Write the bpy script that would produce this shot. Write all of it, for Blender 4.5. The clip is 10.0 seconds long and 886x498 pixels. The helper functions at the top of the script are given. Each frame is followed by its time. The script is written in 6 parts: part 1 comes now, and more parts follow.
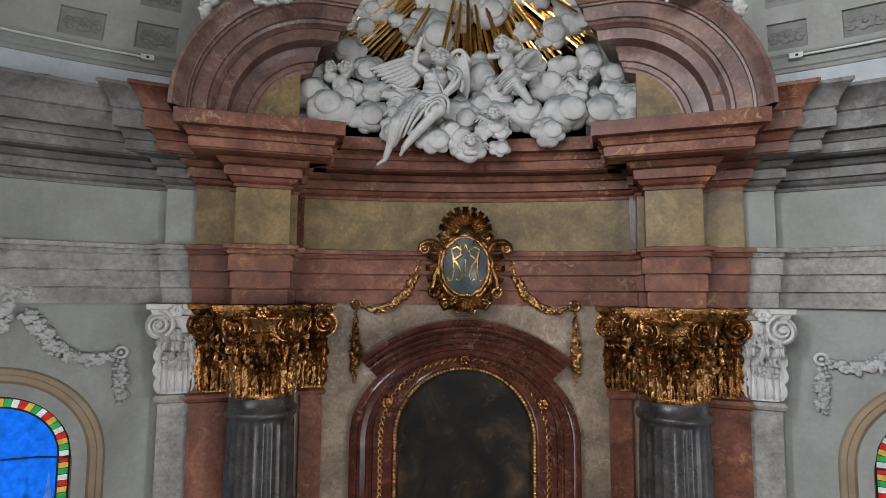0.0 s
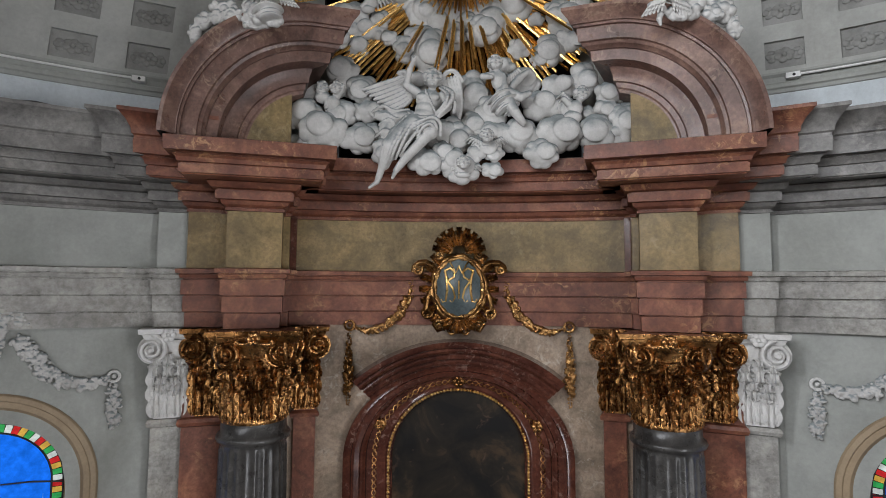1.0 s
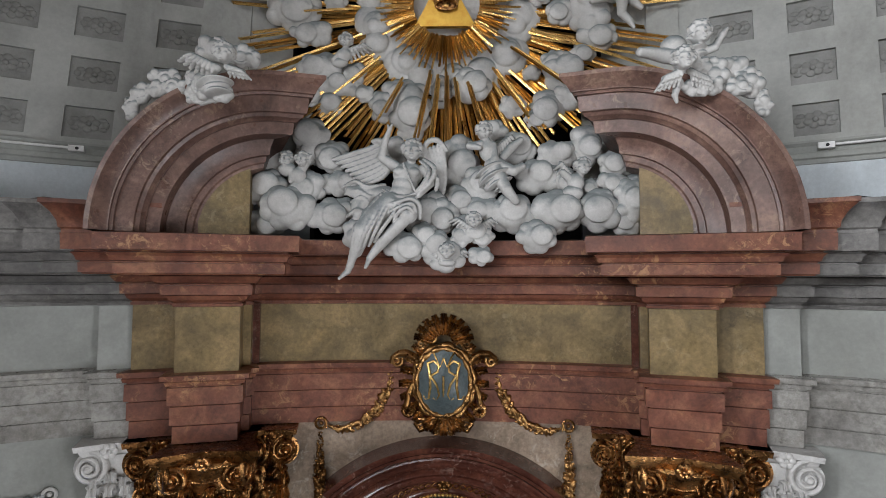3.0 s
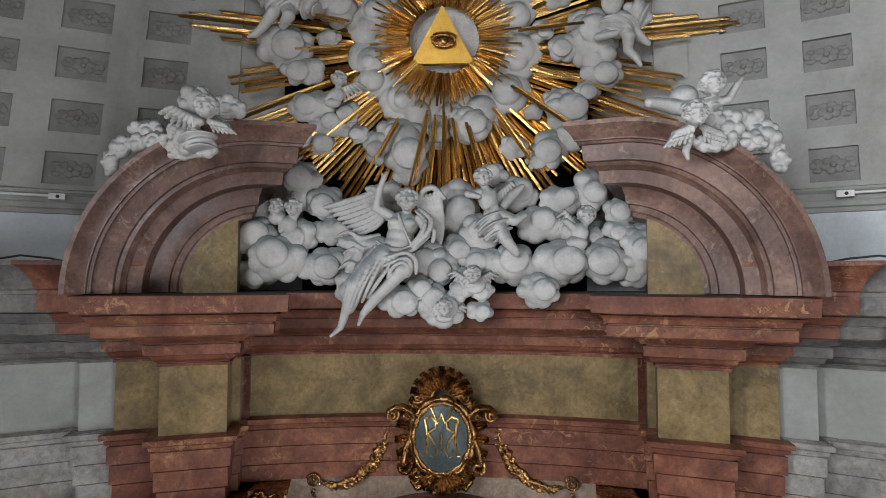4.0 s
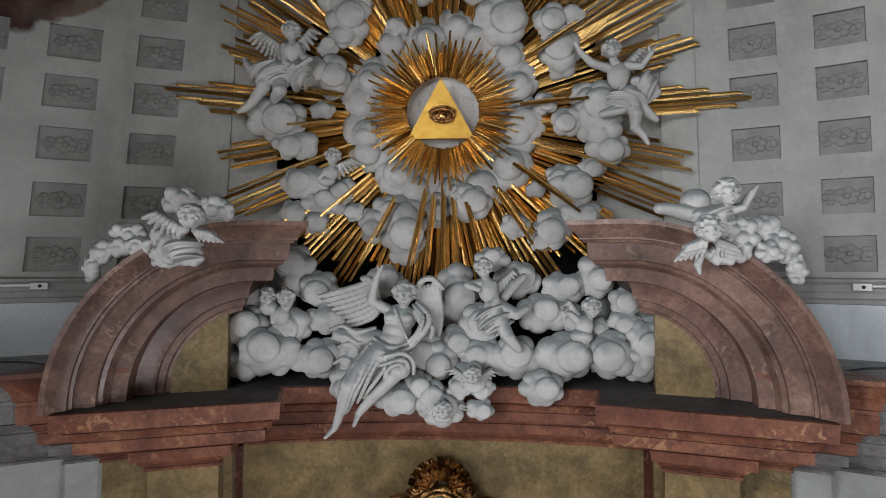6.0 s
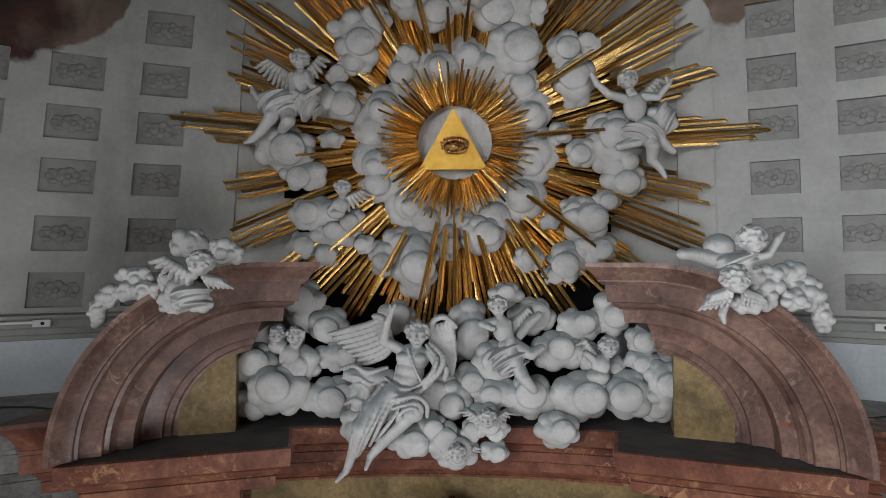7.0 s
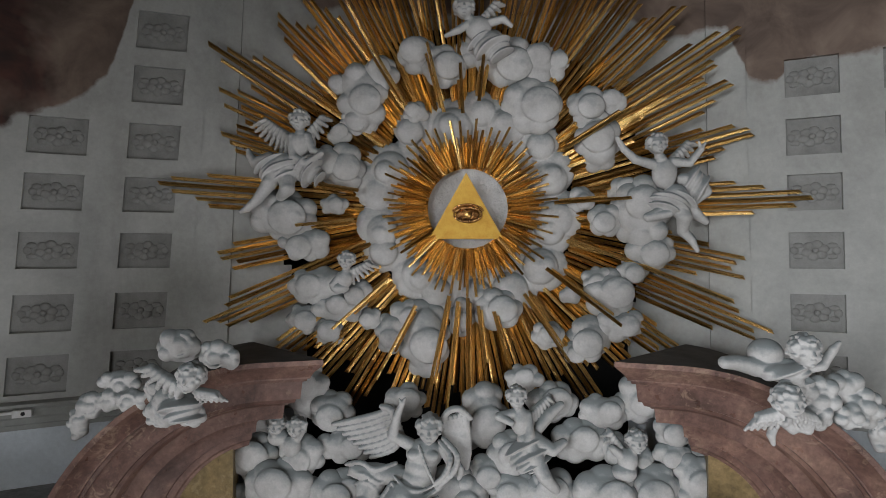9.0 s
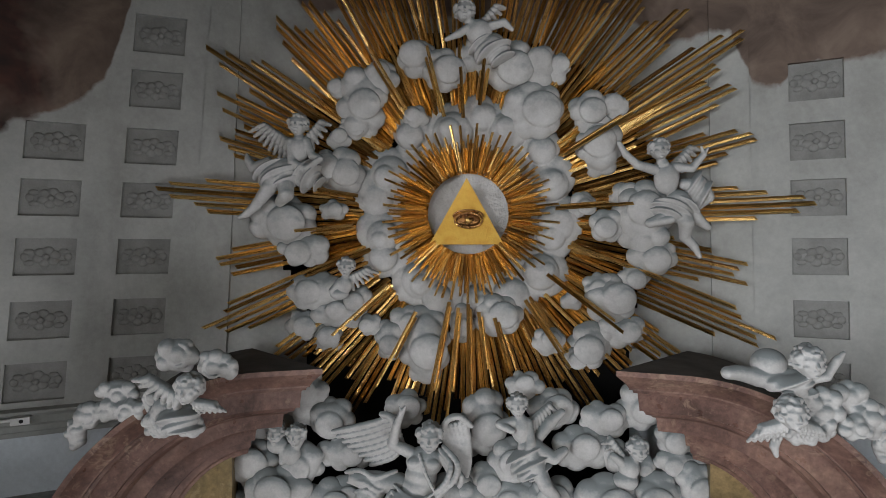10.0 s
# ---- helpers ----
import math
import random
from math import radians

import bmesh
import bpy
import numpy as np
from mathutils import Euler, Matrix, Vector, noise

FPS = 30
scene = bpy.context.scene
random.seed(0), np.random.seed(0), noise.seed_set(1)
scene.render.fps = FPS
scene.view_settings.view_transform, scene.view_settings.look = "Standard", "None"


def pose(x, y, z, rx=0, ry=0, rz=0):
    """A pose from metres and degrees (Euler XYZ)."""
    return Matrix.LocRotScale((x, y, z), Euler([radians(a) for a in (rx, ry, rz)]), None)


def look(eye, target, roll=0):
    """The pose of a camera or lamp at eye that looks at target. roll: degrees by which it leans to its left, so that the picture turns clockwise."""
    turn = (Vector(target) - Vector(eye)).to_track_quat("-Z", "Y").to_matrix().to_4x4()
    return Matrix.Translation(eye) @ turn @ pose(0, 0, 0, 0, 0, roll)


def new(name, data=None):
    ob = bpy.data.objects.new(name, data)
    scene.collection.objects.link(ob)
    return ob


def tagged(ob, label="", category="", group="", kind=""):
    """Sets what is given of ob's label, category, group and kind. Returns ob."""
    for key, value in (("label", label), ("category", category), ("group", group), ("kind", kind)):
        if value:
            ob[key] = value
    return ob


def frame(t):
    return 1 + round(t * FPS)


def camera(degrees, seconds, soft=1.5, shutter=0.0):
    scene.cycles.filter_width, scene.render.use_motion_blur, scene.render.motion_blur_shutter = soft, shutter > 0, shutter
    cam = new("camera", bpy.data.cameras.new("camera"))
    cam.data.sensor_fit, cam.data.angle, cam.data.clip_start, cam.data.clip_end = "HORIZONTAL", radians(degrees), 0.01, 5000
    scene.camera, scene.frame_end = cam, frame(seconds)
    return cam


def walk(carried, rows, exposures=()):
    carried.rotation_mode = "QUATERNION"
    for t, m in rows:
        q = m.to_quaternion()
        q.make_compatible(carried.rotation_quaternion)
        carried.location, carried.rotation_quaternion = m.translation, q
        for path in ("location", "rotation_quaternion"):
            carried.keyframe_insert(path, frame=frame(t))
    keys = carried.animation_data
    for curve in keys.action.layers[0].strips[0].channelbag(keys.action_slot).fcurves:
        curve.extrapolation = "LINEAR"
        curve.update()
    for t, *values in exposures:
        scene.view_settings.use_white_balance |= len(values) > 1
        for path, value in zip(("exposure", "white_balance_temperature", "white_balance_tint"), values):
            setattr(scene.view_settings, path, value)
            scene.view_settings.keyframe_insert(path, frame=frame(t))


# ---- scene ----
# Camera: rises in front of the high altar of a church apse. z = 0 is the height of the first eye.
cam = camera(80.0, 10.0, soft=0.6)
PATH = [
    # t, x, y, z, yaw, pitch, roll
    (0, -0.163, 0.000, 0.000, 1.30, 4.92, -0.44),
    (0.5, -0.080, -0.058, 0.179, 1.53, 4.66, -0.40),
    (1, 0.001, 0.020, 0.422, 1.72, 4.38, -0.36),
    (1.5, 0.072, 0.223, 0.749, 1.77, 4.09, -0.32),
    (2, 0.127, 0.473, 1.125, 1.70, 3.78, -0.31),
    (2.5, 0.176, 0.719, 1.519, 1.68, 3.49, -0.25),
    (4, 0.283, 1.229, 2.640, 2.11, 3.01, -0.11),
    (4.5, 0.303, 1.312, 2.990, 2.25, 2.77, -0.10),
    (5, 0.331, 1.358, 3.350, 2.31, 2.41, -0.03),
    (5.5, 0.337, 1.405, 3.645, 2.27, 2.21, -0.01),
    (7, 0.099, 1.586, 4.415, 1.90, 1.60, -0.08),
    (7.5, 0.030, 1.686, 4.667, 1.87, 1.41, -0.10),
    (8, -0.025, 1.851, 4.942, 1.86, 1.19, -0.10),
    (8.5, -0.059, 1.998, 5.246, 1.87, 0.86, -0.07),
    (9, -0.067, 2.083, 5.486, 1.92, 0.52, -0.00),
    (9.5, -0.077, 2.115, 5.575, 1.91, 0.28, 0.01),
    (10, -0.066, 2.130, 5.605, 1.97, 0.09, 0.02),
]
EXPOSURES = [(0.0, 0.08), (2.5, 0.1), (5.0, 0.0), (7.5, -0.12), (10.0, -0.18)]
walk(cam, [(t, pose(x, y, z, 90 + p, r, w)) for t, x, y, z, w, p, r in PATH], EXPOSURES)

# ---- light: an overcast day, from lamps in added openings of the unseen nave ----
FLOOR, CEIL, SIDE, BACK = -12.0, 13.0, 8.72, -26.0
world = bpy.data.worlds.new("overcast_sky")
scene.world = world
world.use_nodes = True
sky = world.node_tree.nodes.new("ShaderNodeTexSky")
sky.sky_type, sky.sun_disc = "NISHITA", False
sky.sun_elevation, sky.sun_rotation = radians(40), radians(150)
world.node_tree.links.new(sky.outputs[0], world.node_tree.nodes["Background"].inputs[0])
world.node_tree.nodes["Background"].inputs[1].default_value = 0.12


def window_light(name, m, w, h, power, colour):
    lamp = bpy.data.lights.new(name, "AREA")
    lamp.shape, lamp.size, lamp.size_y, lamp.energy, lamp.color = "RECTANGLE", w, h, power, colour
    ob = new(name, lamp)
    ob.matrix_world = m
    return ob


# unseen nave windows, added, heights set to balance the apse's light: (x side, centre y, centre z, half width, half
# height)
UNSEEN_WINDOWS = [(s, y, 6.8 if s < 0 else -4.3, 1.3, 3.6) for s in (-1, 1) for y in (-3.5, -10.5, -17.5)]
for s, y, z, hw, hh in UNSEEN_WINDOWS:
    window_light("daylight", look((s * (SIDE + 0.1), y, z), (0, y, z - 0.3)), 2 * hw, 2 * hh,
                 1850 if s < 0 else 960, (0.92, 0.945, 1.0))
# daylight behind the two stained-glass windows of the apse
for s in (-1, 1):
    a = radians(34.2) * s
    eye_at = Vector((12.0 * math.sin(a), -2.3 + 12.0 * math.cos(a), -3.4))
    window_light("daylight", look(eye_at, (0, -2.3, -3.4)), 2.0, 4.2, 34, (0.9, 0.96, 1.0))
# added lamp in an unseen opening of the entrance wall, off to the left
window_light("daylight", look((-4.5, BACK - 0.1, 8.2), (0, 8, 1.0)), 4.4, 7.5, 900, (0.96, 0.965, 1.0))

# ---- materials ----
def nodes_of(name, rough=0.5, metal=0.0):
    m = bpy.data.materials.new(name)
    m.use_nodes = True
    nt = m.node_tree
    b = nt.nodes["Principled BSDF"]
    b.inputs["Roughness"].default_value, b.inputs["Metallic"].default_value = rough, metal
    return m, nt, b


def noise_node(nt, scale, detail=6.0, rough=0.6, distort=0.0, stretch=None):
    co = nt.nodes.new("ShaderNodeTexCoord")
    n = nt.nodes.new("ShaderNodeTexNoise")
    n.inputs["Scale"].default_value, n.inputs["Detail"].default_value = scale, detail
    n.inputs["Roughness"].default_value, n.inputs["Distortion"].default_value = rough, distort
    if stretch:
        mp = nt.nodes.new("ShaderNodeMapping")
        mp.inputs["Scale"].default_value = stretch
        nt.links.new(co.outputs["Object"], mp.inputs[0])
        nt.links.new(mp.outputs[0], n.inputs["Vector"])
    else:
        nt.links.new(co.outputs["Object"], n.inputs["Vector"])
    return n.outputs["Fac"]


def ramp(nt, fac, stops):
    r = nt.nodes.new("ShaderNodeValToRGB")
    el = r.color_ramp.elements
    while len(el) < len(stops):
        el.new(0.5)
    for e, (p, c) in zip(el, stops):
        e.position, e.color = p, (*c, 1)
    nt.links.new(fac, r.inputs[0])
    return r.outputs[0]


def blend(nt, fac, a, b, mode="MIX"):
    mx = nt.nodes.new("ShaderNodeMix")
    mx.data_type, mx.blend_type = "RGBA", mode
    for v, k in ((fac, 0), (a, 6), (b, 7)):
        if isinstance(v, (int, float)):
            mx.inputs[k].default_value = v
        elif isinstance(v, tuple):
            mx.inputs[k].default_value = (*v, 1)
        else:
            nt.links.new(v, mx.inputs[k])
    return mx.outputs[2]


def bump(nt, b, fac, strength, dist):
    bp = nt.nodes.new("ShaderNodeBump")
    bp.inputs["Strength"].default_value, bp.inputs["Distance"].default_value = strength, dist
    nt.links.new(fac, bp.inputs["Height"])
    nt.links.new(bp.outputs[0], b.inputs["Normal"])


def marble(name, dark, mid, light, vein, rough=0.35, scale=2.2, veins=0.5, stretch=None):
    """Scagliola: clouded ground, fine mottling, thin pale veins."""
    m, nt, b = nodes_of(name, rough)
    b.inputs["Specular IOR Level"].default_value = 0.4
    ground = ramp(nt, noise_node(nt, scale, 7, 0.62, 0.8, stretch), [(0.3, dark), (0.5, mid), (0.72, light)])
    fine = ramp(nt, noise_node(nt, scale * 9, 5, 0.72), [(0.32, (0.6, 0.6, 0.6)), (0.66, (1.2, 1.2, 1.2))])
    c = blend(nt, 0.8, ground, fine, "MULTIPLY")
    stain = ramp(nt, noise_node(nt, 0.7, 7, 0.66, 0.5), [(0.32, (0.62, 0.6, 0.58)), (0.52, (1, 1, 1)), (0.7, (1.2, 1.16, 1.1))])
    c = blend(nt, 0.85, c, stain, "MULTIPLY")
    # pale broken patches where the gate noise lets them through
    flakes = ramp(nt, noise_node(nt, scale * 3.2, 6, 0.7, 1.2), [(0.54, (0, 0, 0)), (0.62, (1, 1, 1))])
    gate = ramp(nt, noise_node(nt, scale * 0.55, 4, 0.6), [(0.46, (0, 0, 0)), (0.6, (veins,) * 3)])
    both = blend(nt, 1.0, flakes, gate, "MULTIPLY")
    c = blend(nt, both, c, vein)
    # dark pits and soot
    soot = ramp(nt, noise_node(nt, scale * 5.0, 7, 0.75), [(0.30, (0.45, 0.43, 0.42)), (0.42, (1, 1, 1))])
    c = blend(nt, 0.7, c, soot, "MULTIPLY")
    nt.links.new(c, b.inputs["Base Color"])
    rr = ramp(nt, noise_node(nt, 5, 4), [(0.3, (rough * 0.75,) * 3), (0.7, (min(1, rough * 1.35),) * 3)])
    nt.links.new(rr, b.inputs["Roughness"])
    bump(nt, b, noise_node(nt, 30, 4), 0.12, 0.01)
    return m


def plaster(name, base, dirt, rough=0.8, scale=1.2, relief=0.15, grain=22, depth=0.01):
    m, nt, b = nodes_of(name, rough)
    c = ramp(nt, noise_node(nt, scale, 6, 0.6), [(0.3, dirt), (0.6, base)])
    fine = ramp(nt, noise_node(nt, scale * 14, 4, 0.7), [(0.3, (0.86, 0.86, 0.86)), (0.7, (1.06, 1.06, 1.06))])
    stain = ramp(nt, noise_node(nt, 0.55, 7, 0.68, 0.5, (1, 1, 0.45)), [(0.32, (0.72, 0.71, 0.69)), (0.52, (1, 1, 1)), (0.7, (1.08, 1.08, 1.08))])
    c = blend(nt, 0.8, c, stain, "MULTIPLY")
    nt.links.new(blend(nt, 0.7, c, fine, "MULTIPLY"), b.inputs["Base Color"])
    bump(nt, b, noise_node(nt, grain, 5), relief, depth)
    return m


def gilding(name, bright, dull, rough=0.32, relief=0.25, grain=45):
    m, nt, b = nodes_of(name, rough, 1.0)
    worn = noise_node(nt, 7, 6, 0.65)
    each = ramp(nt, nt.nodes.new("ShaderNodeObjectInfo").outputs["Random"], [(0.0, (0.34, 0.29, 0.25)), (0.3, (0.75, 0.7, 0.65)), (0.5, (1, 1, 1))])
    leaf = ramp(nt, worn, [(0.32, dull), (0.6, bright)])
    nt.links.new(blend(nt, 1.0, leaf, each, "MULTIPLY"), b.inputs["Base Color"])
    nt.links.new(ramp(nt, noise_node(nt, 16, 5), [(0.3, (rough * 0.7,) * 3), (0.7, (rough * 1.5,) * 3)]), b.inputs["Roughness"])
    bump(nt, b, noise_node(nt, grain, 4), relief, 0.012)
    return m


RED = marble("red_scagliola", (0.088, 0.030, 0.019), (0.185, 0.066, 0.040), (0.31, 0.135, 0.075), (0.46, 0.25, 0.12), 0.42, 2.2, 0.7)
RED_DARK = marble("dark_red_scagliola", (0.045, 0.015, 0.010), (0.088, 0.029, 0.019), (0.155, 0.058, 0.036), (0.3, 0.2, 0.16), 0.16)
MAUVE = marble("mauve_scagliola", (0.095, 0.056, 0.046), (0.185, 0.105, 0.084), (0.31, 0.19, 0.145), (0.40, 0.28, 0.2), 0.34)
OLIVE = marble("ochre_scagliola", (0.115, 0.083, 0.036), (0.205, 0.145, 0.062), (0.31, 0.215, 0.095), (0.38, 0.3, 0.17), 0.38, 2.0, 0.35)
PINK = marble("pale_pink_scagliola", (0.17, 0.13, 0.09), (0.29, 0.215, 0.155), (0.38, 0.295, 0.22), (0.5, 0.45, 0.38), 0.45, 1.8)
GREY = marble("grey_scagliola", (0.24, 0.23, 0.215), (0.35, 0.34, 0.315), (0.44, 0.43, 0.40), (0.5, 0.48, 0.45), 0.27, 1.5, 0.3)
GREY_DARK = marble("dark_grey_scagliola", (0.10, 0.096, 0.092), (0.185, 0.178, 0.168), (0.27, 0.26, 0.245), (0.4, 0.38, 0.35), 0.4, 1.5, 0.3)
SLATE = marble("dark_grey_column_scagliola", (0.028, 0.027, 0.026), (0.056, 0.053, 0.05), (0.10, 0.096, 0.09), (0.2, 0.2, 0.19), 0.3, 3.0, 0.4)
WALL = plaster("grey_green_plaster", (0.36, 0.37, 0.345), (0.28, 0.29, 0.27))
WHITE = plaster("white_stucco", (0.70, 0.69, 0.67), (0.55, 0.54, 0.52), 0.5, 3.0, 0.7, 9, 0.045)
TOP_GREY = plaster("dark_grey_top", (0.075, 0.07, 0.066), (0.035, 0.032, 0.03), 0.95, 3.0, 0.2)
# black that stands in for deep shade between the clouds and rays
DARK = plaster("black_gap_shade", (0.008, 0.007, 0.007), (0.004, 0.004, 0.004), 0.9)
GOLD = gilding("gilded_wood", (1.0, 0.67, 0.25), (0.46, 0.25, 0.075), 0.28, 0.15)
GOLD_DARK = gilding("aged_gilding", (0.52, 0.27, 0.10), (0.085, 0.037, 0.014), 0.27, 0.8, 34)
OLD_GOLD = gilding("matt_old_gold", (0.52, 0.29, 0.11), (0.10, 0.046, 0.016), 0.30, 0.8, 34)
GOLD_LEAF = gilding("burnished_gold_leaf", (1.0, 0.68, 0.16), (0.85, 0.5, 0.1), 0.42)



def fresco_wall():
    """Grey-green plaster that gives way to brown painted clouds high on the wall."""
    m, nt, b = nodes_of("frescoed_plaster", 0.8)
    base = ramp(nt, noise_node(nt, 1.2, 6), [(0.3, (0.33, 0.335, 0.315)), (0.6, (0.43, 0.435, 0.41))])
    fine = ramp(nt, noise_node(nt, 16, 4, 0.7), [(0.3, (0.86, 0.86, 0.86)), (0.7, (1.06, 1.06, 1.06))])
    base = blend(nt, 0.7, base, fine, "MULTIPLY")
    stain = ramp(nt, noise_node(nt, 0.55, 7, 0.68, 0.5, (1, 1, 0.45)), [(0.32, (0.72, 0.71, 0.69)), (0.52, (1, 1, 1)), (0.7, (1.06, 1.06, 1.06))])
    base = blend(nt, 0.8, base, stain, "MULTIPLY")
    co = nt.nodes.new("ShaderNodeTexCoord")
    sep = nt.nodes.new("ShaderNodeSeparateXYZ")
    nt.links.new(co.outputs["Object"], sep.inputs[0])

    def math_node(op, a, c):
        n = nt.nodes.new("ShaderNodeMath")
        n.operation = op
        for i, v in enumerate((a, c)):
            if isinstance(v, (int, float)):
                n.inputs[i].default_value = v
            else:
                nt.links.new(v, n.inputs[i])
        return n.outputs[0]
    # height of the painted clouds' lower edge along x
    edge_at = [(-6.0, 6.9), (-5.28, 6.97), (-4.81, 7.2), (-4.55, 7.45), (-4.34, 7.7), (-4.15, 8.4), (-3.95, 9.3), (-3.0, 9.3), (-2.1, 8.8), (2.0, 8.6),
               (2.54, 8.22), (3.22, 8.26), (3.46, 7.62), (3.74, 7.5), (3.88, 7.8), (4.69, 7.78), (6.0, 7.7)]
    along_x = math_node("DIVIDE", math_node("ADD", sep.outputs[0], 6.0), 12.0)
    edge = ramp(nt, along_x, [((x + 6) / 12, ((z - 6) / 4,) * 3) for x, z in edge_at])
    height = math_node("DIVIDE", math_node("SUBTRACT", sep.outputs[2], 6.0), 4.0)
    wobble = math_node("MULTIPLY", math_node("SUBTRACT", noise_node(nt, 2.2, 5, 0.55), 0.5), 0.10)
    mask = ramp(nt, math_node("ADD", math_node("SUBTRACT", height, edge), math_node("ADD", wobble, 0.5)), [(0.495, (0, 0, 0)), (0.512, (1, 1, 1))])
    left = math_node("SUBTRACT", math_node("MULTIPLY", sep.outputs[0], -1.0), 4.45)
    cloud_paint = ramp(nt, noise_node(nt, 1.6, 5, 0.6, 0.6), [(0.3, (0.085, 0.06, 0.047)), (0.5, (0.16, 0.115, 0.088)), (0.7, (0.25, 0.19, 0.15))])
    robe_edge = math_node("ADD", math_node("MULTIPLY", left, 0.7), math_node("MULTIPLY", math_node("SUBTRACT", noise_node(nt, 1.1, 4), 0.5), 1.3))
    robe_mask = ramp(nt, robe_edge, [(0.3, (0, 0, 0)), (0.62, (0.9, 0.9, 0.9))])
    robe = ramp(nt, noise_node(nt, 1.9, 4, 0.55, 1.2), [(0.38, (0.016, 0.007, 0.006)), (0.68, (0.085, 0.026, 0.018))])
    cloud_paint = blend(nt, robe_mask, cloud_paint, robe)
    nt.links.new(blend(nt, mask, base, cloud_paint), b.inputs["Base Color"])
    bump(nt, b, noise_node(nt, 22, 5), 0.15, 0.01)
    return m


FRESCO_WALL = fresco_wall()
COFFER = plaster("grey_painted_coffer", (0.29, 0.29, 0.275), (0.21, 0.21, 0.2), 0.85, 4.0)
# band above the cornice: bluish window light put into the plaster's colour
LIT_BAND = plaster("bluish_lit_plaster", (0.60, 0.65, 0.68), (0.5, 0.55, 0.58), 0.8, 1.5)
# out-of-view nave plaster, darkened to cut light bounced onto the altar
NAVE = plaster("dark_ochre_nave_plaster", (0.15, 0.125, 0.1), (0.10, 0.08, 0.062), 0.8, 0.6)
TAN = plaster("tan_painted_moulding", (0.36, 0.27, 0.17), (0.25, 0.18, 0.11), 0.6, 2.0)
SHIELD = marble("blue_grey_shield_paint", (0.05, 0.07, 0.075), (0.09, 0.115, 0.12), (0.14, 0.165, 0.165), (0.2, 0.22, 0.2), 0.35, 4.0, 0.2)
LEAD = plaster("black_lead_bar", (0.02, 0.02, 0.022), (0.012, 0.012, 0.012), 0.6)
PLASTIC = plaster("white_plastic", (0.75, 0.75, 0.74), (0.68, 0.68, 0.67), 0.4)


def canvas():
    """A darkened oil painting: brown ground with a warm glow and vague pale masses."""
    m, nt, b = nodes_of("darkened_oil_painting", 0.6)
    b.inputs["Specular IOR Level"].default_value = 0.2
    c = ramp(nt, noise_node(nt, 1.1, 6, 0.62, 1.0), [(0.36, (0.005, 0.0045, 0.004)), (0.52, (0.016, 0.012, 0.008)), (0.64, (0.055, 0.034, 0.018)), (0.77, (0.13, 0.08, 0.045))])
    d = ramp(nt, noise_node(nt, 3.4, 5, 0.6, 0.7), [(0.62, (0, 0, 0)), (0.74, (0.5, 0.5, 0.5))])
    nt.links.new(blend(nt, d, c, (0.13, 0.075, 0.05)), b.inputs["Base Color"])
    bump(nt, b, noise_node(nt, 60, 3), 0.1, 0.004)
    return m


CANVAS = canvas()


def stained(name, colour):
    m, nt, b = nodes_of(name, 0.3)
    out = nt.nodes["Material Output"]
    t = nt.nodes.new("ShaderNodeBsdfTranslucent")
    c = ramp(nt, noise_node(nt, 9, 5, 0.6), [(0.3, tuple(v * 0.55 for v in colour)), (0.7, colour)])
    nt.links.new(c, t.inputs[0])
    g = nt.nodes.new("ShaderNodeBsdfTransparent")
    nt.links.new(c, g.inputs[0])
    mx = nt.nodes.new("ShaderNodeMixShader")
    mx.inputs[0].default_value = 0.12
    nt.links.new(t.outputs[0], mx.inputs[1])
    nt.links.new(g.outputs[0], mx.inputs[2])
    nt.links.new(mx.outputs[0], out.inputs["Surface"])
    return m


GLASS = {k: stained(k + "_stained_glass", c) for k, c in {"blue": (0.012, 0.17, 0.85), "red": (0.7, 0.03, 0.03), "white": (0.8, 0.8, 0.72), "green": (0.05, 0.4, 0.1), "amber": (0.8, 0.45, 0.08)}.items()}

# ---- building helpers ----
YC = -2.3        # the apse is a drum about the upright axis x = 0, y = YC


def P(r, deg, z):
    a = radians(deg)
    return Vector((r * math.sin(a), YC + r * math.cos(a), z))


def mesh_of(name, verts, faces, smooth=False, normals=True):
    me = bpy.data.meshes.new(name)
    me.from_pydata([tuple(v) for v in verts], [], faces)
    if normals:
        bm = bmesh.new()
        bm.from_mesh(me)
        bmesh.ops.recalc_face_normals(bm, faces=bm.faces)
        bm.to_mesh(me)
        bm.free()
    if smooth:
        me.shade_smooth()
    return me


def thing(name, label, category, group="", kind="", at=(0, 0, 0)):
    ob = new(name)
    ob.location = at
    return tagged(ob, label, category, group, kind)


def part(name, me, material, parent=None, label=""):
    """Links a mesh, or a bmesh, as one object under a thing or a part."""
    if isinstance(me, bmesh.types.BMesh):
        bm, me = me, bpy.data.meshes.new(name)
        bm.to_mesh(me)
        bm.free()
    if material and not me.materials:
        me.materials.append(material)
    ob = new(name, me)
    ob.parent = parent
    if label:
        ob["label"] = label
    return ob


def crease(me, angle=35):
    """Smooth faces with edges sharper than the angle kept sharp."""
    me.shade_smooth()
    me.set_sharp_from_angle(angle=radians(angle))
    return me


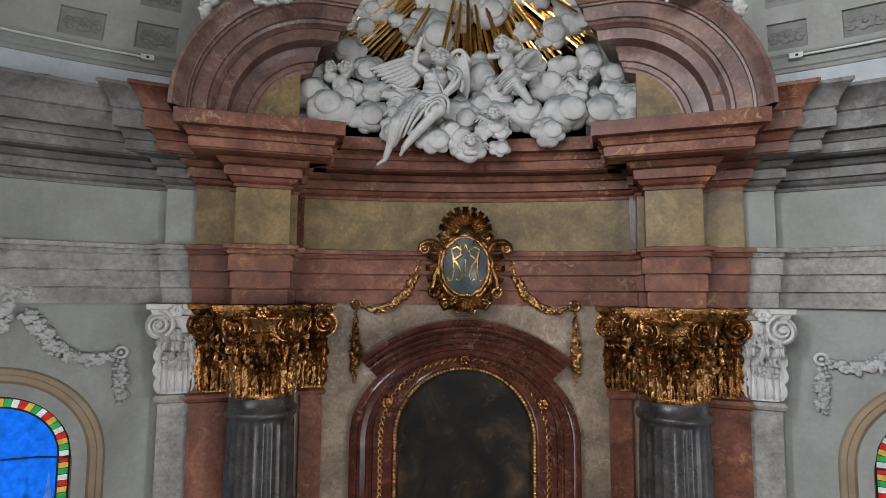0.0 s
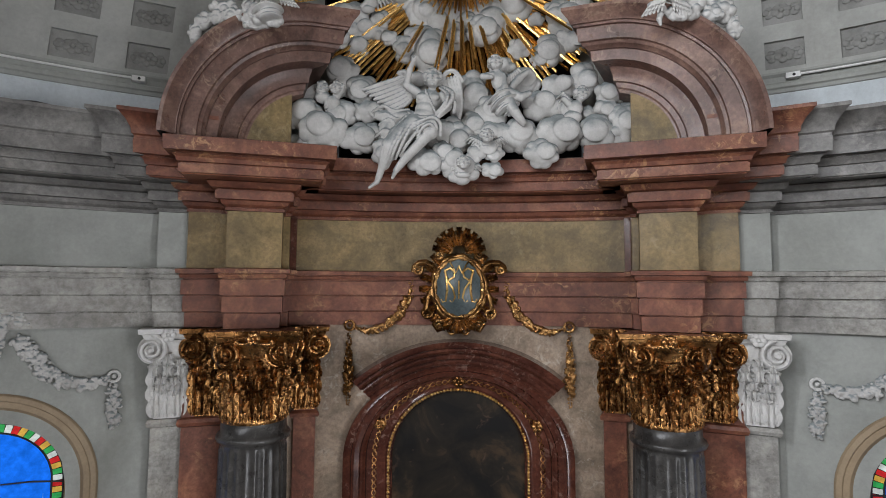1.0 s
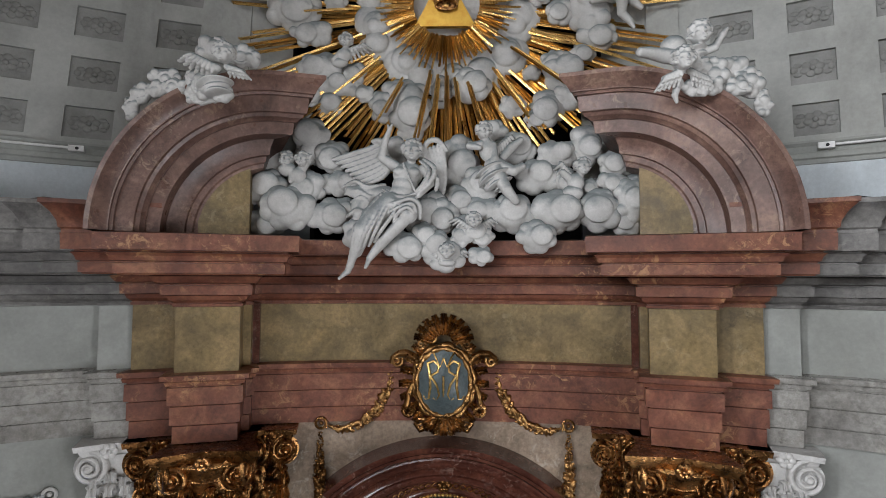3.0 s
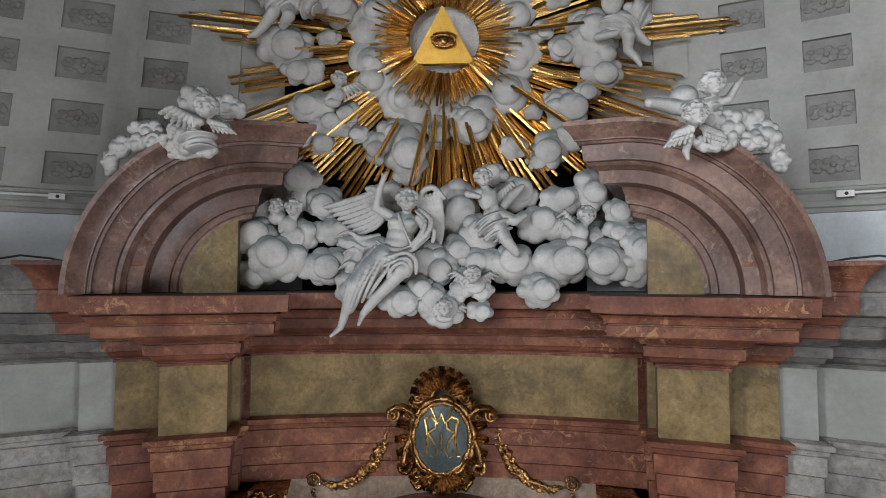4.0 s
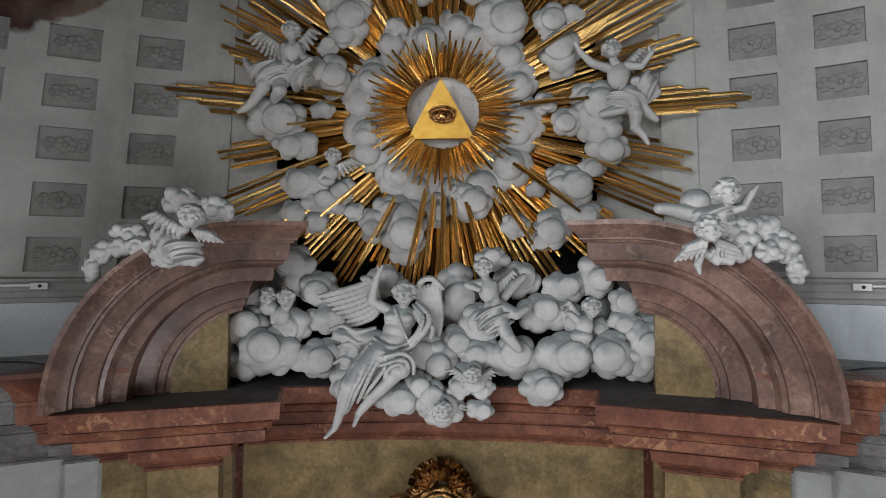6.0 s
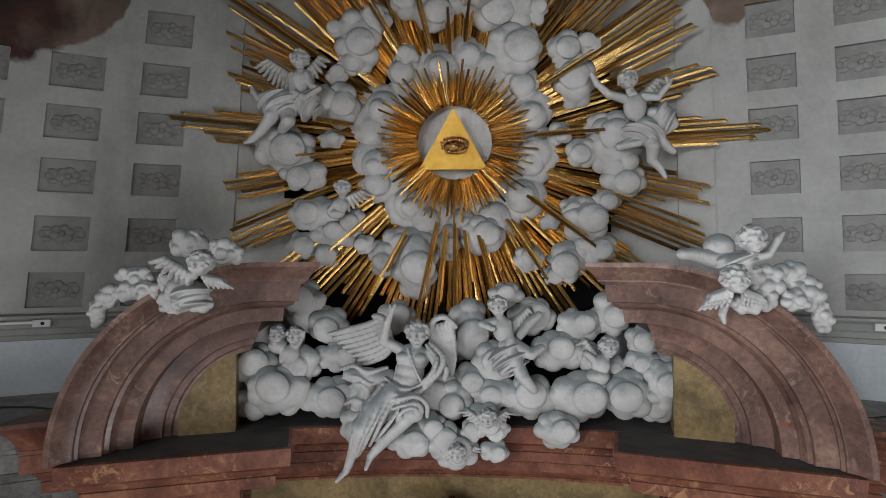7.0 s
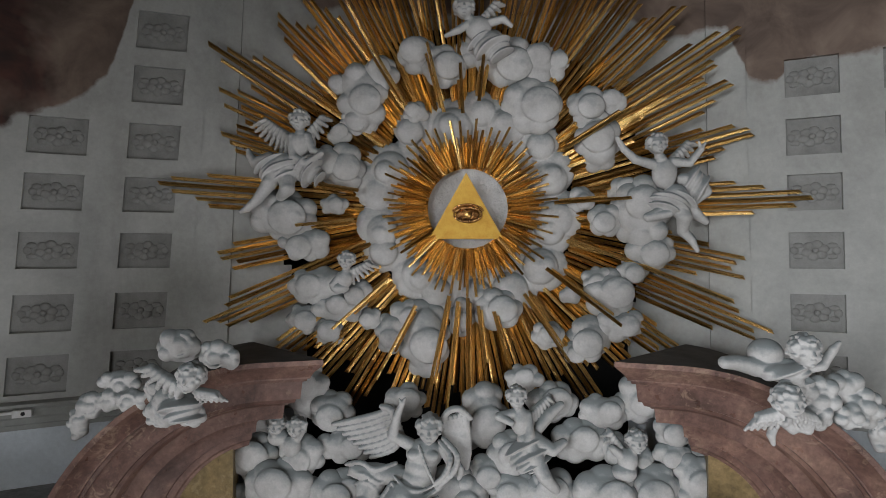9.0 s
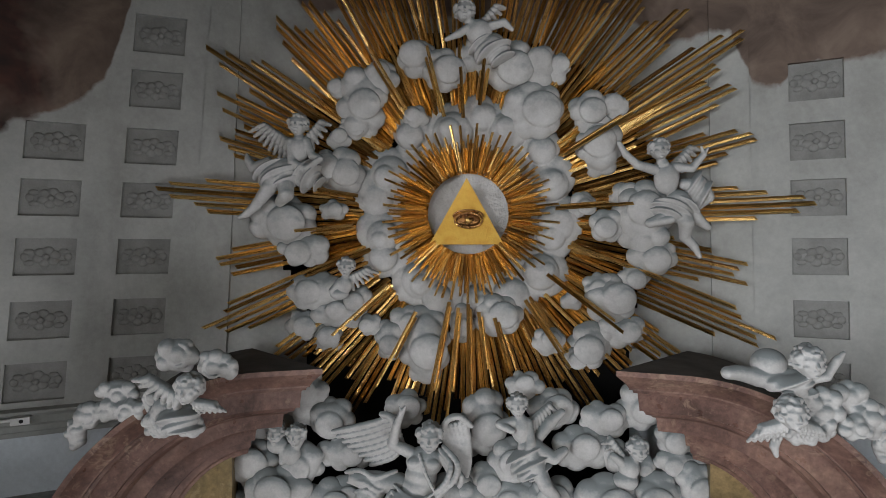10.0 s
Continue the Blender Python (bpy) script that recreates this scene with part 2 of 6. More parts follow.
def arc_moulding(name, profile, r0, a, b, back, ends=True):
    """A closed profile of (projection, z) run along the drum from a to b degrees; its ends return by the projection."""
    e0, e1 = ends if isinstance(ends, tuple) else (ends, ends)
    n = max(2, int(abs(b - a) / 1.0) + 1)
    prof = [(-back, profile[0][1])] + list(profile) + [(-back, profile[-1][1])]
    verts, faces = [], []
    for i in range(n + 1):
        for d, z in prof:
            ext = math.degrees(max(d, 0) / (r0 - d))
            aa, bb = a - ext * e0, b + ext * e1
            verts.append(P(r0 - d, aa + (bb - aa) * i / n, z))
    k = len(prof)
    for i in range(n):
        for j in range(k):
            faces.append((i * k + j, i * k + (j + 1) % k, (i + 1) * k + (j + 1) % k, (i + 1) * k + j))
    faces += [tuple(range(k)), tuple(range(n * k, n * k + k))]
    return crease(mesh_of(name, verts, faces), 28)


def block_frame(side):
    """Local frame of a projecting column bay: u towards the altar's axis, forward, up."""
    u = Vector((-side * 0.9575, 0.2885, 0))
    f = Vector((-side * 0.2885, -0.9575, 0))
    return Vector((side * 3.0, 7.65, 0)), u, f


def B(side, u, d, z):
    o, du, df = block_frame(side)
    return o + du * u + df * d + Vector((0, 0, z))


def block_moulding(name, profile, half, back, side, centre=0.0):
    """A profile of (projection, z) mitred round three sides of a rectangular bay."""
    prof = list(profile)
    verts, faces = [], []
    for d, z in prof:
        w = half + d
        for u, f in ((-w, -back), (-w, d), (w, d), (w, -back)):
            verts.append(B(side, centre + u, f, z))
    for i in range(len(prof) - 1):
        for j in range(4):
            a, b = i * 4 + j, i * 4 + (j + 1) % 4
            faces.append((a, b, b + 4, a + 4))
    faces += [(0, 1, 2, 3), tuple(range(len(verts) - 4, len(verts)))]
    return crease(mesh_of(name, verts, faces), 28)


# ---- the shell of the church ----
WALL_R = 11.5
COFFERS_PHI = [(-31.8, -28.9), (-26.85, -23.9), (-21.8, -18.95), (19.65, 22.38), (24.4, 27.0), (29.2, 31.9)]
COFFER_ROWS = [(3.86, 4.30), (4.57, 5.01), (5.31, 5.74), (6.0, 6.43), (6.66, 7.10), (7.36, 7.82), (8.04, 8.51)]


def painted_over(phi, z):
    """Where the fresco's clouds cover the coffers."""
    return z > (7.9 if phi > 0 else 8.6) or (phi < -23 and z > 7.2)


def lean(deg, z):
    """Shifts the coffer columns inwards with height to fit the camera's view, more so on the west side."""
    k = min(1.0, max(0.0, (abs(deg) - 13.5) / 3.0))
    return deg + k * (z - 5.0) * (0.34 if deg < 0 else -0.09)


def apse_wall():
    """The drum's wall as one sheet with sunk coffers and an assumed recess, blackened as shade, behind the glory."""
    phis = sorted({-50.0, 50.0, -10.5, 10.5} | {p for ab in COFFERS_PHI for p in ab} | {float(x) for x in range(-48, 49, 2)} | {q * 0.5 for q in range(-24, 25)})
    zs = sorted({2.2, 9.4, 2.4, 4.6, 3.46} | {z for ab in COFFER_ROWS for z in ab} | {9.0} | {3.9 + 0.12 * q for q in range(38)})

    def depth(p, z):
        # assumed recess; its black colour paints the shade in the glory's gaps
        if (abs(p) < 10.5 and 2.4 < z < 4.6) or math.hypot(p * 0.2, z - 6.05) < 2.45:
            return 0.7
        for a, b in COFFERS_PHI:
            for c, d in COFFER_ROWS:
                if painted_over(p, z):
                    continue
                if a < p < b and c < z < d:
                    return 0.055
        return 0.0
    verts, faces, mats = [], [], []

    def L(r, deg, z):
        return P(r, lean(deg, z), z)

    def quad(*pts):
        i = len(verts)
        verts.extend(pts)
        faces.append((i, i + 1, i + 2, i + 3))
    cell = {}
    for i in range(len(phis) - 1):
        for j in range(len(zs) - 1):
            a, b, c, d = phis[i], phis[i + 1], zs[j], zs[j + 1]
            cell[i, j] = h = depth((a + b) / 2, (c + d) / 2)
            r = WALL_R + h
            quad(L(r, a, c), L(r, b, c), L(r, b, d), L(r, a, d))
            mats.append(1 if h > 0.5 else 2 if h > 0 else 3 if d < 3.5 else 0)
    for (i, j), h in cell.items():
        for ii, jj in ((i + 1, j), (i, j + 1)):
            g = cell.get((ii, jj), h)
            if g != h:
                r, q = WALL_R + h, WALL_R + g
                if ii > i:
                    quad(L(r, phis[ii], zs[j]), L(q, phis[ii], zs[j]), L(q, phis[ii], zs[j + 1]), L(r, phis[ii], zs[j + 1]))
                else:
                    quad(L(r, phis[i], zs[jj]), L(q, phis[i], zs[jj]), L(q, phis[i + 1], zs[jj]), L(r, phis[i + 1], zs[jj]))
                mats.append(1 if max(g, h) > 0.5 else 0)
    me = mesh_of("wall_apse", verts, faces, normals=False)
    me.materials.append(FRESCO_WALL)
    for extra in (DARK, COFFER, LIT_BAND):
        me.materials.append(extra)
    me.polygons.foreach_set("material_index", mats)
    return me


wall_apse = part("wall_apse", apse_wall(), None)
tagged(wall_apse, "curved grey-green plaster apse wall with sunken rosette coffers", "wall", kind="structure")

# vault over the apse and nave
verts, faces = [], []
N = 24
for k in range(7):
    e = radians(90 * k / 6)
    for i in range(N + 1):
        a = -50 + 100 * i / N
        verts.append(P(WALL_R * (0.15 + 0.85 * math.cos(e)), a, 9.4 + 3.6 * math.sin(e)))
for k in range(6):
    for i in range(N):
        q = k * (N + 1) + i
        faces.append((q, q + 1, q + N + 2, q + N + 1))
VAULT = plaster("brown_fresco_vault", (0.13, 0.10, 0.08), (0.08, 0.062, 0.052), 0.85, 0.8)
tagged(part("ceiling", mesh_of("ceiling", verts, faces, True), VAULT), "brown frescoed vault over the apse", "ceiling", kind="structure")


def slab(name, x0, y0, z0, x1, y1, z1):
    v = [(x, y, z) for x in (x0, x1) for y in (y0, y1) for z in (z0, z1)]
    return mesh_of(name, v, [(0, 1, 3, 2), (4, 5, 7, 6), (0, 1, 5, 4), (2, 3, 7, 6), (0, 2, 6, 4), (1, 3, 7, 5)])


tagged(part("floor", slab("floor", -10, BACK - 0.4, FLOOR - 0.3, 10, 10, FLOOR), SLATE), "dark stone church floor far below", "floor", kind="structure")
tagged(part("ceiling_nave", slab("ceiling_nave", -9.1, BACK - 0.4, CEIL, 9.1, 6.0, CEIL + 0.3), VAULT), "brown frescoed nave ceiling", "ceiling", kind="structure")


def nave_wall(s):
    ws = sorted(w[1:] for w in UNSEEN_WINDOWS if w[0] == s)
    bm = bmesh.new()

    def box(y0, y1, z0, z1):
        v = [bm.verts.new((s * x, y, z)) for x in (SIDE, SIDE + 0.5) for y in (y0, y1) for z in (z0, z1)]
        for f in ((0, 1, 3, 2), (4, 5, 7, 6), (0, 1, 5, 4), (2, 3, 7, 6), (0, 2, 6, 4), (1, 3, 7, 5)):
            bm.faces.new([v[i] for i in f])
    y = BACK
    for wy, wz, hw, hh in ws:
        box(y, wy - hw, FLOOR, CEIL)
        box(wy - hw, wy + hw, FLOOR, wz - hh)
        box(wy - hw, wy + hw, wz + hh, CEIL)
        y = wy + hw
    box(y, 5.4, FLOOR, CEIL)
    return bm


for s, nm in ((-1, "wall_west"), (1, "wall_east")):
    tagged(part(nm, nave_wall(s), NAVE), "unseen ochre plaster nave wall with tall openings for added light", "wall", kind="structure")
bm = bmesh.new()
for x0, x1, z0, z1 in ((-9.2, -7.0, FLOOR, CEIL), (-2.0, 9.2, FLOOR, CEIL), (-7.0, -2.0, FLOOR, 4.0), (-7.0, -2.0, 12.2, CEIL)):
    v = [bm.verts.new((x, y, z)) for x in (x0, x1) for y in (BACK - 0.5, BACK) for z in (z0, z1)]
    for f in ((0, 1, 3, 2), (4, 5, 7, 6), (0, 1, 5, 4), (2, 3, 7, 6), (0, 2, 6, 4), (1, 3, 7, 5)):
        bm.faces.new([v[i] for i in f])
tagged(part("wall_south", bm, NAVE), "unseen ochre plaster entrance wall with an opening for added light", "wall", kind="structure")

# unseen arch between nave and apse, added to keep light off the upper corners
bm = bmesh.new()
rows = []
for y in (-0.2, 0.8):
    ring = [(-7.4, FLOOR), (-7.4, -4.0)] + [(-7.4 * math.cos(math.pi * i / 28), 2.0 + 7.4 * math.sin(math.pi * i / 28)) for i in range(29)] + [(7.4, -4.0), (7.4, FLOOR)]
    outer = [(-9.0, FLOOR), (-9.0, -4.0)] + [(-9.0 + 18.0 * i / 28, CEIL) for i in range(29)] + [(9.0, -4.0), (9.0, FLOOR)]
    rows.append(([bm.verts.new((x, y, z)) for x, z in ring], [bm.verts.new((x, y, z)) for x, z in outer]))
for i in range(len(rows[0][0]) - 1):
    for inner, outer in rows:
        bm.faces.new((inner[i], inner[i + 1], outer[i + 1], outer[i]))
    bm.faces.new((rows[0][0][i], rows[0][0][i + 1], rows[1][0][i + 1], rows[1][0][i]))
tagged(part("light_block_arch", bm, NAVE), "unseen ochre arch added to shade the upper apse", "wall", kind="structure")

# ---- the altar's architecture ----
ARCHITRAVE = [(0, -0.16), (0, 0.05), (-0.02, 0.055), (-0.02, 0.07), (0.03, 0.075), (0.03, 0.30), (0.01, 0.305), (0.01, 0.32), (0.06, 0.325), (0.06, 0.54), (0.035, 0.545), (0.035, 0.565), (0.075, 0.57), (0.09, 0.615), (0.08, 0.62),
              (0.08, 0.635), (0.13, 0.64), (0.135, 0.70), (0.0, 0.72)]
CORNICE = [(0, 1.545), (0.03, 1.55), (0.035, 1.585), (0.015, 1.59), (0.015, 1.60), (0.07, 1.635), (0.10, 1.69), (0.09, 1.695), (0.15, 1.70), (0.16, 1.82), (0.13, 1.825), (0.13, 1.84), (0.20, 1.855), (0.24, 1.90), (0.26, 1.935),
           (0.22, 1.95), (0.52, 1.95), (0.53, 1.965), (0.56, 1.97), (0.565, 2.085), (0.545, 2.09), (0.545, 2.105), (0.58, 2.115), (0.60, 2.17), (0.64, 2.205), (0.60, 2.215), (0.60, 2.235), (0.72, 2.235), (0.73, 2.425), (0.70, 2.435)]
SIMA = CORNICE[:-1] + [(0.72, 2.43), (0.72, 2.47), (0.75, 2.49), (0.76, 2.56), (0.82, 2.66), (0.90, 2.74), (0.92, 2.75), (0.92, 2.80)]


def scaled(profile, k):
    return [(d * k, z) for d, z in profile]


retable = thing("altar_retable", "red and ochre scagliola high altar attic with broken segmental pediment", "altar")
# centre bay, slightly curved
part("architrave", arc_moulding("architrave", ARCHITRAVE, 11.1, -14.3, 14.3, 0.3, False), RED, retable)
part("frieze", arc_moulding("frieze", [(0, 0.71), (0, 1.57)], 11.1, -14.3, 14.3, 0.3, False), OLIVE, retable, "ochre marbled frieze panel")
part("cornice", arc_moulding("cornice", scaled(CORNICE, 0.95), 11.1, -14.3, 14.3, 0.35, False), RED, retable)
for s in (-1, 1):
    lo, hi = sorted((s * 13.7, s * 14.9))
    # darker marble here paints the shade of the recess beside the bay
    part("pilaster_strip", arc_moulding("pilaster_strip", [(0, 0.715), (0, 1.56)], 11.0, lo, hi, 0.3), RED_DARK, retable, "marbled strip darkened for the recess's shade")
    # pier behind the column bay
    lo, hi = sorted((s * 14.2, s * 21.95))
    part("architrave", arc_moulding("architrave", ARCHITRAVE, 10.82, lo, hi, 0.5), RED, retable)
    part("frieze", arc_moulding("frieze", [(0, 0.71), (0, 1.57)], 10.82, lo, hi, 0.5), OLIVE, retable)
    lo, hi = sorted((s * 14.2, s * 19.6))
    part("cornice", arc_moulding("cornice", scaled(CORNICE, 0.95), 10.82, lo, hi, 0.7, (s > 0, s < 0)), RED, retable)
    lo, hi = sorted((s * 19.6, s * 21.95))
    part("cornice", arc_moulding("cornice", scaled(SIMA, 0.9), 10.84, lo, hi, 0.7, (s < 0, s > 0)), RED, retable).location.z = 0.012
    # projecting column bay
    part("architrave", block_moulding("architrave", ARCHITRAVE, 0.385, 0.6, s), RED, retable)
    part("frieze_block", block_moulding("frieze_block", [(0, 0.71), (0, 1.57)], 0.385, 0.6, s), OLIVE, retable, "ochre marbled frieze block")
    part("cornice", block_moulding("cornice", CORNICE, 0.385, 0.9, s), RED, retable)

# grey outer bays
for s in (-1, 1):
    side = thing("side_entablature", "grey scagliola entablature running along the apse wall", "entablature", "outer bays")
    for r0, a, b, nm in ((10.96, 21.95, 24.1, "pilaster"), (11.2, 24.1, 50.0, "wall")):
        lo, hi = sorted((s * a, s * b))
        ends = ((s < 0, s > 0) if nm == "pilaster" else False)
        part("architrave", arc_moulding("architrave", ARCHITRAVE, r0, lo, hi, 0.5, ends), GREY, side)
        part("frieze", arc_moulding("frieze", [(0, 0.71), (0, 1.57)], r0, lo, hi, 0.5), WALL, side)
        part("cornice", arc_moulding("cornice", scaled(SIMA, 0.9), r0, lo, hi, 0.6, ends), GREY_DARK, side, "darker grey marbled cornice").location.z = 0.006 if nm == "pilaster" else 0.0

# segmental pediment halves
PED_U, PED_Z = 0.80, 2.45
PED = [(1.98, -0.6), (1.98, 0.78), (1.93, 0.78), (1.90, 0.75), (1.84, 0.69), (1.79, 0.66), (1.775, 0.66), (1.77, 0.63), (1.74, 0.62), (1.74, 0.58), (1.55, 0.56), (1.54, 0.52),
       (1.50, 0.50), (1.48, 0.45), (1.46, 0.43), (1.46, 0.40), (1.31, 0.38), (1.30, 0.14), (1.24, 0.12), (1.20, 0.10), (1.10, 0.09), (1.09, 0.05), (1.02, 0.04), (1.0, 0.02), (0.95, 0.01), (0.93, -0.6)]


def pediment_half(side):
    verts, faces = [], []
    n, k = 28, len(PED)
    for i in range(n + 2):
        for rho, d in PED:
            end = 0.62 + max(d, 0.0)
            a = math.pi * (1 - 0.5 * min(i, n) / n)
            u = PED_U + rho * math.cos(a)
            if i == n + 1:
                u = max(end, PED_U) if end > PED_U else end
            u = min(u, end)
            z = PED_Z + (rho * math.sin(a) if u < PED_U and i <= n and PED_U + rho * math.cos(a) <= end else math.sqrt(max(rho ** 2 - min(0, u - PED_U) ** 2, 0)))
            verts.append(B(side, u, d, z))
    for i in range(n + 1):
        for j in range(k):
            faces.append((i * k + j, i * k + (j + 1) % k, (i + 1) * k + (j + 1) % k, (i + 1) * k + j))
    faces.append(tuple(range((n + 1) * k, (n + 2) * k)))
    me = crease(mesh_of("pediment", verts, faces), 25)
    me.materials.append(MAUVE)
    me.materials.append(TOP_GREY)
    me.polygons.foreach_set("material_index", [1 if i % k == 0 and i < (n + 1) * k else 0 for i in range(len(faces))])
    return me


for s in (-1, 1):
    part("pediment", pediment_half(s), MAUVE, retable, "mauve-red curved pediment half with stepped mouldings")
    # tympanum
    verts = []
    us = [-0.15 + 0.62 * i / 12 for i in range(13)]
    for d in (0.02, -0.5):
        for u in us:
            verts += [B(s, u, d, 2.42), B(s, u, d, PED_Z + math.sqrt(max(0.97 ** 2 - (u - PED_U) ** 2, 0)))]
    faces = []
    for i in range(12):
        q = 2 * i
        faces += [(q, q + 2, q + 3, q + 1), (q + 26, q + 28, q + 29, q + 27), (q + 1, q + 3, q + 29, q + 27)]
    faces.append((24, 25, 51, 50))
    part("tympanum", mesh_of("tympanum", verts, faces), OLIVE, retable, "ochre marbled tympanum")
    part("cornice_top", mesh_of("cornice_top", [B(s, u, d, 2.437) for u, d in ((-1.08, 0.70), (1.08, 0.70), (1.08, -0.9), (-1.08, -0.9))], [(0, 1, 2, 3)]), TOP_GREY, retable, "dark grey upper face")
part("cornice_top", arc_moulding("cornice_top", [(0.66, 2.43), (0.66, 2.44)], 11.1, -15.5, 15.5, 0.45, False), TOP_GREY, retable)

# lower walls
part("centre_wall", arc_moulding("centre_wall", [(0, FLOOR), (0, -0.155)], 11.15, -14.3, 14.3, 0.35, False), PINK, retable, "pale pink marbled wall")
for s in (-1, 1):
    lo, hi = sorted((s * 14.2, s * 21.9))
    part("pier", arc_moulding("pier", [(0, FLOOR), (0, -0.155)], 10.9, lo, hi, 0.5), RED, retable)
    lo, hi = sorted((s * 21.95, s * 24.05))
    part("pier", arc_moulding("pier", [(0, FLOOR), (0, -0.155)], 11.02, lo, hi, 0.4), GREY, retable, "grey marbled pilaster")
WIN_PHI, WIN_SPRING, WIN_HALF, SILL = 34.2, -2.36, 0.95, -6.5


def lower_wall(side):
    """Lower apse wall with a round-arched window opening."""
    r0, r1 = 11.3, 11.75
    xs = sorted({(a - WIN_PHI) * math.pi / 180 * r0 for a in (20.0, 24, 28, 40, 45, 50)} | {-WIN_HALF + 2 * WIN_HALF * i / 32 for i in range(33)})
    verts, faces = [], []

    def quad(pts):
        i = len(verts)
        verts.extend(pts)
        faces.append(tuple(range(i, i + 4)))

    def Q(x, z, r):
        return P(r, side * (WIN_PHI + math.degrees(x / r0)), z)

    def top(x):
        return WIN_SPRING + math.sqrt(max(WIN_HALF ** 2 - x * x, 0))
    for a, b in zip(xs, xs[1:]):
        if -WIN_HALF - 1e-6 <= a and b <= WIN_HALF + 1e-6:
            for r in (r0, r1):
                quad([Q(a, top(a), r), Q(b, top(b), r), Q(b, -0.15, r), Q(a, -0.15, r)])
                quad([Q(a, FLOOR, r), Q(b, FLOOR, r), Q(b, SILL, r), Q(a, SILL, r)])
            quad([Q(a, top(a), r0), Q(b, top(b), r0), Q(b, top(b), r1), Q(a, top(a), r1)])
        else:
            for r in (r0, r1):
                quad([Q(a, FLOOR, r), Q(b, FLOOR, r), Q(b, -0.15, r), Q(a, -0.15, r)])
    for x in (-WIN_HALF, WIN_HALF):
        quad([Q(x, SILL, r0), Q(x, WIN_SPRING, r0), Q(x, WIN_SPRING, r1), Q(x, SILL, r1)])
    return mesh_of("wall_lower", verts, faces)


for s in (-1, 1):
    tagged(part("wall_lower", lower_wall(s), WALL), "grey-green plaster lower apse wall with an arched window", "wall", kind="structure")
tagged(part("wall_core", arc_moulding("wall_core", [(0, FLOOR), (0, 2.3)], 11.45, -24.5, 24.5, 0.3, False), WALL), "plain masonry behind the altar", "wall", kind="structure")

# columns
COLUMNS = []
for s in (-1, 1):
    col = thing("column", "dark grey fluted column with gilded capital", "column", "altar columns")
    verts, faces = [], []
    n = 192
    levels = [(FLOOR, 0.56), (-6, 0.54), (-1.86, 0.47), (-1.80, 0.455), (-1.74, 0.46), (-1.73, 0.50), (-1.69, 0.52), (-1.64, 0.50), (-1.63, 0.46), (-1.45, 0.45)]
    for z, r in levels:
        for i in range(n):
            a = 2 * math.pi * i / n
            rr = r * (1 - (0.055 if z < -1.83 else 0) * abs(math.cos(a * 12)) ** 1.2)
            verts.append(B(s, 0.07 + rr * math.cos(a), -0.12 + rr * math.sin(a), z))
    for i in range(len(levels) - 1):
        for j in range(n):
            faces.append((i * n + j, i * n + (j + 1) % n, (i + 1) * n + (j + 1) % n, (i + 1) * n + j))
    part("shaft", mesh_of("shaft", verts, faces, True), SLATE, col, "dark grey fluted shaft")
    COLUMNS.append((s, col))

# ---- ornament helpers ----
class Soup:
    """Collects pieces of one mesh."""

    def __init__(self):
        self.v, self.f = [], []

    def add(self, verts, faces):
        k = len(self.v)
        self.v += [tuple(p) for p in verts]
        self.f += [tuple(i + k for i in f) for f in faces]

    def tube(self, pts, radii, n=8, flat=1.0):
        pts = [Vector(p) for p in pts]
        if isinstance(radii, (int, float)):
            radii = [radii] * len(pts)
        verts, faces = [], []
        for i, p in enumerate(pts):
            t = (pts[min(i + 1, len(pts) - 1)] - pts[max(i - 1, 0)]).normalized()
            s = t.cross(Vector((0, 1, 0)))
            s = s.normalized() if s.length > 1e-4 else Vector((1, 0, 0))
            w = s.cross(t)
            for k in range(n):
                a = 2 * math.pi * k / n
                verts.append(p + s * radii[i] * math.cos(a) + w * radii[i] * flat * math.sin(a))
        for i in range(len(pts) - 1):
            for k in range(n):
                faces.append((i * n + k, i * n + (k + 1) % n, (i + 1) * n + (k + 1) % n, (i + 1) * n + k))
        faces += [tuple(range(n)), tuple(range((len(pts) - 1) * n, len(pts) * n))]
        self.add(verts, faces)

    def ball(self, c, rx, ry, rz, n=10, m=6):
        verts, faces = [], []
        for j in range(m + 1):
            e = math.pi * (j / m - 0.5)
            for i in range(n):
                a = 2 * math.pi * i / n
                verts.append((c[0] + rx * math.cos(e) * math.cos(a), c[1] + ry * math.cos(e) * math.sin(a), c[2] + rz * math.sin(e)))
        for j in range(m):
            for i in range(n):
                faces.append((j * n + i, j * n + (i + 1) % n, (j + 1) * n + (i + 1) % n, (j + 1) * n + i))
        self.add(verts, faces)

    def mesh(self, name, angle=45):
        return crease(mesh_of(name, self.v, self.f), angle)


def spiral(R, turns, wind=1, start=0.0, n=40, end=0.12):
    """Points (x, z) of a volute from its rim to its eye."""
    out = []
    for i in range(n + 1):
        t = i / n
        r = R * (1 - (1 - end) * t ** 0.8)
        a = start + wind * 2 * math.pi * turns * t
        out.append((r * math.cos(a), r * math.sin(a), t))
    return out


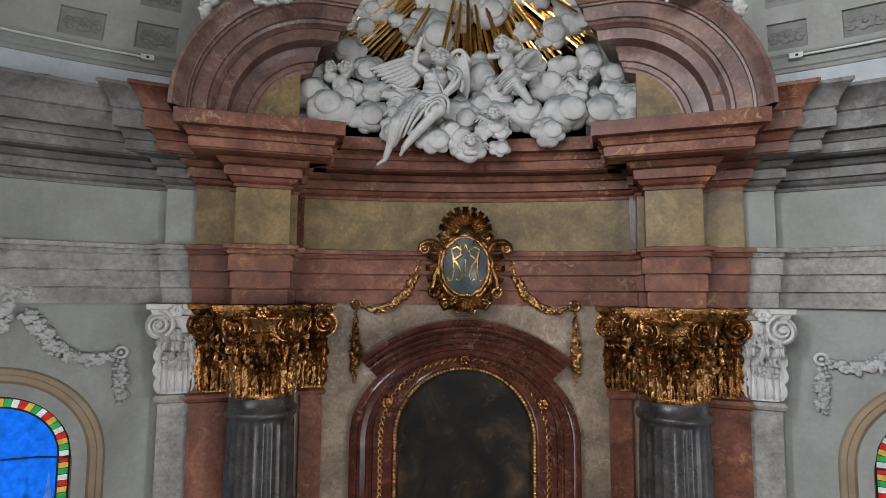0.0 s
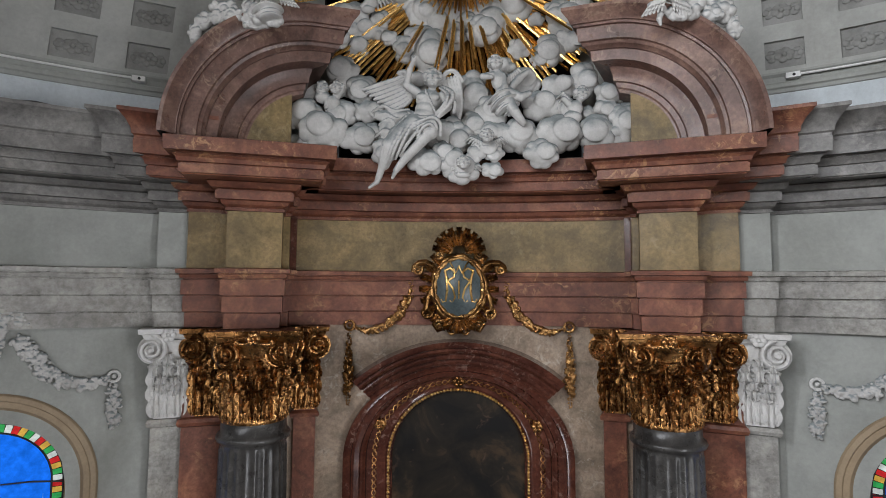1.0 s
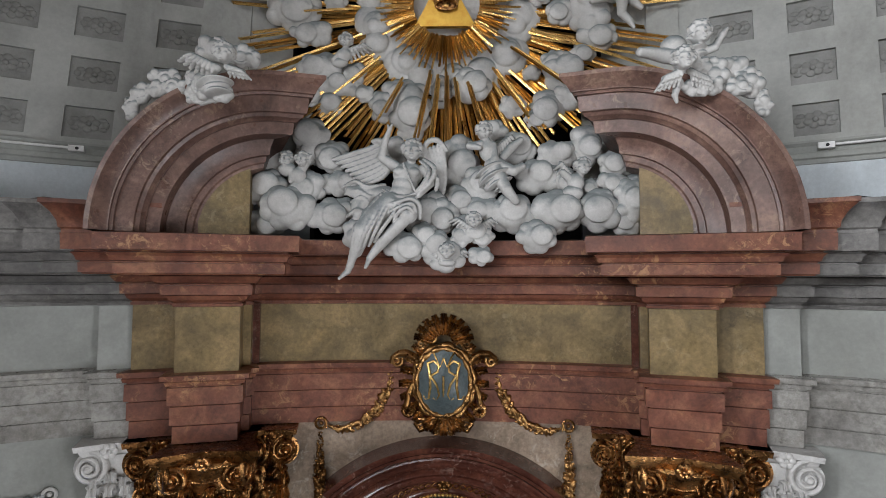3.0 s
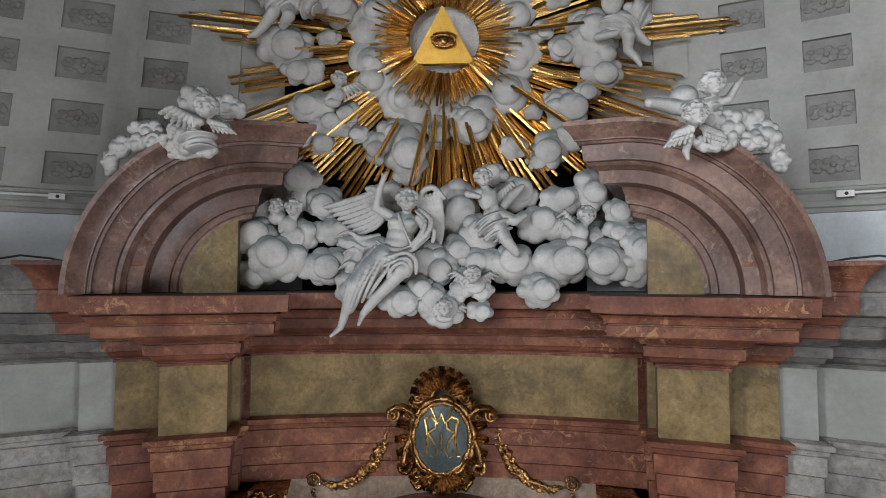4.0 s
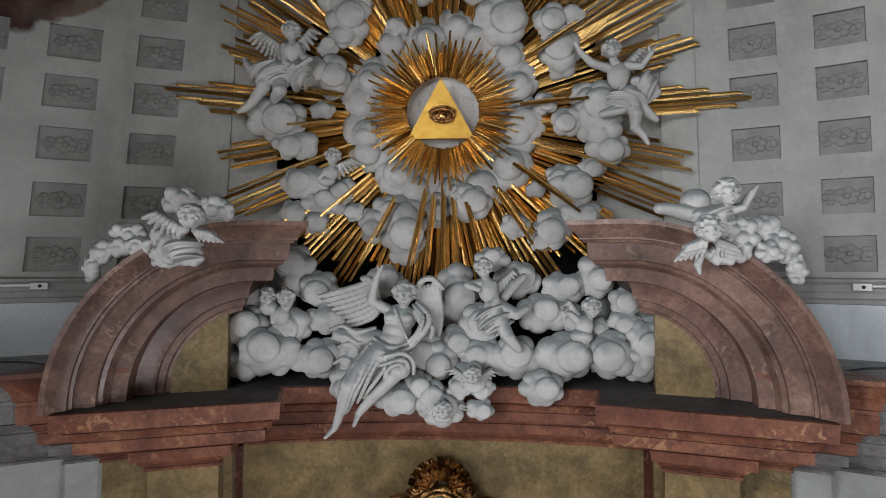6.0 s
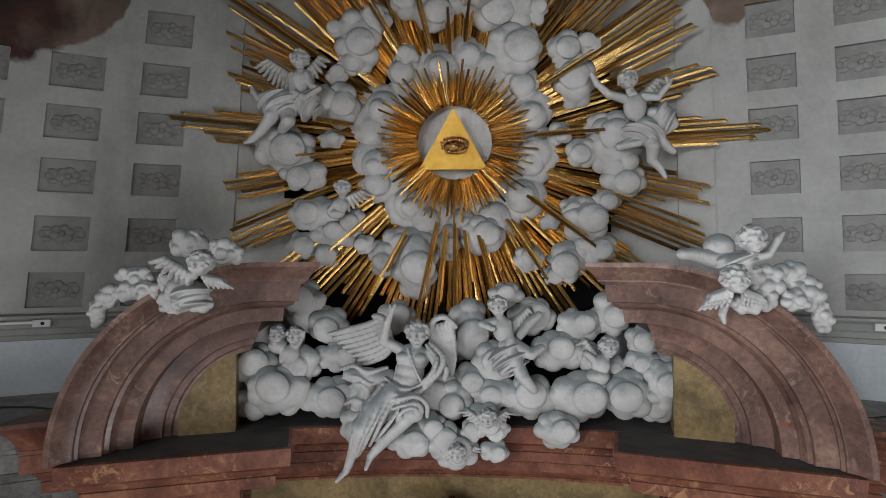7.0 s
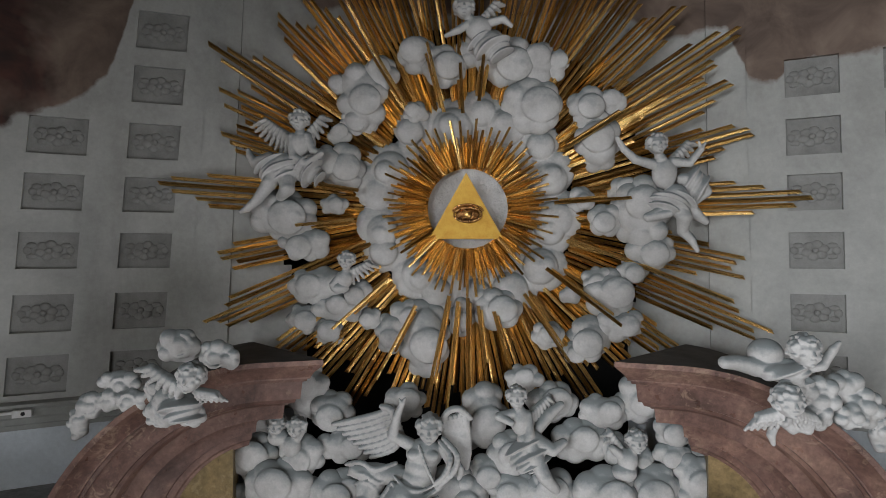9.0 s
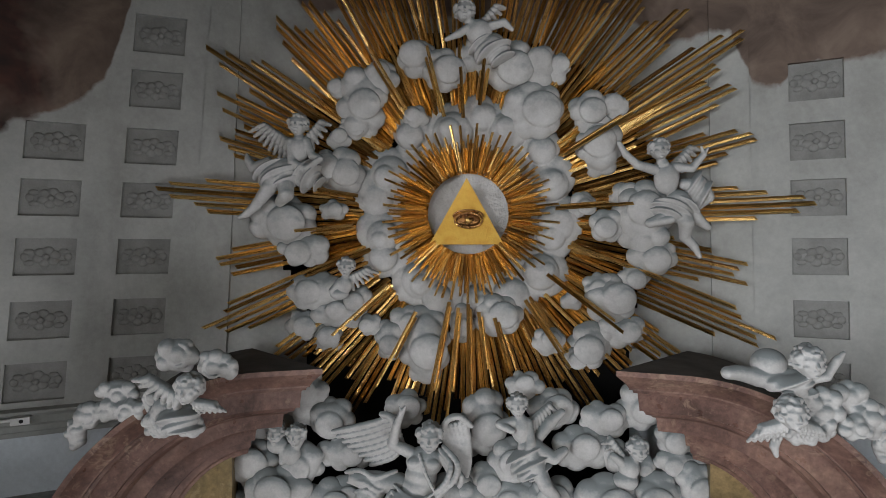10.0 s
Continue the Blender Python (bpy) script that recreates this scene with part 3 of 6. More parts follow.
def leaf_mesh(name, h, w, curl=0.055, lean=0.05):
    """An acanthus leaf: deep lobes along the edge, a raised rib with side veins, tip curling outwards; x across, -y outwards, z up."""
    rows, cols = 22, 12
    front, back = [], []
    for i in range(rows + 1):
        s = i / rows
        if s < 0.68:
            z, y = h * s / 0.8, 0.015 + lean * s * s
        else:
            a = (s - 0.68) / 0.32 * math.pi * 1.3
            z, y = h * 0.85 + curl * math.sin(a), 0.015 + lean * 0.46 + curl * (1 - math.cos(a))
        lobe = abs(math.sin(math.pi * 4.5 * s))
        half = w / 2 * (0.66 + 0.34 * math.sin(math.pi * min(1, s * 1.15))) * (0.56 + 0.44 * lobe ** 0.6) * (1 if s < 0.75 else 1 - 1.5 * (s - 0.75))
        for j in range(cols + 1):
            t = 2 * j / cols - 1
            rib = 0.026 * max(0.0, 1 - abs(t) * 5)
            hollow = -0.022 * math.sin(math.pi * min(1.0, abs(t) * 1.3))
            edge = 0.034 * lobe * abs(t) ** 2.2
            front.append((half * t, -(y + rib + hollow + edge - 0.018 * t * t), z))
            back.append((half * t, -(y + rib + hollow + edge - 0.018 * t * t) + 0.02, z))
    n = cols + 1
    k = len(front)
    faces = []
    for i in range(rows):
        for j in range(cols):
            a = i * n + j
            faces += [(a, a + 1, a + n + 1, a + n), (k + a, k + a + n, k + a + n + 1, k + a + 1)]
        for a in (i * n, i * n + cols):
            faces.append((a, a + n, k + a + n, k + a))
    for j in range(cols):
        a = rows * n + j
        faces.append((a, a + 1, k + a + 1, k + a))
    return crease(mesh_of(name, front + back, faces), 50)


def volute_mesh(name, R, wind, thick=0.07):
    s = Soup()
    pts = spiral(R, 2.4, wind, math.pi / 2)
    s.tube([(x, -0.03 - 0.05 * t, z) for x, z, t in pts], [R * (0.17 - 0.10 * t) for x, z, t in pts], 8, 1.2)
    s.ball((0, -0.09, 0), R * 0.2, 0.05, R * 0.2)
    n = 28
    rim = [(R * 0.95 * math.cos(2 * math.pi * i / n), R * 0.95 * math.sin(2 * math.pi * i / n)) for i in range(n)]
    s.add([(x, -0.01, z) for x, z in rim] + [(x * 0.96, thick, z * 0.96) for x, z in rim],
          [tuple(range(n)), tuple(range(n, 2 * n))] + [(i, (i + 1) % n, n + (i + 1) % n, n + i) for i in range(n)])
    return s.mesh(name)


def face_matrix(pos, out):
    """Local -y looks along out (level)."""
    y = -Vector((out[0], out[1], 0)).normalized()
    x = y.cross(Vector((0, 0, 1)))
    return Matrix(((x.x, y.x, 0, pos[0]), (x.y, y.y, 0, pos[1]), (x.z, y.z, 1, pos[2]), (0, 0, 0, 1)))


DYED = {}


def put(name, me, material, parent, m, label=""):
    if me.materials and me.materials[0] != material:
        if (me.name, material.name) not in DYED:
            twin = me.copy()
            twin.materials.clear()
            twin.materials.append(material)
            DYED[me.name, material.name] = twin
        me = DYED[me.name, material.name]
    ob = part(name, me, material, parent, label)
    ob.matrix_basis = m
    return ob


LEAF_LOW, LEAF_HIGH, LEAF_TIP = leaf_mesh("leaf", 0.50, 0.25), leaf_mesh("leaf", 0.80, 0.24, 0.075, 0.10), leaf_mesh("leaf", 0.26, 0.19, 0.055, 0.09)
VOLUTES = {w: volute_mesh("volute", 0.215, w) for w in (-1, 1)}
FLOWER = Soup()
for i in range(6):
    a = math.pi * i / 3
    FLOWER.ball((0.06 * math.cos(a), -0.03, 0.06 * math.sin(a)), 0.045, 0.03, 0.045, 8, 5)
FLOWER.ball((0, -0.06, 0), 0.03, 0.03, 0.03, 8, 5)
FLOWER = FLOWER.mesh("flower")
TOP, BOTTOM = -0.17, -1.47

# ---- gilded column capitals ----
for s, col in COLUMNS:
    cap = thing("capital", "gilded composite capital with acanthus leaves and volutes", "capital", "gilded column capitals")
    _, du, df = block_frame(s)
    centre = B(s, 0.07, -0.12, 0)
    verts, faces, n = [], [], 48
    bell = ((BOTTOM, 0.45), (BOTTOM + 0.05, 0.47), (BOTTOM + 0.08, 0.45), (-1.0, 0.44), (-0.7, 0.47), (-0.5, 0.53), (-0.36, 0.58), (-0.335, 0.60), (-0.33, 0.02))
    for z, r in bell:
        for i in range(n):
            a = 2 * math.pi * i / n
            verts.append(centre + du * r * math.cos(a) + df * r * math.sin(a) + Vector((0, 0, z)))
    for i in range(len(bell) - 1):
        for j in range(n):
            faces.append((i * n + j, i * n + (j + 1) % n, (i + 1) * n + (j + 1) % n, (i + 1) * n + j))
    part("bell", mesh_of("bell", verts, faces, True), GOLD_DARK, cap)
    for k, (me, r, turn) in enumerate(((LEAF_LOW, 0.44, 0.0), (LEAF_HIGH, 0.43, 0.5))):
        for i in range(12):
            a = 2 * math.pi * (i + turn) / 12
            out = du * math.cos(a) + df * math.sin(a)
            put("leaf", me, GOLD_DARK, cap, face_matrix(centre + out * r + Vector((0, 0, BOTTOM + 0.02)), out))
    for i in range(24):
        # small curled sprays between the tall leaves
        a = 2 * math.pi * (i + 0.5) / 24
        out = du * math.cos(a) + df * math.sin(a)
        put("leaf", LEAF_TIP, GOLD_DARK, cap, face_matrix(centre + out * (0.47 if i % 2 else 0.50) + Vector((0, 0, -0.86 if i % 2 else -1.12)), out))
    for sx in (-1, 1):
        for sy in (1, -1):
            # two volutes meet at each corner of the abacus
            cor = centre + du * sx * 0.33 + df * sy * 0.44 + Vector((0, 0, -0.47))
            put("volute", VOLUTES[-sx * sy * (1 if s < 0 else -1)], GOLD_DARK, cap, face_matrix(cor, df * sy + du * sx * 0.35))
            cor = centre + du * sx * 0.44 + df * sy * 0.33 + Vector((0, 0, -0.47))
            put("volute", VOLUTES[sx * sy * (1 if s < 0 else -1)], GOLD_DARK, cap, face_matrix(cor, du * sx + df * sy * 0.35))
    # abacus with hollow sides
    verts, faces = [], []
    outline = []
    for q in range(4):
        a0 = math.pi / 4 + q * math.pi / 2
        for i in range(8):
            t = i / 8
            p = Vector((math.cos(a0), math.sin(a0), 0)).lerp(Vector((math.cos(a0 + math.pi / 2), math.sin(a0 + math.pi / 2), 0)), t)
            outline.append(p * 0.90 * (1 - 0.22 * math.sin(math.pi * t)))
    m = len(outline)
    for z, k in ((-0.33, 0.86), (-0.30, 0.90), (-0.25, 0.93), (-0.24, 0.98), (-0.20, 1.0), (TOP, 1.0)):
        verts += [centre + du * p.x * k + df * p.y * k + Vector((0, 0, z)) for p in outline]
    for i in range(5):
        faces += [(i * m + j, i * m + (j + 1) % m, (i + 1) * m + (j + 1) % m, (i + 1) * m + j) for j in range(m)]
    faces += [tuple(range(m)), tuple(range(5 * m, 6 * m))]
    part("abacus", crease(mesh_of("abacus", verts, faces), 40), GOLD_DARK, cap)
    for out in (df, du, -du):
        put("flower", FLOWER, GOLD_DARK, cap, face_matrix(centre + out * 0.66 + Vector((0, 0, -0.26)), out))
    ring = Soup()
    ring.tube([centre + du * u - df * 0 + df * 0.50 + Vector((0, 0, z)) for u, z in ((-0.14, -0.42), (0, -0.44), (0.14, -0.42))], 0.035)
    ring.tube([centre + du * u + df * 0.50 + Vector((0, 0, z)) for u, z in ((-0.14, -0.52), (0, -0.54), (0.14, -0.52))], 0.025)
    part("bolster", ring.mesh("bolster"), GOLD_DARK, cap)


# ---- pilaster capitals ----
def pilaster_capital(side, phi, r, width, material, label, volutes=(-1, 1)):
    cap = thing("pilaster_capital", label, "capital", "pilaster capitals")
    c = P(r, side * phi, 0)
    out = (Vector((0, YC, 0)) - c).normalized()
    x = Vector((-out.y, out.x, 0))

    def Q(u, d, z):
        return c + x * u + out * d + Vector((0, 0, z))
    h = width / 2
    verts, faces = [], []
    rows = ((BOTTOM, 0.92, 0.0), (-0.9, 0.92, 0.02), (-0.5, 1.0, 0.07), (-0.34, 1.06, 0.10))
    for z, k, d in rows:
        verts += [Q(-h * k, -0.2, z), Q(-h * k, d, z), Q(h * k, d, z), Q(h * k, -0.2, z)]
    for i in range(3):
        faces += [(i * 4 + j, i * 4 + (j + 1) % 4, i * 4 + 4 + (j + 1) % 4, i * 4 + 4 + j) for j in range(4)]
    faces += [(0, 1, 2, 3), (12, 13, 14, 15)]
    part("bell", mesh_of("bell", verts, faces), material, cap)
    for me, us in ((LEAF_LOW, (-0.27, 0.27)), (LEAF_HIGH, (-0.46, 0.0, 0.46))):
        for u in us:
            put("leaf", me, material, cap, face_matrix(Q(u * width, 0.0, BOTTOM + 0.02), out))
    for u, z in ((-0.42, -0.88), (0.0, -0.80), (0.42, -0.88), (-0.2, -1.12), (0.22, -1.14)):
        put("leaf", LEAF_TIP, material, cap, face_matrix(Q(u * width, 0.06, z), out))
    for q in volutes:
        put("volute", VOLUTES[q], material, cap, face_matrix(Q(q * (h + 0.02), 0.10, -0.47), out + x * q * 0.25))
    verts, faces = [], []
    for z, k, d in ((-0.33, 0.10, 0.10), (-0.30, 0.13, 0.13), (-0.25, 0.15, 0.15), (-0.24, 0.19, 0.19), (TOP, 0.20, 0.20)):
        verts += [Q(-h - k, -0.2, z), Q(-h - k, d + 0.04, z), Q(-h * 0.3, d - 0.02, z), Q(h * 0.3, d - 0.02, z), Q(h + k, d + 0.04, z), Q(h + k, -0.2, z)]
    for i in range(4):
        faces += [(i * 6 + j, i * 6 + (j + 1) % 6, i * 6 + 6 + (j + 1) % 6, i * 6 + 6 + j) for j in range(6)]
    faces += [tuple(range(6)), tuple(range(24, 30))]
    part("abacus", mesh_of("abacus", verts, faces), material, cap)
    put("flower", FLOWER, material, cap, face_matrix(Q(0, 0.17, -0.26), out))


for s in (-1, 1):
    pilaster_capital(s, 19.75, 10.86, 0.5, GOLD_DARK, "gilded pilaster capital beside the column capital")
    pilaster_capital(s, 12.75, 11.0, 0.34, GOLD_DARK, "narrow gilded pilaster capital beside the altarpiece")
    pilaster_capital(s, 22.9, 10.9, 0.38, WHITE, "white stucco pilaster capital with spiral volute", (s,))
    lo, hi = sorted((s * 11.85, s * 13.6))
    part("pilaster", arc_moulding("pilaster", [(0, FLOOR), (0, -1.6), (0.05, -1.59), (0.06, -1.53), (0.03, -1.5), (0.0, -1.49), (0, BOTTOM)], 11.04, lo, hi, 0.1), RED, retable)
    lo, hi = sorted((s * 22.0, s * 24.05))
    part("astragal", arc_moulding("astragal", [(0, -1.62), (0.04, -1.6), (0.06, -1.55), (0.04, -1.5), (0, -1.48)], 11.0, lo, hi, 0.1), GREY, retable)
    lo, hi = sorted((s * 14.3, s * 21.9))
    part("astragal", arc_moulding("astragal", [(0, -1.62), (0.04, -1.6), (0.06, -1.55), (0.04, -1.5), (0, -1.48)], 10.88, lo, hi, 0.1), RED, retable)


# ---- altarpiece in its arched frame ----
def W(x, d, z):
    """On the curved centre wall: metres along it, proud of it, up."""
    return P(11.15 - d, math.degrees(x / 11.15), z)


ARCH_Z = -2.28


def arch_path(a, b, n=40, foot=-8.0):
    pts = [(-a, foot), (-a, -5.0), (-a, -3.5)]
    pts += [(-a * math.cos(math.pi * i / n), ARCH_Z + b * math.sin(math.pi * i / n)) for i in range(n + 1)]
    return pts + [(a, -3.5), (a, -5.0), (a, foot)]


def arch_sweep(name, profile, angle=30):
    paths = [arch_path(a, b) for a, b, d in profile]
    m = len(profile)
    verts = [W(paths[j][i][0], profile[j][2], paths[j][i][1]) for i in range(len(paths[0])) for j in range(m)]
    faces = [(i * m + j, i * m + j + 1, (i + 1) * m + j + 1, (i + 1) * m + j) for i in range(len(paths[0]) - 1) for j in range(m - 1)]
    return crease(mesh_of(name, verts, faces), angle)


altarpiece = thing("altarpiece", "darkened arched oil painting in a dark red marbled frame", "painting")
part("frame", arch_sweep("frame", [(1.06, 1.03, 0.0), (1.10, 1.06, 0.10), (1.16, 1.11, 0.11), (1.18, 1.12, 0.08), (1.22, 1.14, 0.07), (1.48, 1.27, 0.10), (1.50, 1.285, 0.16), (1.55, 1.31, 0.20), (1.58, 1.32, 0.20),
                                   (1.60, 1.33, 0.24), (1.68, 1.37, 0.26), (1.72, 1.39, 0.24), (1.74, 1.40, 0.20), (1.80, 1.43, 0.18), (1.86, 1.46, 0.14), (1.86, 1.46, -0.02)]), RED_DARK, altarpiece, "dark red moulded frame")
path = arch_path(1.08, 1.045)
verts = [W(x, 0.03, z) for x, z in path]
part("canvas", mesh_of("canvas", verts, [tuple(range(len(verts)))], normals=False), CANVAS, altarpiece, "darkened brown oil painting with vague pale shapes")


def along(pts, step):
    """Points evenly spaced along a path."""
    out, left = [], 0.0
    for (x0, z0), (x1, z1) in zip(pts, pts[1:]):
        l = math.hypot(x1 - x0, z1 - z0)
        while left < l:
            out.append((x0 + (x1 - x0) * left / l, z0 + (z1 - z0) * left / l, (x1 - x0) / l, (z1 - z0) / l))
            left += step
        left -= l
    return out


beads, chain = Soup(), Soup()
for k, (x, z, tx, tz) in enumerate(along(arch_path(1.13, 1.085, foot=-4.5), 0.055)):
    beads.ball(W(x, 0.125, z), 0.027, 0.03, 0.027, 6, 4)
pts = along(arch_path(1.36, 1.215, foot=-4.5), 0.02)
for phase in (0, math.pi):
    run = [W(x - tz * 0.034 * math.sin(i * 0.62 + phase), 0.10 + 0.012 * math.cos(i * 0.62 + phase), z + tx * 0.034 * math.sin(i * 0.62 + phase)) for i, (x, z, tx, tz) in enumerate(pts)]
    chain.tube(run, 0.010, 5)
part("bead_rim", beads.mesh("bead_rim"), GOLD, altarpiece, "gilded beaded rim")
part("guilloche", chain.mesh("guilloche"), GOLD_DARK, altarpiece, "gilded chain ornament")
for x, z in ((0, -1.06), (-1.27, -1.74), (1.27, -1.74)):
    put("rosette", FLOWER, GOLD_DARK, altarpiece, face_matrix(W(x, 0.10, z), (0, -1)))
# hood moulding
HOOD = [(2.22, -0.02), (2.22, 0.10), (2.26, 0.15), (2.30, 0.17), (2.30, 0.14), (2.315, 0.14), (2.32, 0.22), (2.36, 0.25), (2.40, 0.25), (2.40, 0.22), (2.415, 0.22), (2.42, 0.32), (2.47, 0.35), (2.50, 0.34), (2.50, 0.31), (2.515, 0.31),
        (2.52, 0.42), (2.56, 0.47), (2.60, 0.48), (2.60, 0.45), (2.615, 0.45), (2.62, 0.52), (2.67, 0.56), (2.71, 0.57), (2.71, -0.02)]
n, m = 36, len(HOOD)
verts = []
for i in range(n + 1):
    for rho, d in HOOD:
        a = radians(39) * (2 * i / n - 1)
        verts.append(W(rho * math.sin(a), d, -3.10 + rho * math.cos(a)))
faces = [(i * m + j, i * m + (j + 1) % m, (i + 1) * m + (j + 1) % m, (i + 1) * m + j) for i in range(n) for j in range(m)] + [tuple(range(m)), tuple(range(n * m, n * m + m))]
part("hood", crease(mesh_of("hood", verts, faces), 28), RED_DARK, altarpiece, "dark red curved hood moulding")

# ---- cartouche with a monogram ----
cart = thing("cartouche", "gilded rocaille cartouche with a blue-grey oval shield", "cartouche")


def K(x, d, z):
    return P(11.0 - d, math.degrees(x / 11.0), z)


verts, faces = [], []
n, m = 40, 6
for j in range(m + 1):
    q = 1 - j / m
    for i in range(n):
        a = 2 * math.pi * i / n
        verts.append(K(0.37 * q * math.cos(a), 0.20 + 0.12 * (1 - q * q), 0.455 + 0.45 * q * math.sin(a) * (1 - 0.08 * math.cos(2 * a))))
for j in range(m):
    faces += [(j * n + i, j * n + (i + 1) % n, (j + 1) * n + (i + 1) % n, (j + 1) * n + i) for i in range(n)]
part("shield", mesh_of("shield", verts, faces, True), SHIELD, cart, "blue-grey oval shield")
mono = Soup()


def stroke(pts, r=0.016):
    mono.tube([K(x, 0.335 - 0.16 * (x * x + (z - 0.5) ** 2) / 0.2, z) for x, z in pts], r, 6)


for q in (-1, 1):
    stroke([(q * 0.21, 0.24), (q * 0.19, 0.4), (q * 0.20, 0.6), (q * 0.23, 0.72)], 0.018)
    stroke([(q * 0.24, 0.72), (q * 0.14, 0.76), (q * 0.07, 0.70), (q * 0.08, 0.62), (q * 0.18, 0.56)])
    stroke([(q * 0.18, 0.55), (q * 0.10, 0.44), (q * 0.06, 0.30), (q * 0.10, 0.22), (q * 0.15, 0.25)])
    stroke([(0, 0.80), (q * 0.05, 0.68), (q * 0.11, 0.80), (q * 0.16, 0.88)], 0.012)
    stroke([(q * 0.20, 0.24), (q * 0.26, 0.22), (q * 0.29, 0.27)], 0.012)
stroke([(0, 0.14), (0, 0.3), (0, 0.45), (0, 0.56)], 0.014)
part("monogram", mono.mesh("monogram"), GOLD, cart, "gilded interlaced monogram")
rim = Soup()
rim.tube([K(0.39 * math.cos(a), 0.2, 0.455 + 0.47 * math.sin(a)) for a in [2 * math.pi * i / 48 for i in range(49)]], [0.034 + 0.014 * math.sin(i * 1.9) for i in range(49)], 8)
rim.tube([K(0.43 * math.cos(a), 0.12, 0.44 + 0.52 * math.sin(a)) for a in [2 * math.pi * i / 48 for i in range(49)]], [0.045 + 0.02 * math.sin(i * 1.3) for i in range(49)], 8)
part("rim", rim.mesh("rim"), OLD_GOLD, cart, "gilded carved rim")
for q in (-1, 1):
    for cx, cz, R, turns, wind, st in ((0.68, 0.74, 0.085, 1.5, 1, 2.6), (0.50, 0.04, 0.10, 1.7, -1, 1.2), (0.31, -0.16, 0.10, 1.6, 1, 0.2), (0.33, 0.98, 0.085, 1.5, -1, -0.5), (0.18, 1.06, 0.09, 1.5, 1, 0.4), (0.10, -0.24, 0.07, 1.4, -1, 0.4)):
        sc = Soup()
        pts = spiral(R, turns, wind, st, 24)
        sc.tube([K(q * (cx + x), 0.12 + 0.06 * t, cz + z) for x, z, t in pts], [R * (0.36 - 0.2 * t) for x, z, t in pts], 7)
        part("scroll", sc.mesh("scroll"), OLD_GOLD, cart)
    arm = Soup()
    arm.tube([K(q * x, 0.14, z) for x, z in ((0.36, 0.70), (0.44, 0.80), (0.54, 0.85), (0.65, 0.85), (0.74, 0.79), (0.76, 0.70))], [0.04, 0.055, 0.06, 0.05, 0.04, 0.025], 8)
    part("horn", arm.mesh("horn"), OLD_GOLD, cart)
    arm = Soup()
    arm.tube([K(q * x, 0.14, z) for x, z in ((0.45, 0.42), (0.51, 0.28), (0.54, 0.10), (0.52, -0.02))], [0.03, 0.045, 0.04, 0.025], 8)
    part("horn", arm.mesh("horn"), OLD_GOLD, cart)
    arm = Soup()
    arm.tube([K(q * x, 0.16, z) for x, z in ((0.10, -0.02), (0.20, -0.16), (0.34, -0.22), (0.42, -0.12))], [0.05, 0.06, 0.05, 0.03], 8)
    part("horn", arm.mesh("horn"), OLD_GOLD, cart)
CREST = leaf_mesh("crest_leaf", 0.20, 0.13, 0.035, 0.04)
for i in range(9):
    a = math.pi * (0.06 + 0.88 * i / 8)
    mtx = face_matrix(K(0.23 * math.cos(a), 0.16 + 0.02 * (i % 2), 1.02 + 0.20 * math.sin(a)), (0, -1)) @ Matrix.Rotation(a - math.pi / 2, 4, "Y").inverted()
    put("crest_leaf", CREST, OLD_GOLD, cart, mtx)
for i in range(7):
    a = math.pi * (0.1 + 0.8 * i / 6)
    mtx = face_matrix(K(0.16 * math.cos(a), 0.24, 0.98 + 0.14 * math.sin(a)), (0, -1)) @ Matrix.Rotation(a - math.pi / 2, 4, "Y").inverted()
    put("crest_leaf", CREST, OLD_GOLD, cart, mtx)
for i in range(5):
    a = math.pi * (1.15 + 0.7 * i / 4)
    mtx = face_matrix(K(0.12 * math.cos(a), 0.2, -0.02 + 0.05 * math.sin(a)), (0, -1)) @ Matrix.Rotation(a - math.pi / 2, 4, "Y").inverted()
    put("crest_leaf", CREST, OLD_GOLD, cart, mtx)

for q in (-1, 1):
    for i in range(8):
        a = math.pi / 2 - q * math.pi * (0.24 + 0.62 * i / 7)
        mtx = face_matrix(K(0.44 * math.cos(a), 0.10 + 0.03 * (i % 2), 0.44 + 0.53 * math.sin(a)), (0, -1)) @ Matrix.Rotation(a - math.pi / 2, 4, "Y").inverted()
        put("crest_leaf", CREST, OLD_GOLD, cart, mtx)

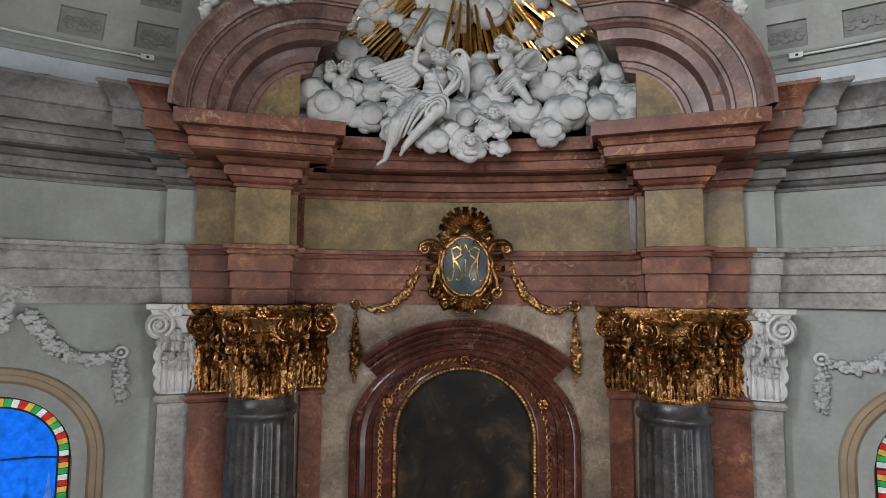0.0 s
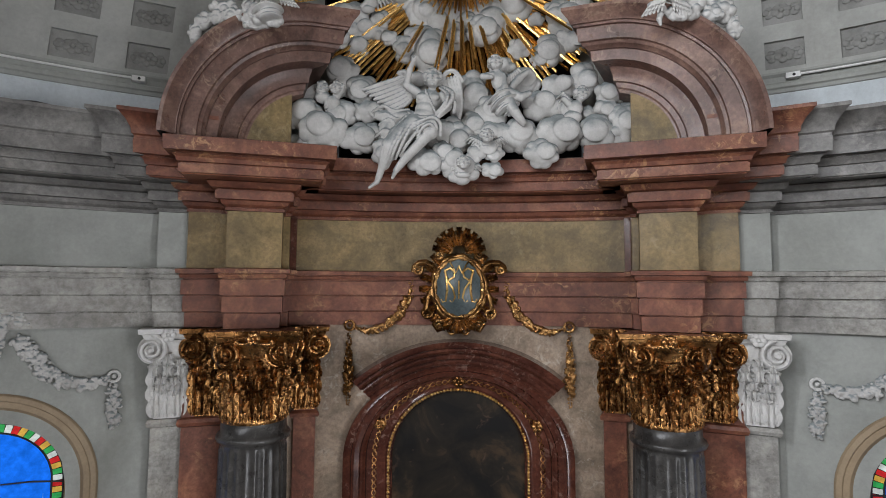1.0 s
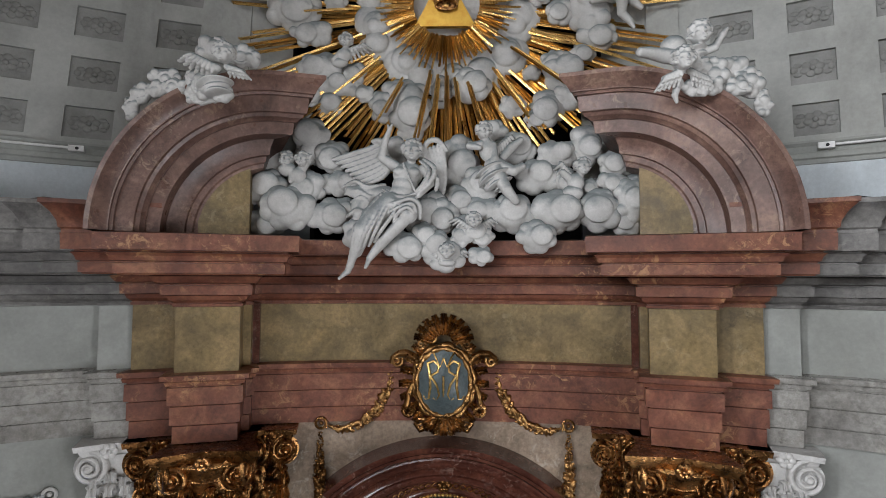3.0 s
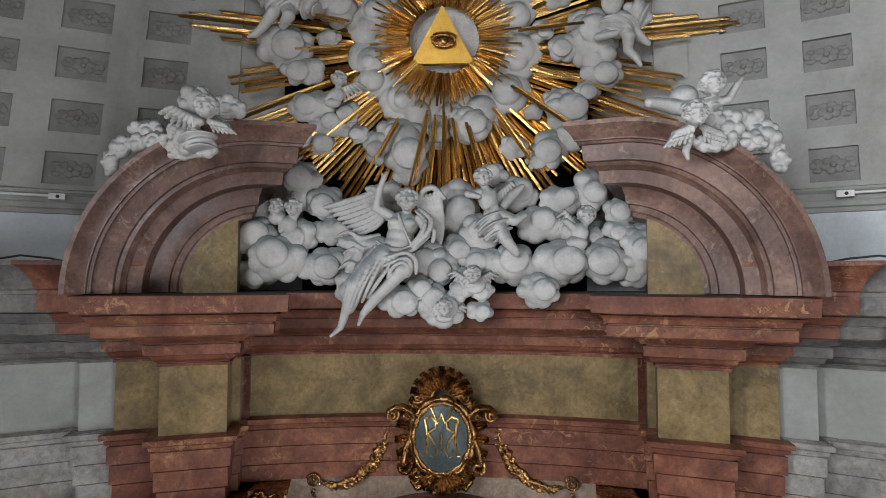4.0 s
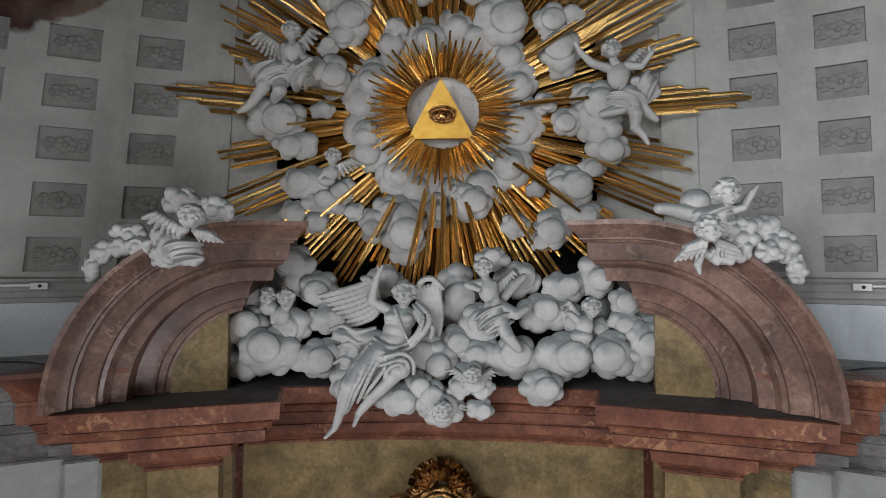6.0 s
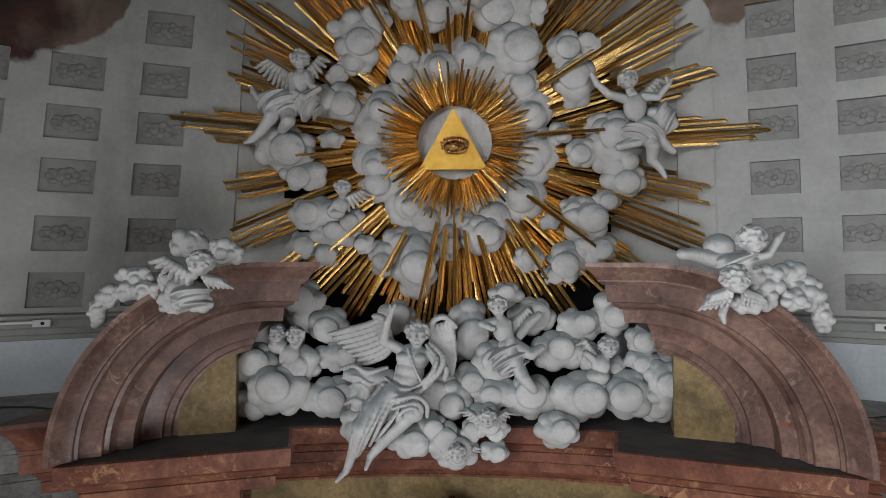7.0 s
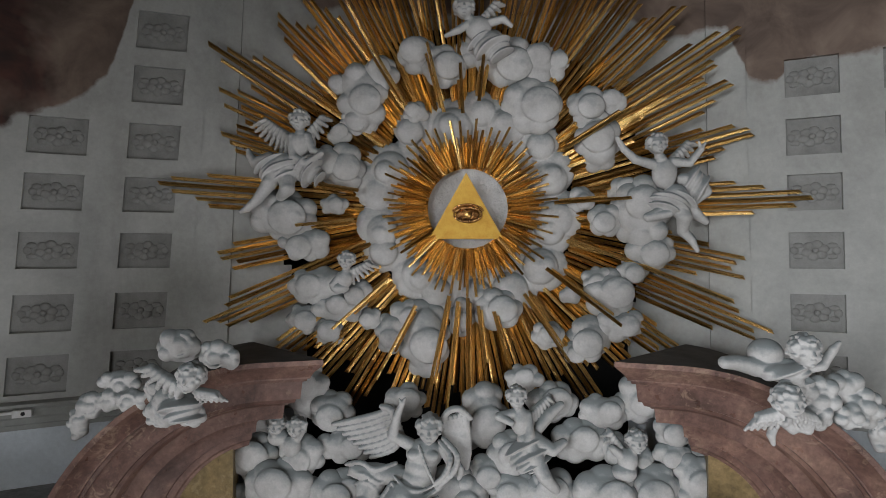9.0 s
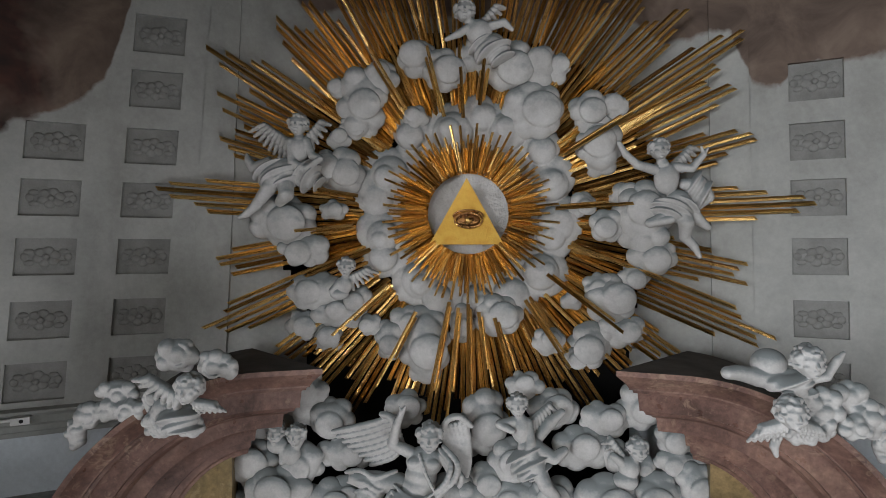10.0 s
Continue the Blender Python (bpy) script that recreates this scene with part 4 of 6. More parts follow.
# ---- arched stained-glass windows ----
for s in (-1, 1):
    win = thing("stained_glass_window", "round-arched blue stained glass window with tan moulding", "window", "apse windows", "structure")

    def V(x, d, z):
        return P(11.3 - d, s * (WIN_PHI + math.degrees(x / 11.3)), z)

    def win_path(a, n=32):
        return [(-a, SILL)] + [(-a * math.cos(math.pi * i / n), WIN_SPRING + a * math.sin(math.pi * i / n)) for i in range(n + 1)] + [(a, SILL)]
    prof = [(0.885, -0.36), (0.90, -0.30), (1.14, 0.02), (1.17, 0.05), (1.24, 0.05), (1.26, 0.07), (1.32, 0.06), (1.34, 0.03), (1.34, -0.02)]
    paths = [win_path(a) for a, d in prof]
    m = len(prof)
    verts = [V(paths[j][i][0], prof[j][1], paths[j][i][1]) for i in range(len(paths[0])) for j in range(m)]
    faces = [(i * m + j, i * m + j + 1, (i + 1) * m + j + 1, (i + 1) * m + j) for i in range(len(paths[0]) - 1) for j in range(m - 1)]
    part("surround", crease(mesh_of("surround", verts, faces), 30), TAN, win, "tan painted splayed surround")
    verts = [V(x, -0.33, z) for x, z in win_path(0.745)]
    part("pane", mesh_of("pane", verts, [tuple(range(len(verts)))], normals=False), GLASS["blue"], win, "deep blue stained glass").visible_shadow = False
    ring = along(win_path(0.815), 0.085)
    for k, (x, z, tx, tz) in enumerate(ring[:110]):
        if z < -3.6:
            continue
        nx, nz = -tz, tx
        q = [V(x + tx * u + nx * v, -0.325, z + tz * u + nz * v) for u, v in ((-0.038, -0.06), (0.038, -0.06), (0.038, 0.06), (-0.038, 0.06))]
        part("border_pane", mesh_of("border_pane", q, [(0, 1, 2, 3)], normals=False), GLASS[("red", "white", "green", "amber")[k % 4]], win)
    bars = Soup()
    for a in (0.75, 0.885):
        bars.tube([V(x, -0.32, z) for x, z in win_path(a)], 0.014, 6)
    bars.tube([V(0.18, -0.32, z) for z in (SILL, -4, -3, -1.55)], 0.018, 6)
    for z in (-2.42, -3.6, -4.8):
        bars.tube([V(x, -0.32, z + 0.1 * (1 - x * x)) for x in (-0.95, -0.5, 0, 0.5, 0.95)], 0.014, 6)
    part("lead_bars", bars.mesh("lead_bars"), LEAD, win, "black iron and lead bars")
    # white pinnacles and a gabled shrine in the lower lights
    for x, w, h in ((-0.66, 0.05, 0.42), (-0.42, 0.045, 0.50), (-0.16, 0.05, 0.40), (0.36, 0.045, 0.46), (0.58, 0.05, 0.34), (0.72, 0.04, 0.30)):
        q = [V(x - w, -0.320, -3.6), V(x + w, -0.320, -3.6), V(x + w, -0.320, -2.95), V(x + w * 0.4, -0.320, -2.95 + h * 0.45), V(x, -0.320, -2.95 + h), V(x - w * 0.4, -0.320, -2.95 + h * 0.45), V(x - w, -0.320, -2.95)]
        part("pinnacle_pane", mesh_of("pinnacle_pane", q, [tuple(range(7))], normals=False), GLASS["white"], win).visible_shadow = False
    for k, (colour, w, top) in enumerate((("white", 0.28, -2.62), ("red", 0.20, -2.76), ("amber", 0.12, -2.90))):
        q = [V(0.1 - w, -0.316 + 0.004 * k, -3.6), V(0.1 + w, -0.316 + 0.004 * k, -3.6), V(0.1 + w, -0.316 + 0.004 * k, top - 0.32), V(0.1, -0.316 + 0.004 * k, top), V(0.1 - w, -0.316 + 0.004 * k, top - 0.32)]
        part("gable_pane", mesh_of("gable_pane", q, [(0, 1, 2, 3, 4)], normals=False), GLASS[colour], win).visible_shadow = False

# ---- coffers' rosettes, string course, wall strips ----
rose = Soup()
for i in range(6):
    a = math.pi * i / 3 + 0.3
    rose.ball((0.085 * math.cos(a), 0, 0.072 * math.sin(a)), 0.06, 0.022, 0.052, 10, 6)
rose.ball((0, -0.015, 0), 0.036, 0.03, 0.034, 10, 6)
for q in (-1, 1):
    for zz in (-0.07, 0.06):
        rose.ball((q * 0.17, 0, zz), 0.055, 0.016, 0.035, 8, 5)
    rose.ball((q * 0.21, 0, 0.0), 0.045, 0.016, 0.05, 8, 5)
rose = rose.mesh("rosette", 60)
for a, b in COFFERS_PHI:
    for c, d in COFFER_ROWS:
        if painted_over((a + b) / 2, (c + d) / 2):
            continue
        pos = P(WALL_R + 0.045, lean((a + b) / 2, (c + d) / 2), (c + d) / 2)
        put("rosette", rose, COFFER, wall_apse, face_matrix(pos, Vector((0, YC, 0)) - pos))
for s in (-1, 1):
    lo, hi = sorted((s * 14.5, s * 50))
    course = part("trim", arc_moulding("trim", [(0, 3.46), (0.02, 3.47), (0.03, 3.52), (0.06, 3.54), (0.06, 3.60), (0.04, 3.62), (0.05, 3.70), (0.09, 3.74), (0.09, 3.77), (0.0, 3.79)], WALL_R, lo, hi, 0.03), WALL)
    tagged(course, "grey plaster string course below the coffers", "trim", kind="structure")
    strip, steps = [], 16
    for k in range(steps + 1):
        z = 2.6 + 6.75 * k / steps
        for r, a in ((WALL_R + 0.01, 15.3), (WALL_R - 0.035, 15.32), (WALL_R - 0.035, 16.5), (WALL_R - 0.035, 17.58), (WALL_R + 0.01, 17.6)):
            strip.append(P(r, lean(s * a, z), z))
    tagged(part("trim", mesh_of("trim", strip, [(5 * k + i, 5 * k + i + 1, 5 * k + i + 6, 5 * k + i + 5) for k in range(steps) for i in range(4)]), FRESCO_WALL), "flat plaster strip beside the glory", "trim", kind="structure")
    lamp = thing("emergency_lamp", "small white box lamp on the string course", "lamp", "box lamps")
    x = P(WALL_R - 0.10, s * 26.2, 3.68)
    box = Soup()
    box.add([(u, v, w) for u in (-0.09, 0.09) for v in (-0.05, 0.05) for w in (-0.04, 0.04)], [(0, 1, 3, 2), (4, 5, 7, 6), (0, 1, 5, 4), (2, 3, 7, 6), (0, 2, 6, 4), (1, 3, 7, 5)])
    put("housing", box.mesh("housing"), PLASTIC, lamp, face_matrix(x, Vector((0, YC, 0)) - x))
    eye_ = Soup()
    eye_.ball((0.01, -0.05, 0), 0.022, 0.012, 0.022)
    put("lens", eye_.mesh("lens"), LEAD, lamp, face_matrix(x, Vector((0, YC, 0)) - x), "dark round lens")
    rail = Soup()
    rail.tube([P(WALL_R - 0.10, s * q, 3.69) for q in (26.7, 28, 30, 34, 40, 48)], 0.018, 6)
    tagged(part("conduit", rail.mesh("conduit"), PLASTIC), "thin white cable conduit along the string course", "conduit", "conduits")
    cable = Soup()
    cable.tube([P(10.55, s * q, 2.83 + 0.05 * math.sin(q)) for q in (22.5, 24, 25.5, 27, 29, 32, 36)], 0.012, 6)
    tagged(part("cable", cable.mesh("cable"), LEAD), "black cable lying on the cornice", "cable", "cables")

# glory
glory = thing("glory", "gilded sunburst with white stucco clouds round a gold triangle", "sunburst")
bm = bmesh.new()
tri = [(-0.455, 5.67), (0.455, 5.67), (0.0, 6.47)]
v = [bm.verts.new((x, y - (z - 5.67) * 0.14, z)) for y in (8.585, 8.66) for x, z in tri]
bm.faces.new(v[:3]); bm.faces.new(v[3:])
for i in range(3):
    bm.faces.new((v[i], v[(i + 1) % 3], v[3 + (i + 1) % 3], v[3 + i]))
part("triangle", bm, GOLD_LEAF, glory, "flat burnished gold triangle")



def bar_mesh(name):
    """A ridged wooden ray of unit length along x, with an oblique tip."""
    v = [(0, -0.5, 0), (0, 0.5, 0), (0, 0, -1), (0.985, -0.42, 0), (1, 0.42, 0), (0.97, 0, -0.8)]
    return mesh_of(name, v, [(0, 1, 2), (3, 4, 5), (0, 3, 5, 2), (1, 2, 5, 4), (0, 1, 4, 3)])


RAY, THIN = bar_mesh("ray"), bar_mesh("short_ray")
GX, GY, GZ = 0.02, 8.98, 6.05


def ray(name, me, deg, r0, r1, width, depth, y0, slope, roll=0.0):
    a = radians(deg)
    way = Vector((math.cos(a), -slope, math.sin(a)))
    side = Vector((-math.sin(a), 0, math.cos(a)))
    up = way.cross(side).normalized()
    if up.y < 0:
        up, side = -up, -side
    side, up = side * math.cos(roll) + up * math.sin(roll), up * math.cos(roll) - side * math.sin(roll)
    m = Matrix.Identity(4)
    for i, (ax, k) in enumerate(((way, r1 - r0), (side, width), (up, depth))):
        for j in range(3):
            m[j][i] = ax[j] * k
    m.translation = Vector((GX + r0 * math.cos(a), y0 - slope * r0, GZ + r0 * math.sin(a)))
    ob = part(name, me, GOLD, glory)
    ob.matrix_basis = m
    return ob


# bundles of long rays: direction in degrees, reach in metres
BUNDLES = [(2, 3.95), (15, 3.45), (25.5, 3.5), (33, 3.85), (43.5, 3.5), (53, 3.6), (62, 3.75), (71, 3.6), (80, 3.3), (90, 3.4), (100, 3.3), (109, 3.7), (118, 3.65), (127, 3.2),
           (135, 3.35), (147, 3.65), (155, 3.35), (163, 3.25), (176, 3.75), (191.5, 3.2), (204, 3.5), (217, 3.0), (228, 3.1), (239, 2.9), (250, 2.75), (261, 2.65), (271, 2.75), (282, 2.65),
           (293, 2.8), (303, 3.0), (315, 2.9), (325, 3.1), (337, 3.8), (347.5, 3.4)]
rnd = random.Random(3)


def bundle(deg, reach, n, pitch, spread):
    """Parallel gilded rods side by side, the middle ones longest."""
    for k in range(n):
        off = (k - (n - 1) / 2) * pitch
        tilt = deg + spread * (k - (n - 1) / 2)
        far = reach * (1 - 0.055 * abs(k - (n - 1) / 2 + rnd.uniform(-0.8, 0.8)) - rnd.uniform(0, 0.05))
        ob = ray("ray", RAY, tilt, 1.28 + rnd.uniform(0, 0.1), far, rnd.uniform(0.052, 0.066), rnd.uniform(0.016, 0.034), GY + rnd.uniform(-0.08, 0.05), 0.13, rnd.uniform(-0.35, 0.35))
        a = radians(tilt)
        ob.matrix_basis.translation += Vector((-math.sin(a) * off, 0, math.cos(a) * off))


for i, (deg, reach) in enumerate(BUNDLES):
    low = 212 < deg < 322
    bundle(deg, reach * 1.06, 4 if low else 6 if reach > 3.3 else 5, 0.056, 0.35)
    nxt = BUNDLES[(i + 1) % len(BUNDLES)]
    mid = deg + ((nxt[0] - deg) % 360) / 2
    low = 212 < mid < 322
    bundle(mid, min(reach, nxt[1]) * (rnd.uniform(0.86, 0.97) if low else rnd.uniform(0.62, 0.8)), 3, 0.054, 0.4)
# single rods lying over the clouds
for deg, r0, r1 in ((3, 1.05, 1.95), (31, 1.35, 2.25), (84, 1.3, 2.0), (93, 1.15, 1.75), (104, 1.2, 2.05), (121, 1.45, 2.3), (171, 1.35, 2.0), (186, 1.4, 2.1), (222, 1.3, 2.2), (242, 1.35, 2.35), (258, 1.1, 2.45), (264, 1.15, 2.5),
                    (270, 1.1, 2.65), (276, 1.2, 2.2), (284, 1.3, 2.0), (303, 1.25, 2.2), (322, 1.2, 2.3)):
    ray("ray", RAY, deg, r0, r1, 0.045, 0.022, 8.66, 0.13, 0.2)
    ray("ray", RAY, deg + 1.3, r0 + 0.06, r1 - rnd.uniform(0.1, 0.4), 0.04, 0.02, 8.67, 0.13, -0.2)
for i in range(192):
    deg = 360 * (i + rnd.uniform(-0.25, 0.25)) / 192
    r1 = (rnd.uniform(0.96, 1.12), rnd.uniform(0.72, 0.84), rnd.uniform(0.84, 0.98))[i % 3]
    ray("short_ray", THIN, deg, rnd.uniform(0.50, 0.56), r1, rnd.uniform(0.028, 0.040), 0.018, 8.66 + rnd.uniform(-0.03, 0.02), 0.10, rnd.uniform(-0.4, 0.4))
for i in range(110):
    deg = 360 * (i + rnd.uniform(-0.3, 0.3)) / 110
    ray("short_ray", THIN, deg, 0.50, rnd.uniform(0.70, 0.9), rnd.uniform(0.030, 0.042), 0.02, 8.74, 0.10, rnd.uniform(-0.3, 0.3))
# plain disc behind the triangle
n = 40
verts = [(GX + r * math.cos(2 * math.pi * i / n), 8.80 + (0.62 - r) * 0.1, GZ + r * math.sin(2 * math.pi * i / n)) for r in (0.95, 0.62, 0.3) for i in range(n)]
faces = [(k * n + i, k * n + (i + 1) % n, (k + 1) * n + (i + 1) % n, (k + 1) * n + i) for k in range(2) for i in range(n)] + [tuple(range(2 * n, 3 * n))]
part("disc", mesh_of("disc", verts, faces, True), WHITE, glory, "pale stucco disc")

# ---- modelling in stucco: blended solids turned into one skin ----
def skin(field, lo, h):
    """Naive surface nets of a sampled distance field (negative inside)."""
    nx, ny, nz = field.shape
    inside = field < 0
    c = np.zeros((nx - 1, ny - 1, nz - 1), int)
    for dx in (0, 1):
        for dy in (0, 1):
            for dz in (0, 1):
                c += inside[dx:nx - 1 + dx, dy:ny - 1 + dy, dz:nz - 1 + dz]
    act = (c > 0) & (c < 8)
    idx = -np.ones(act.shape, int)
    cells = np.argwhere(act)
    idx[act] = np.arange(len(cells))
    tot = np.zeros((len(cells), 3))
    cnt = np.zeros(len(cells))
    corners = [(0, 0, 0), (1, 0, 0), (0, 1, 0), (1, 1, 0), (0, 0, 1), (1, 0, 1), (0, 1, 1), (1, 1, 1)]
    for a in corners:
        for ax in range(3):
            if a[ax]:
                continue
            b = list(a)
            b[ax] = 1
            fa = field[cells[:, 0] + a[0], cells[:, 1] + a[1], cells[:, 2] + a[2]]
            fb = field[cells[:, 0] + b[0], cells[:, 1] + b[1], cells[:, 2] + b[2]]
            hit = (fa < 0) != (fb < 0)
            t = np.where(hit, fa / np.where(hit, fa - fb, 1), 0)
            p = np.array(a, float) + np.outer(t, np.eye(3)[ax])
            tot[hit] += p[hit]
            cnt[hit] += 1
    verts = lo + h * (cells + tot / np.maximum(cnt, 1)[:, None])
    faces = []
    for ax in range(3):
        o1, o2 = [(1, 2), (2, 0), (0, 1)][ax]
        sl = [slice(0, n) for n in field.shape]
        a, b = list(sl), list(sl)
        a[ax], b[ax] = slice(0, field.shape[ax] - 1), slice(1, field.shape[ax])
        ia, ib = inside[tuple(a)], inside[tuple(b)]
        e = np.argwhere(ia != ib)
        e = e[(e[:, o1] > 0) & (e[:, o2] > 0) & (e[:, o1] < field.shape[o1] - 1) & (e[:, o2] < field.shape[o2] - 1)]
        quad = []
        for s1, s2 in ((1, 1), (0, 1), (0, 0), (1, 0)):
            q = e.copy()
            q[:, o1] -= s1
            q[:, o2] -= s2
            quad.append(idx[q[:, 0], q[:, 1], q[:, 2]])
        quad = np.stack(quad, 1)
        flip = ~ia[e[:, 0], e[:, 1], e[:, 2]]
        quad[flip] = quad[flip][:, ::-1]
        faces.append(quad)
    return verts, np.concatenate(faces)


class Sculpture:
    """Balls and limbs that melt into one another; finish() makes the mesh."""

    def __init__(self):
        self.solids = []
        self.rnd = random.Random(7)

    def ball(self, x, y, z, rx, ry, rz):
        self.solids.append((np.array([x, y, z]), np.array([rx, ry, rz])))

    def limb(self, a, b, ra, rb):
        self.solids.append((np.array(a), np.array(b), ra, rb))

    def billow(self, x, y, z, rx, ry, rz):
        """A cloud lump with scalloped lobes and a curl on its front."""
        self.ball(x, y, z, rx * 0.86, ry, rz * 0.86)
        m = min(rx, rz)
        start = self.rnd.uniform(0, 6)
        for i in range(6):
            a = start + math.pi * (i + self.rnd.uniform(-0.25, 0.25)) / 3
            r = m * self.rnd.uniform(0.36, 0.52)
            self.ball(x + (rx - r) * math.cos(a), y - ry * self.rnd.uniform(0.0, 0.5), z + (rz - r) * math.sin(a), r, min(r, ry), r)
        self.curl(x + rx * self.rnd.uniform(-0.2, 0.2), y - ry * 0.85, z + rz * self.rnd.uniform(-0.2, 0.2), m * 0.45)

    def curl(self, x, y, z, r):
        """A round boss with a crescent rim about it."""
        self.ball(x, y, z, r, r * 0.5, r * 0.9)
        a0 = self.rnd.uniform(0, 6.28)
        arc = [(x + r * 1.42 * math.cos(a0 + 0.62 * q), y + r * 0.10, z + r * 1.32 * math.sin(a0 + 0.62 * q)) for q in range(7)]
        wide = (0.12, 0.24, 0.32, 0.34, 0.32, 0.24, 0.12)
        for k in range(6):
            self.limb(arc[k], arc[k + 1], r * wide[k], r * wide[k + 1])

    def head(self, x, y, z, r, curls=9):
        """A child's head with cheeks, brow, nose and chin under a cap of small curls."""
        r = r * 1.14
        self.ball(x, y, z + r * 0.06, r * 0.80, r * 0.90, r * 0.92)
        self.ball(x, y - r * 0.36, z - r * 0.42, r * 0.58, r * 0.52, r * 0.52)
        self.limb((x, y - r * 0.84, z + r * 0.12), (x, y - r * 1.02, z - r * 0.2), r * 0.09, r * 0.14)
        self.limb((x - r * 0.14, y - r * 0.86, z - r * 0.50), (x + r * 0.14, y - r * 0.86, z - r * 0.50), r * 0.08, r * 0.08)
        self.ball(x, y - r * 0.74, z - r * 0.78, r * 0.2, r * 0.18, r * 0.15)
        for s in (-1, 1):
            self.ball(x + s * r * 0.38, y - r * 0.62, z - r * 0.32, r * 0.28, r * 0.24, r * 0.27)
            self.limb((x + s * r * 0.14, y - r * 0.84, z + r * 0.16), (x + s * r * 0.52, y - r * 0.68, z + r * 0.16), r * 0.08, r * 0.07)
        for i in range(curls * 11):
            # a cap of hair over the crown and nape, clear of the face
            u, a = self.rnd.uniform(-0.5, 1), self.rnd.uniform(0, 2 * math.pi)
            q = math.sqrt(1 - u * u)
            dx, dy = q * math.cos(a), q * math.sin(a)
            if dy < -0.25 and u < 0.45 and abs(dx) < 0.8:
                continue
            b = r * self.rnd.uniform(0.11, 0.19)
            self.ball(x + r * 0.84 * dx, y + r * 0.92 * dy, z + r * 0.08 + r * 0.95 * u, b * self.rnd.uniform(0.8, 1.5), b, b * self.rnd.uniform(0.8, 1.3))

    def wing(self, root, tip, n, drop):
        """Overlapping long feathers that hang from the wing's leading edge."""
        a, b = np.array(root), np.array(tip)
        L = np.linalg.norm(b - a)
        n = max(n + 2, int(n * 1.5))
        w = L / n * 1.15
        self.limb(a, b, 0.03 + L * 0.05, 0.022 + L * 0.03)
        for row, q in enumerate((1.0, 0.72, 0.42)):
            for i in range(n):
                t = (i + 0.5) / n
                p = a + (b - a) * t + np.array([0, -0.016 * row, 0])
                e = p + (b - a) * ((0.05 + 0.55 * t) * q) + np.array([0, 0.015 - 0.016 * row, -drop * q * (0.95 - 0.35 * t)])
                self.limb(p, e, w * 0.62, w * 0.40)

    def folds(self, x, y, z, w, h, n, slant):
        """A swag of cloth with n ridges running along the slant."""
        c, r = np.array([x, y + 0.05, z]), np.array([w * 0.52, 0.15, h * 0.58])
        self.solids.append((c, r, slant + self.rnd.uniform(-0.15, 0.15), 2 * math.pi * n / max(w, h), 0.043))

    def fold(self, pts, r):
        """A rounded ridge of cloth or a feather along a bent line, thinning to its ends."""
        p = [np.array(q) for q in pts]
        fine = []
        for i in range(len(p) - 1):
            a, b, c, d = p[max(i - 1, 0)], p[i], p[i + 1], p[min(i + 2, len(p) - 1)]
            for q in range(4):
                t = q / 4
                fine.append(0.5 * (2 * b + (c - a) * t + (2 * a - 5 * b + 4 * c - d) * t * t + (3 * b - a - 3 * c + d) * t ** 3))
        fine.append(p[-1])
        n = len(fine) - 1
        for i in range(n):
            self.limb(fine[i], fine[i + 1], r * (0.75 + 0.25 * math.sin(math.pi * i / n)), r * (0.75 + 0.25 * math.sin(math.pi * (i + 1) / n)))

    def mesh(self, name, h, k):
        pts = []
        for s in self.solids:
            if len(s) != 4:
                pts += [s[0] - s[1], s[0] + s[1]]
            else:
                r = max(s[2], s[3])
                pts += [s[0] - r, s[0] + r, s[1] - r, s[1] + r]
        lo, hi = np.min(pts, 0) - 3 * h - k, np.max(pts, 0) + 3 * h + k
        n = np.ceil((hi - lo) / h).astype(int) + 1
        field = np.full(n, 1.0)
        for s in self.solids:
            m = k + 2 * h
            if len(s) != 4:
                a, b = s[0] - s[1] - m, s[0] + s[1] + m
            else:
                r = max(s[2], s[3]) + m
                a, b = np.minimum(s[0], s[1]) - r, np.maximum(s[0], s[1]) + r
            i0 = np.maximum(((a - lo) / h).astype(int), 0)
            i1 = np.minimum(((b - lo) / h).astype(int) + 2, n)
            ax = [lo[d] + h * np.arange(i0[d], i1[d]) for d in range(3)]
            X, Y, Z = ax[0][:, None, None], ax[1][None, :, None], ax[2][None, None, :]
            if len(s) != 4:
                c, r = s[:2]
                q0 = np.sqrt(((X - c[0]) / r[0]) ** 2 + ((Y - c[1]) / r[1]) ** 2 + ((Z - c[2]) / r[2]) ** 2)
                q1 = np.sqrt(((X - c[0]) / r[0] ** 2) ** 2 + ((Y - c[1]) / r[1] ** 2) ** 2 + ((Z - c[2]) / r[2] ** 2) ** 2)
                dist = q0 * (q0 - 1) / np.maximum(q1, 1e-6)
                if len(s) == 5:
                    # folds: a rippling field across the slant, bent so that they fan and hang
                    _, _, slant, freq, amp = s
                    across = -(X - c[0]) * math.sin(slant) + (Z - c[2]) * math.cos(slant)
                    lengthwise = (X - c[0]) * math.cos(slant) + (Z - c[2]) * math.sin(slant)
                    a = 0.5 * freq * (across + 1.0 * lengthwise ** 2) + 3 * (Y - c[1]) + 5 * slant
                    wave = 0.62 * np.sin(a + 1.7 * np.sin(6 * lengthwise + slant)) + 0.38 * np.sin(1.9 * a + 2.4 * np.sin(4.5 * lengthwise + 1) + 2)
                    dist = dist + amp * wave
            else:
                p, q, ra, rb = s
                v = q - p
                L2 = max(v @ v, 1e-9)
                t = np.clip(((X - p[0]) * v[0] + (Y - p[1]) * v[1] + (Z - p[2]) * v[2]) / L2, 0, 1)
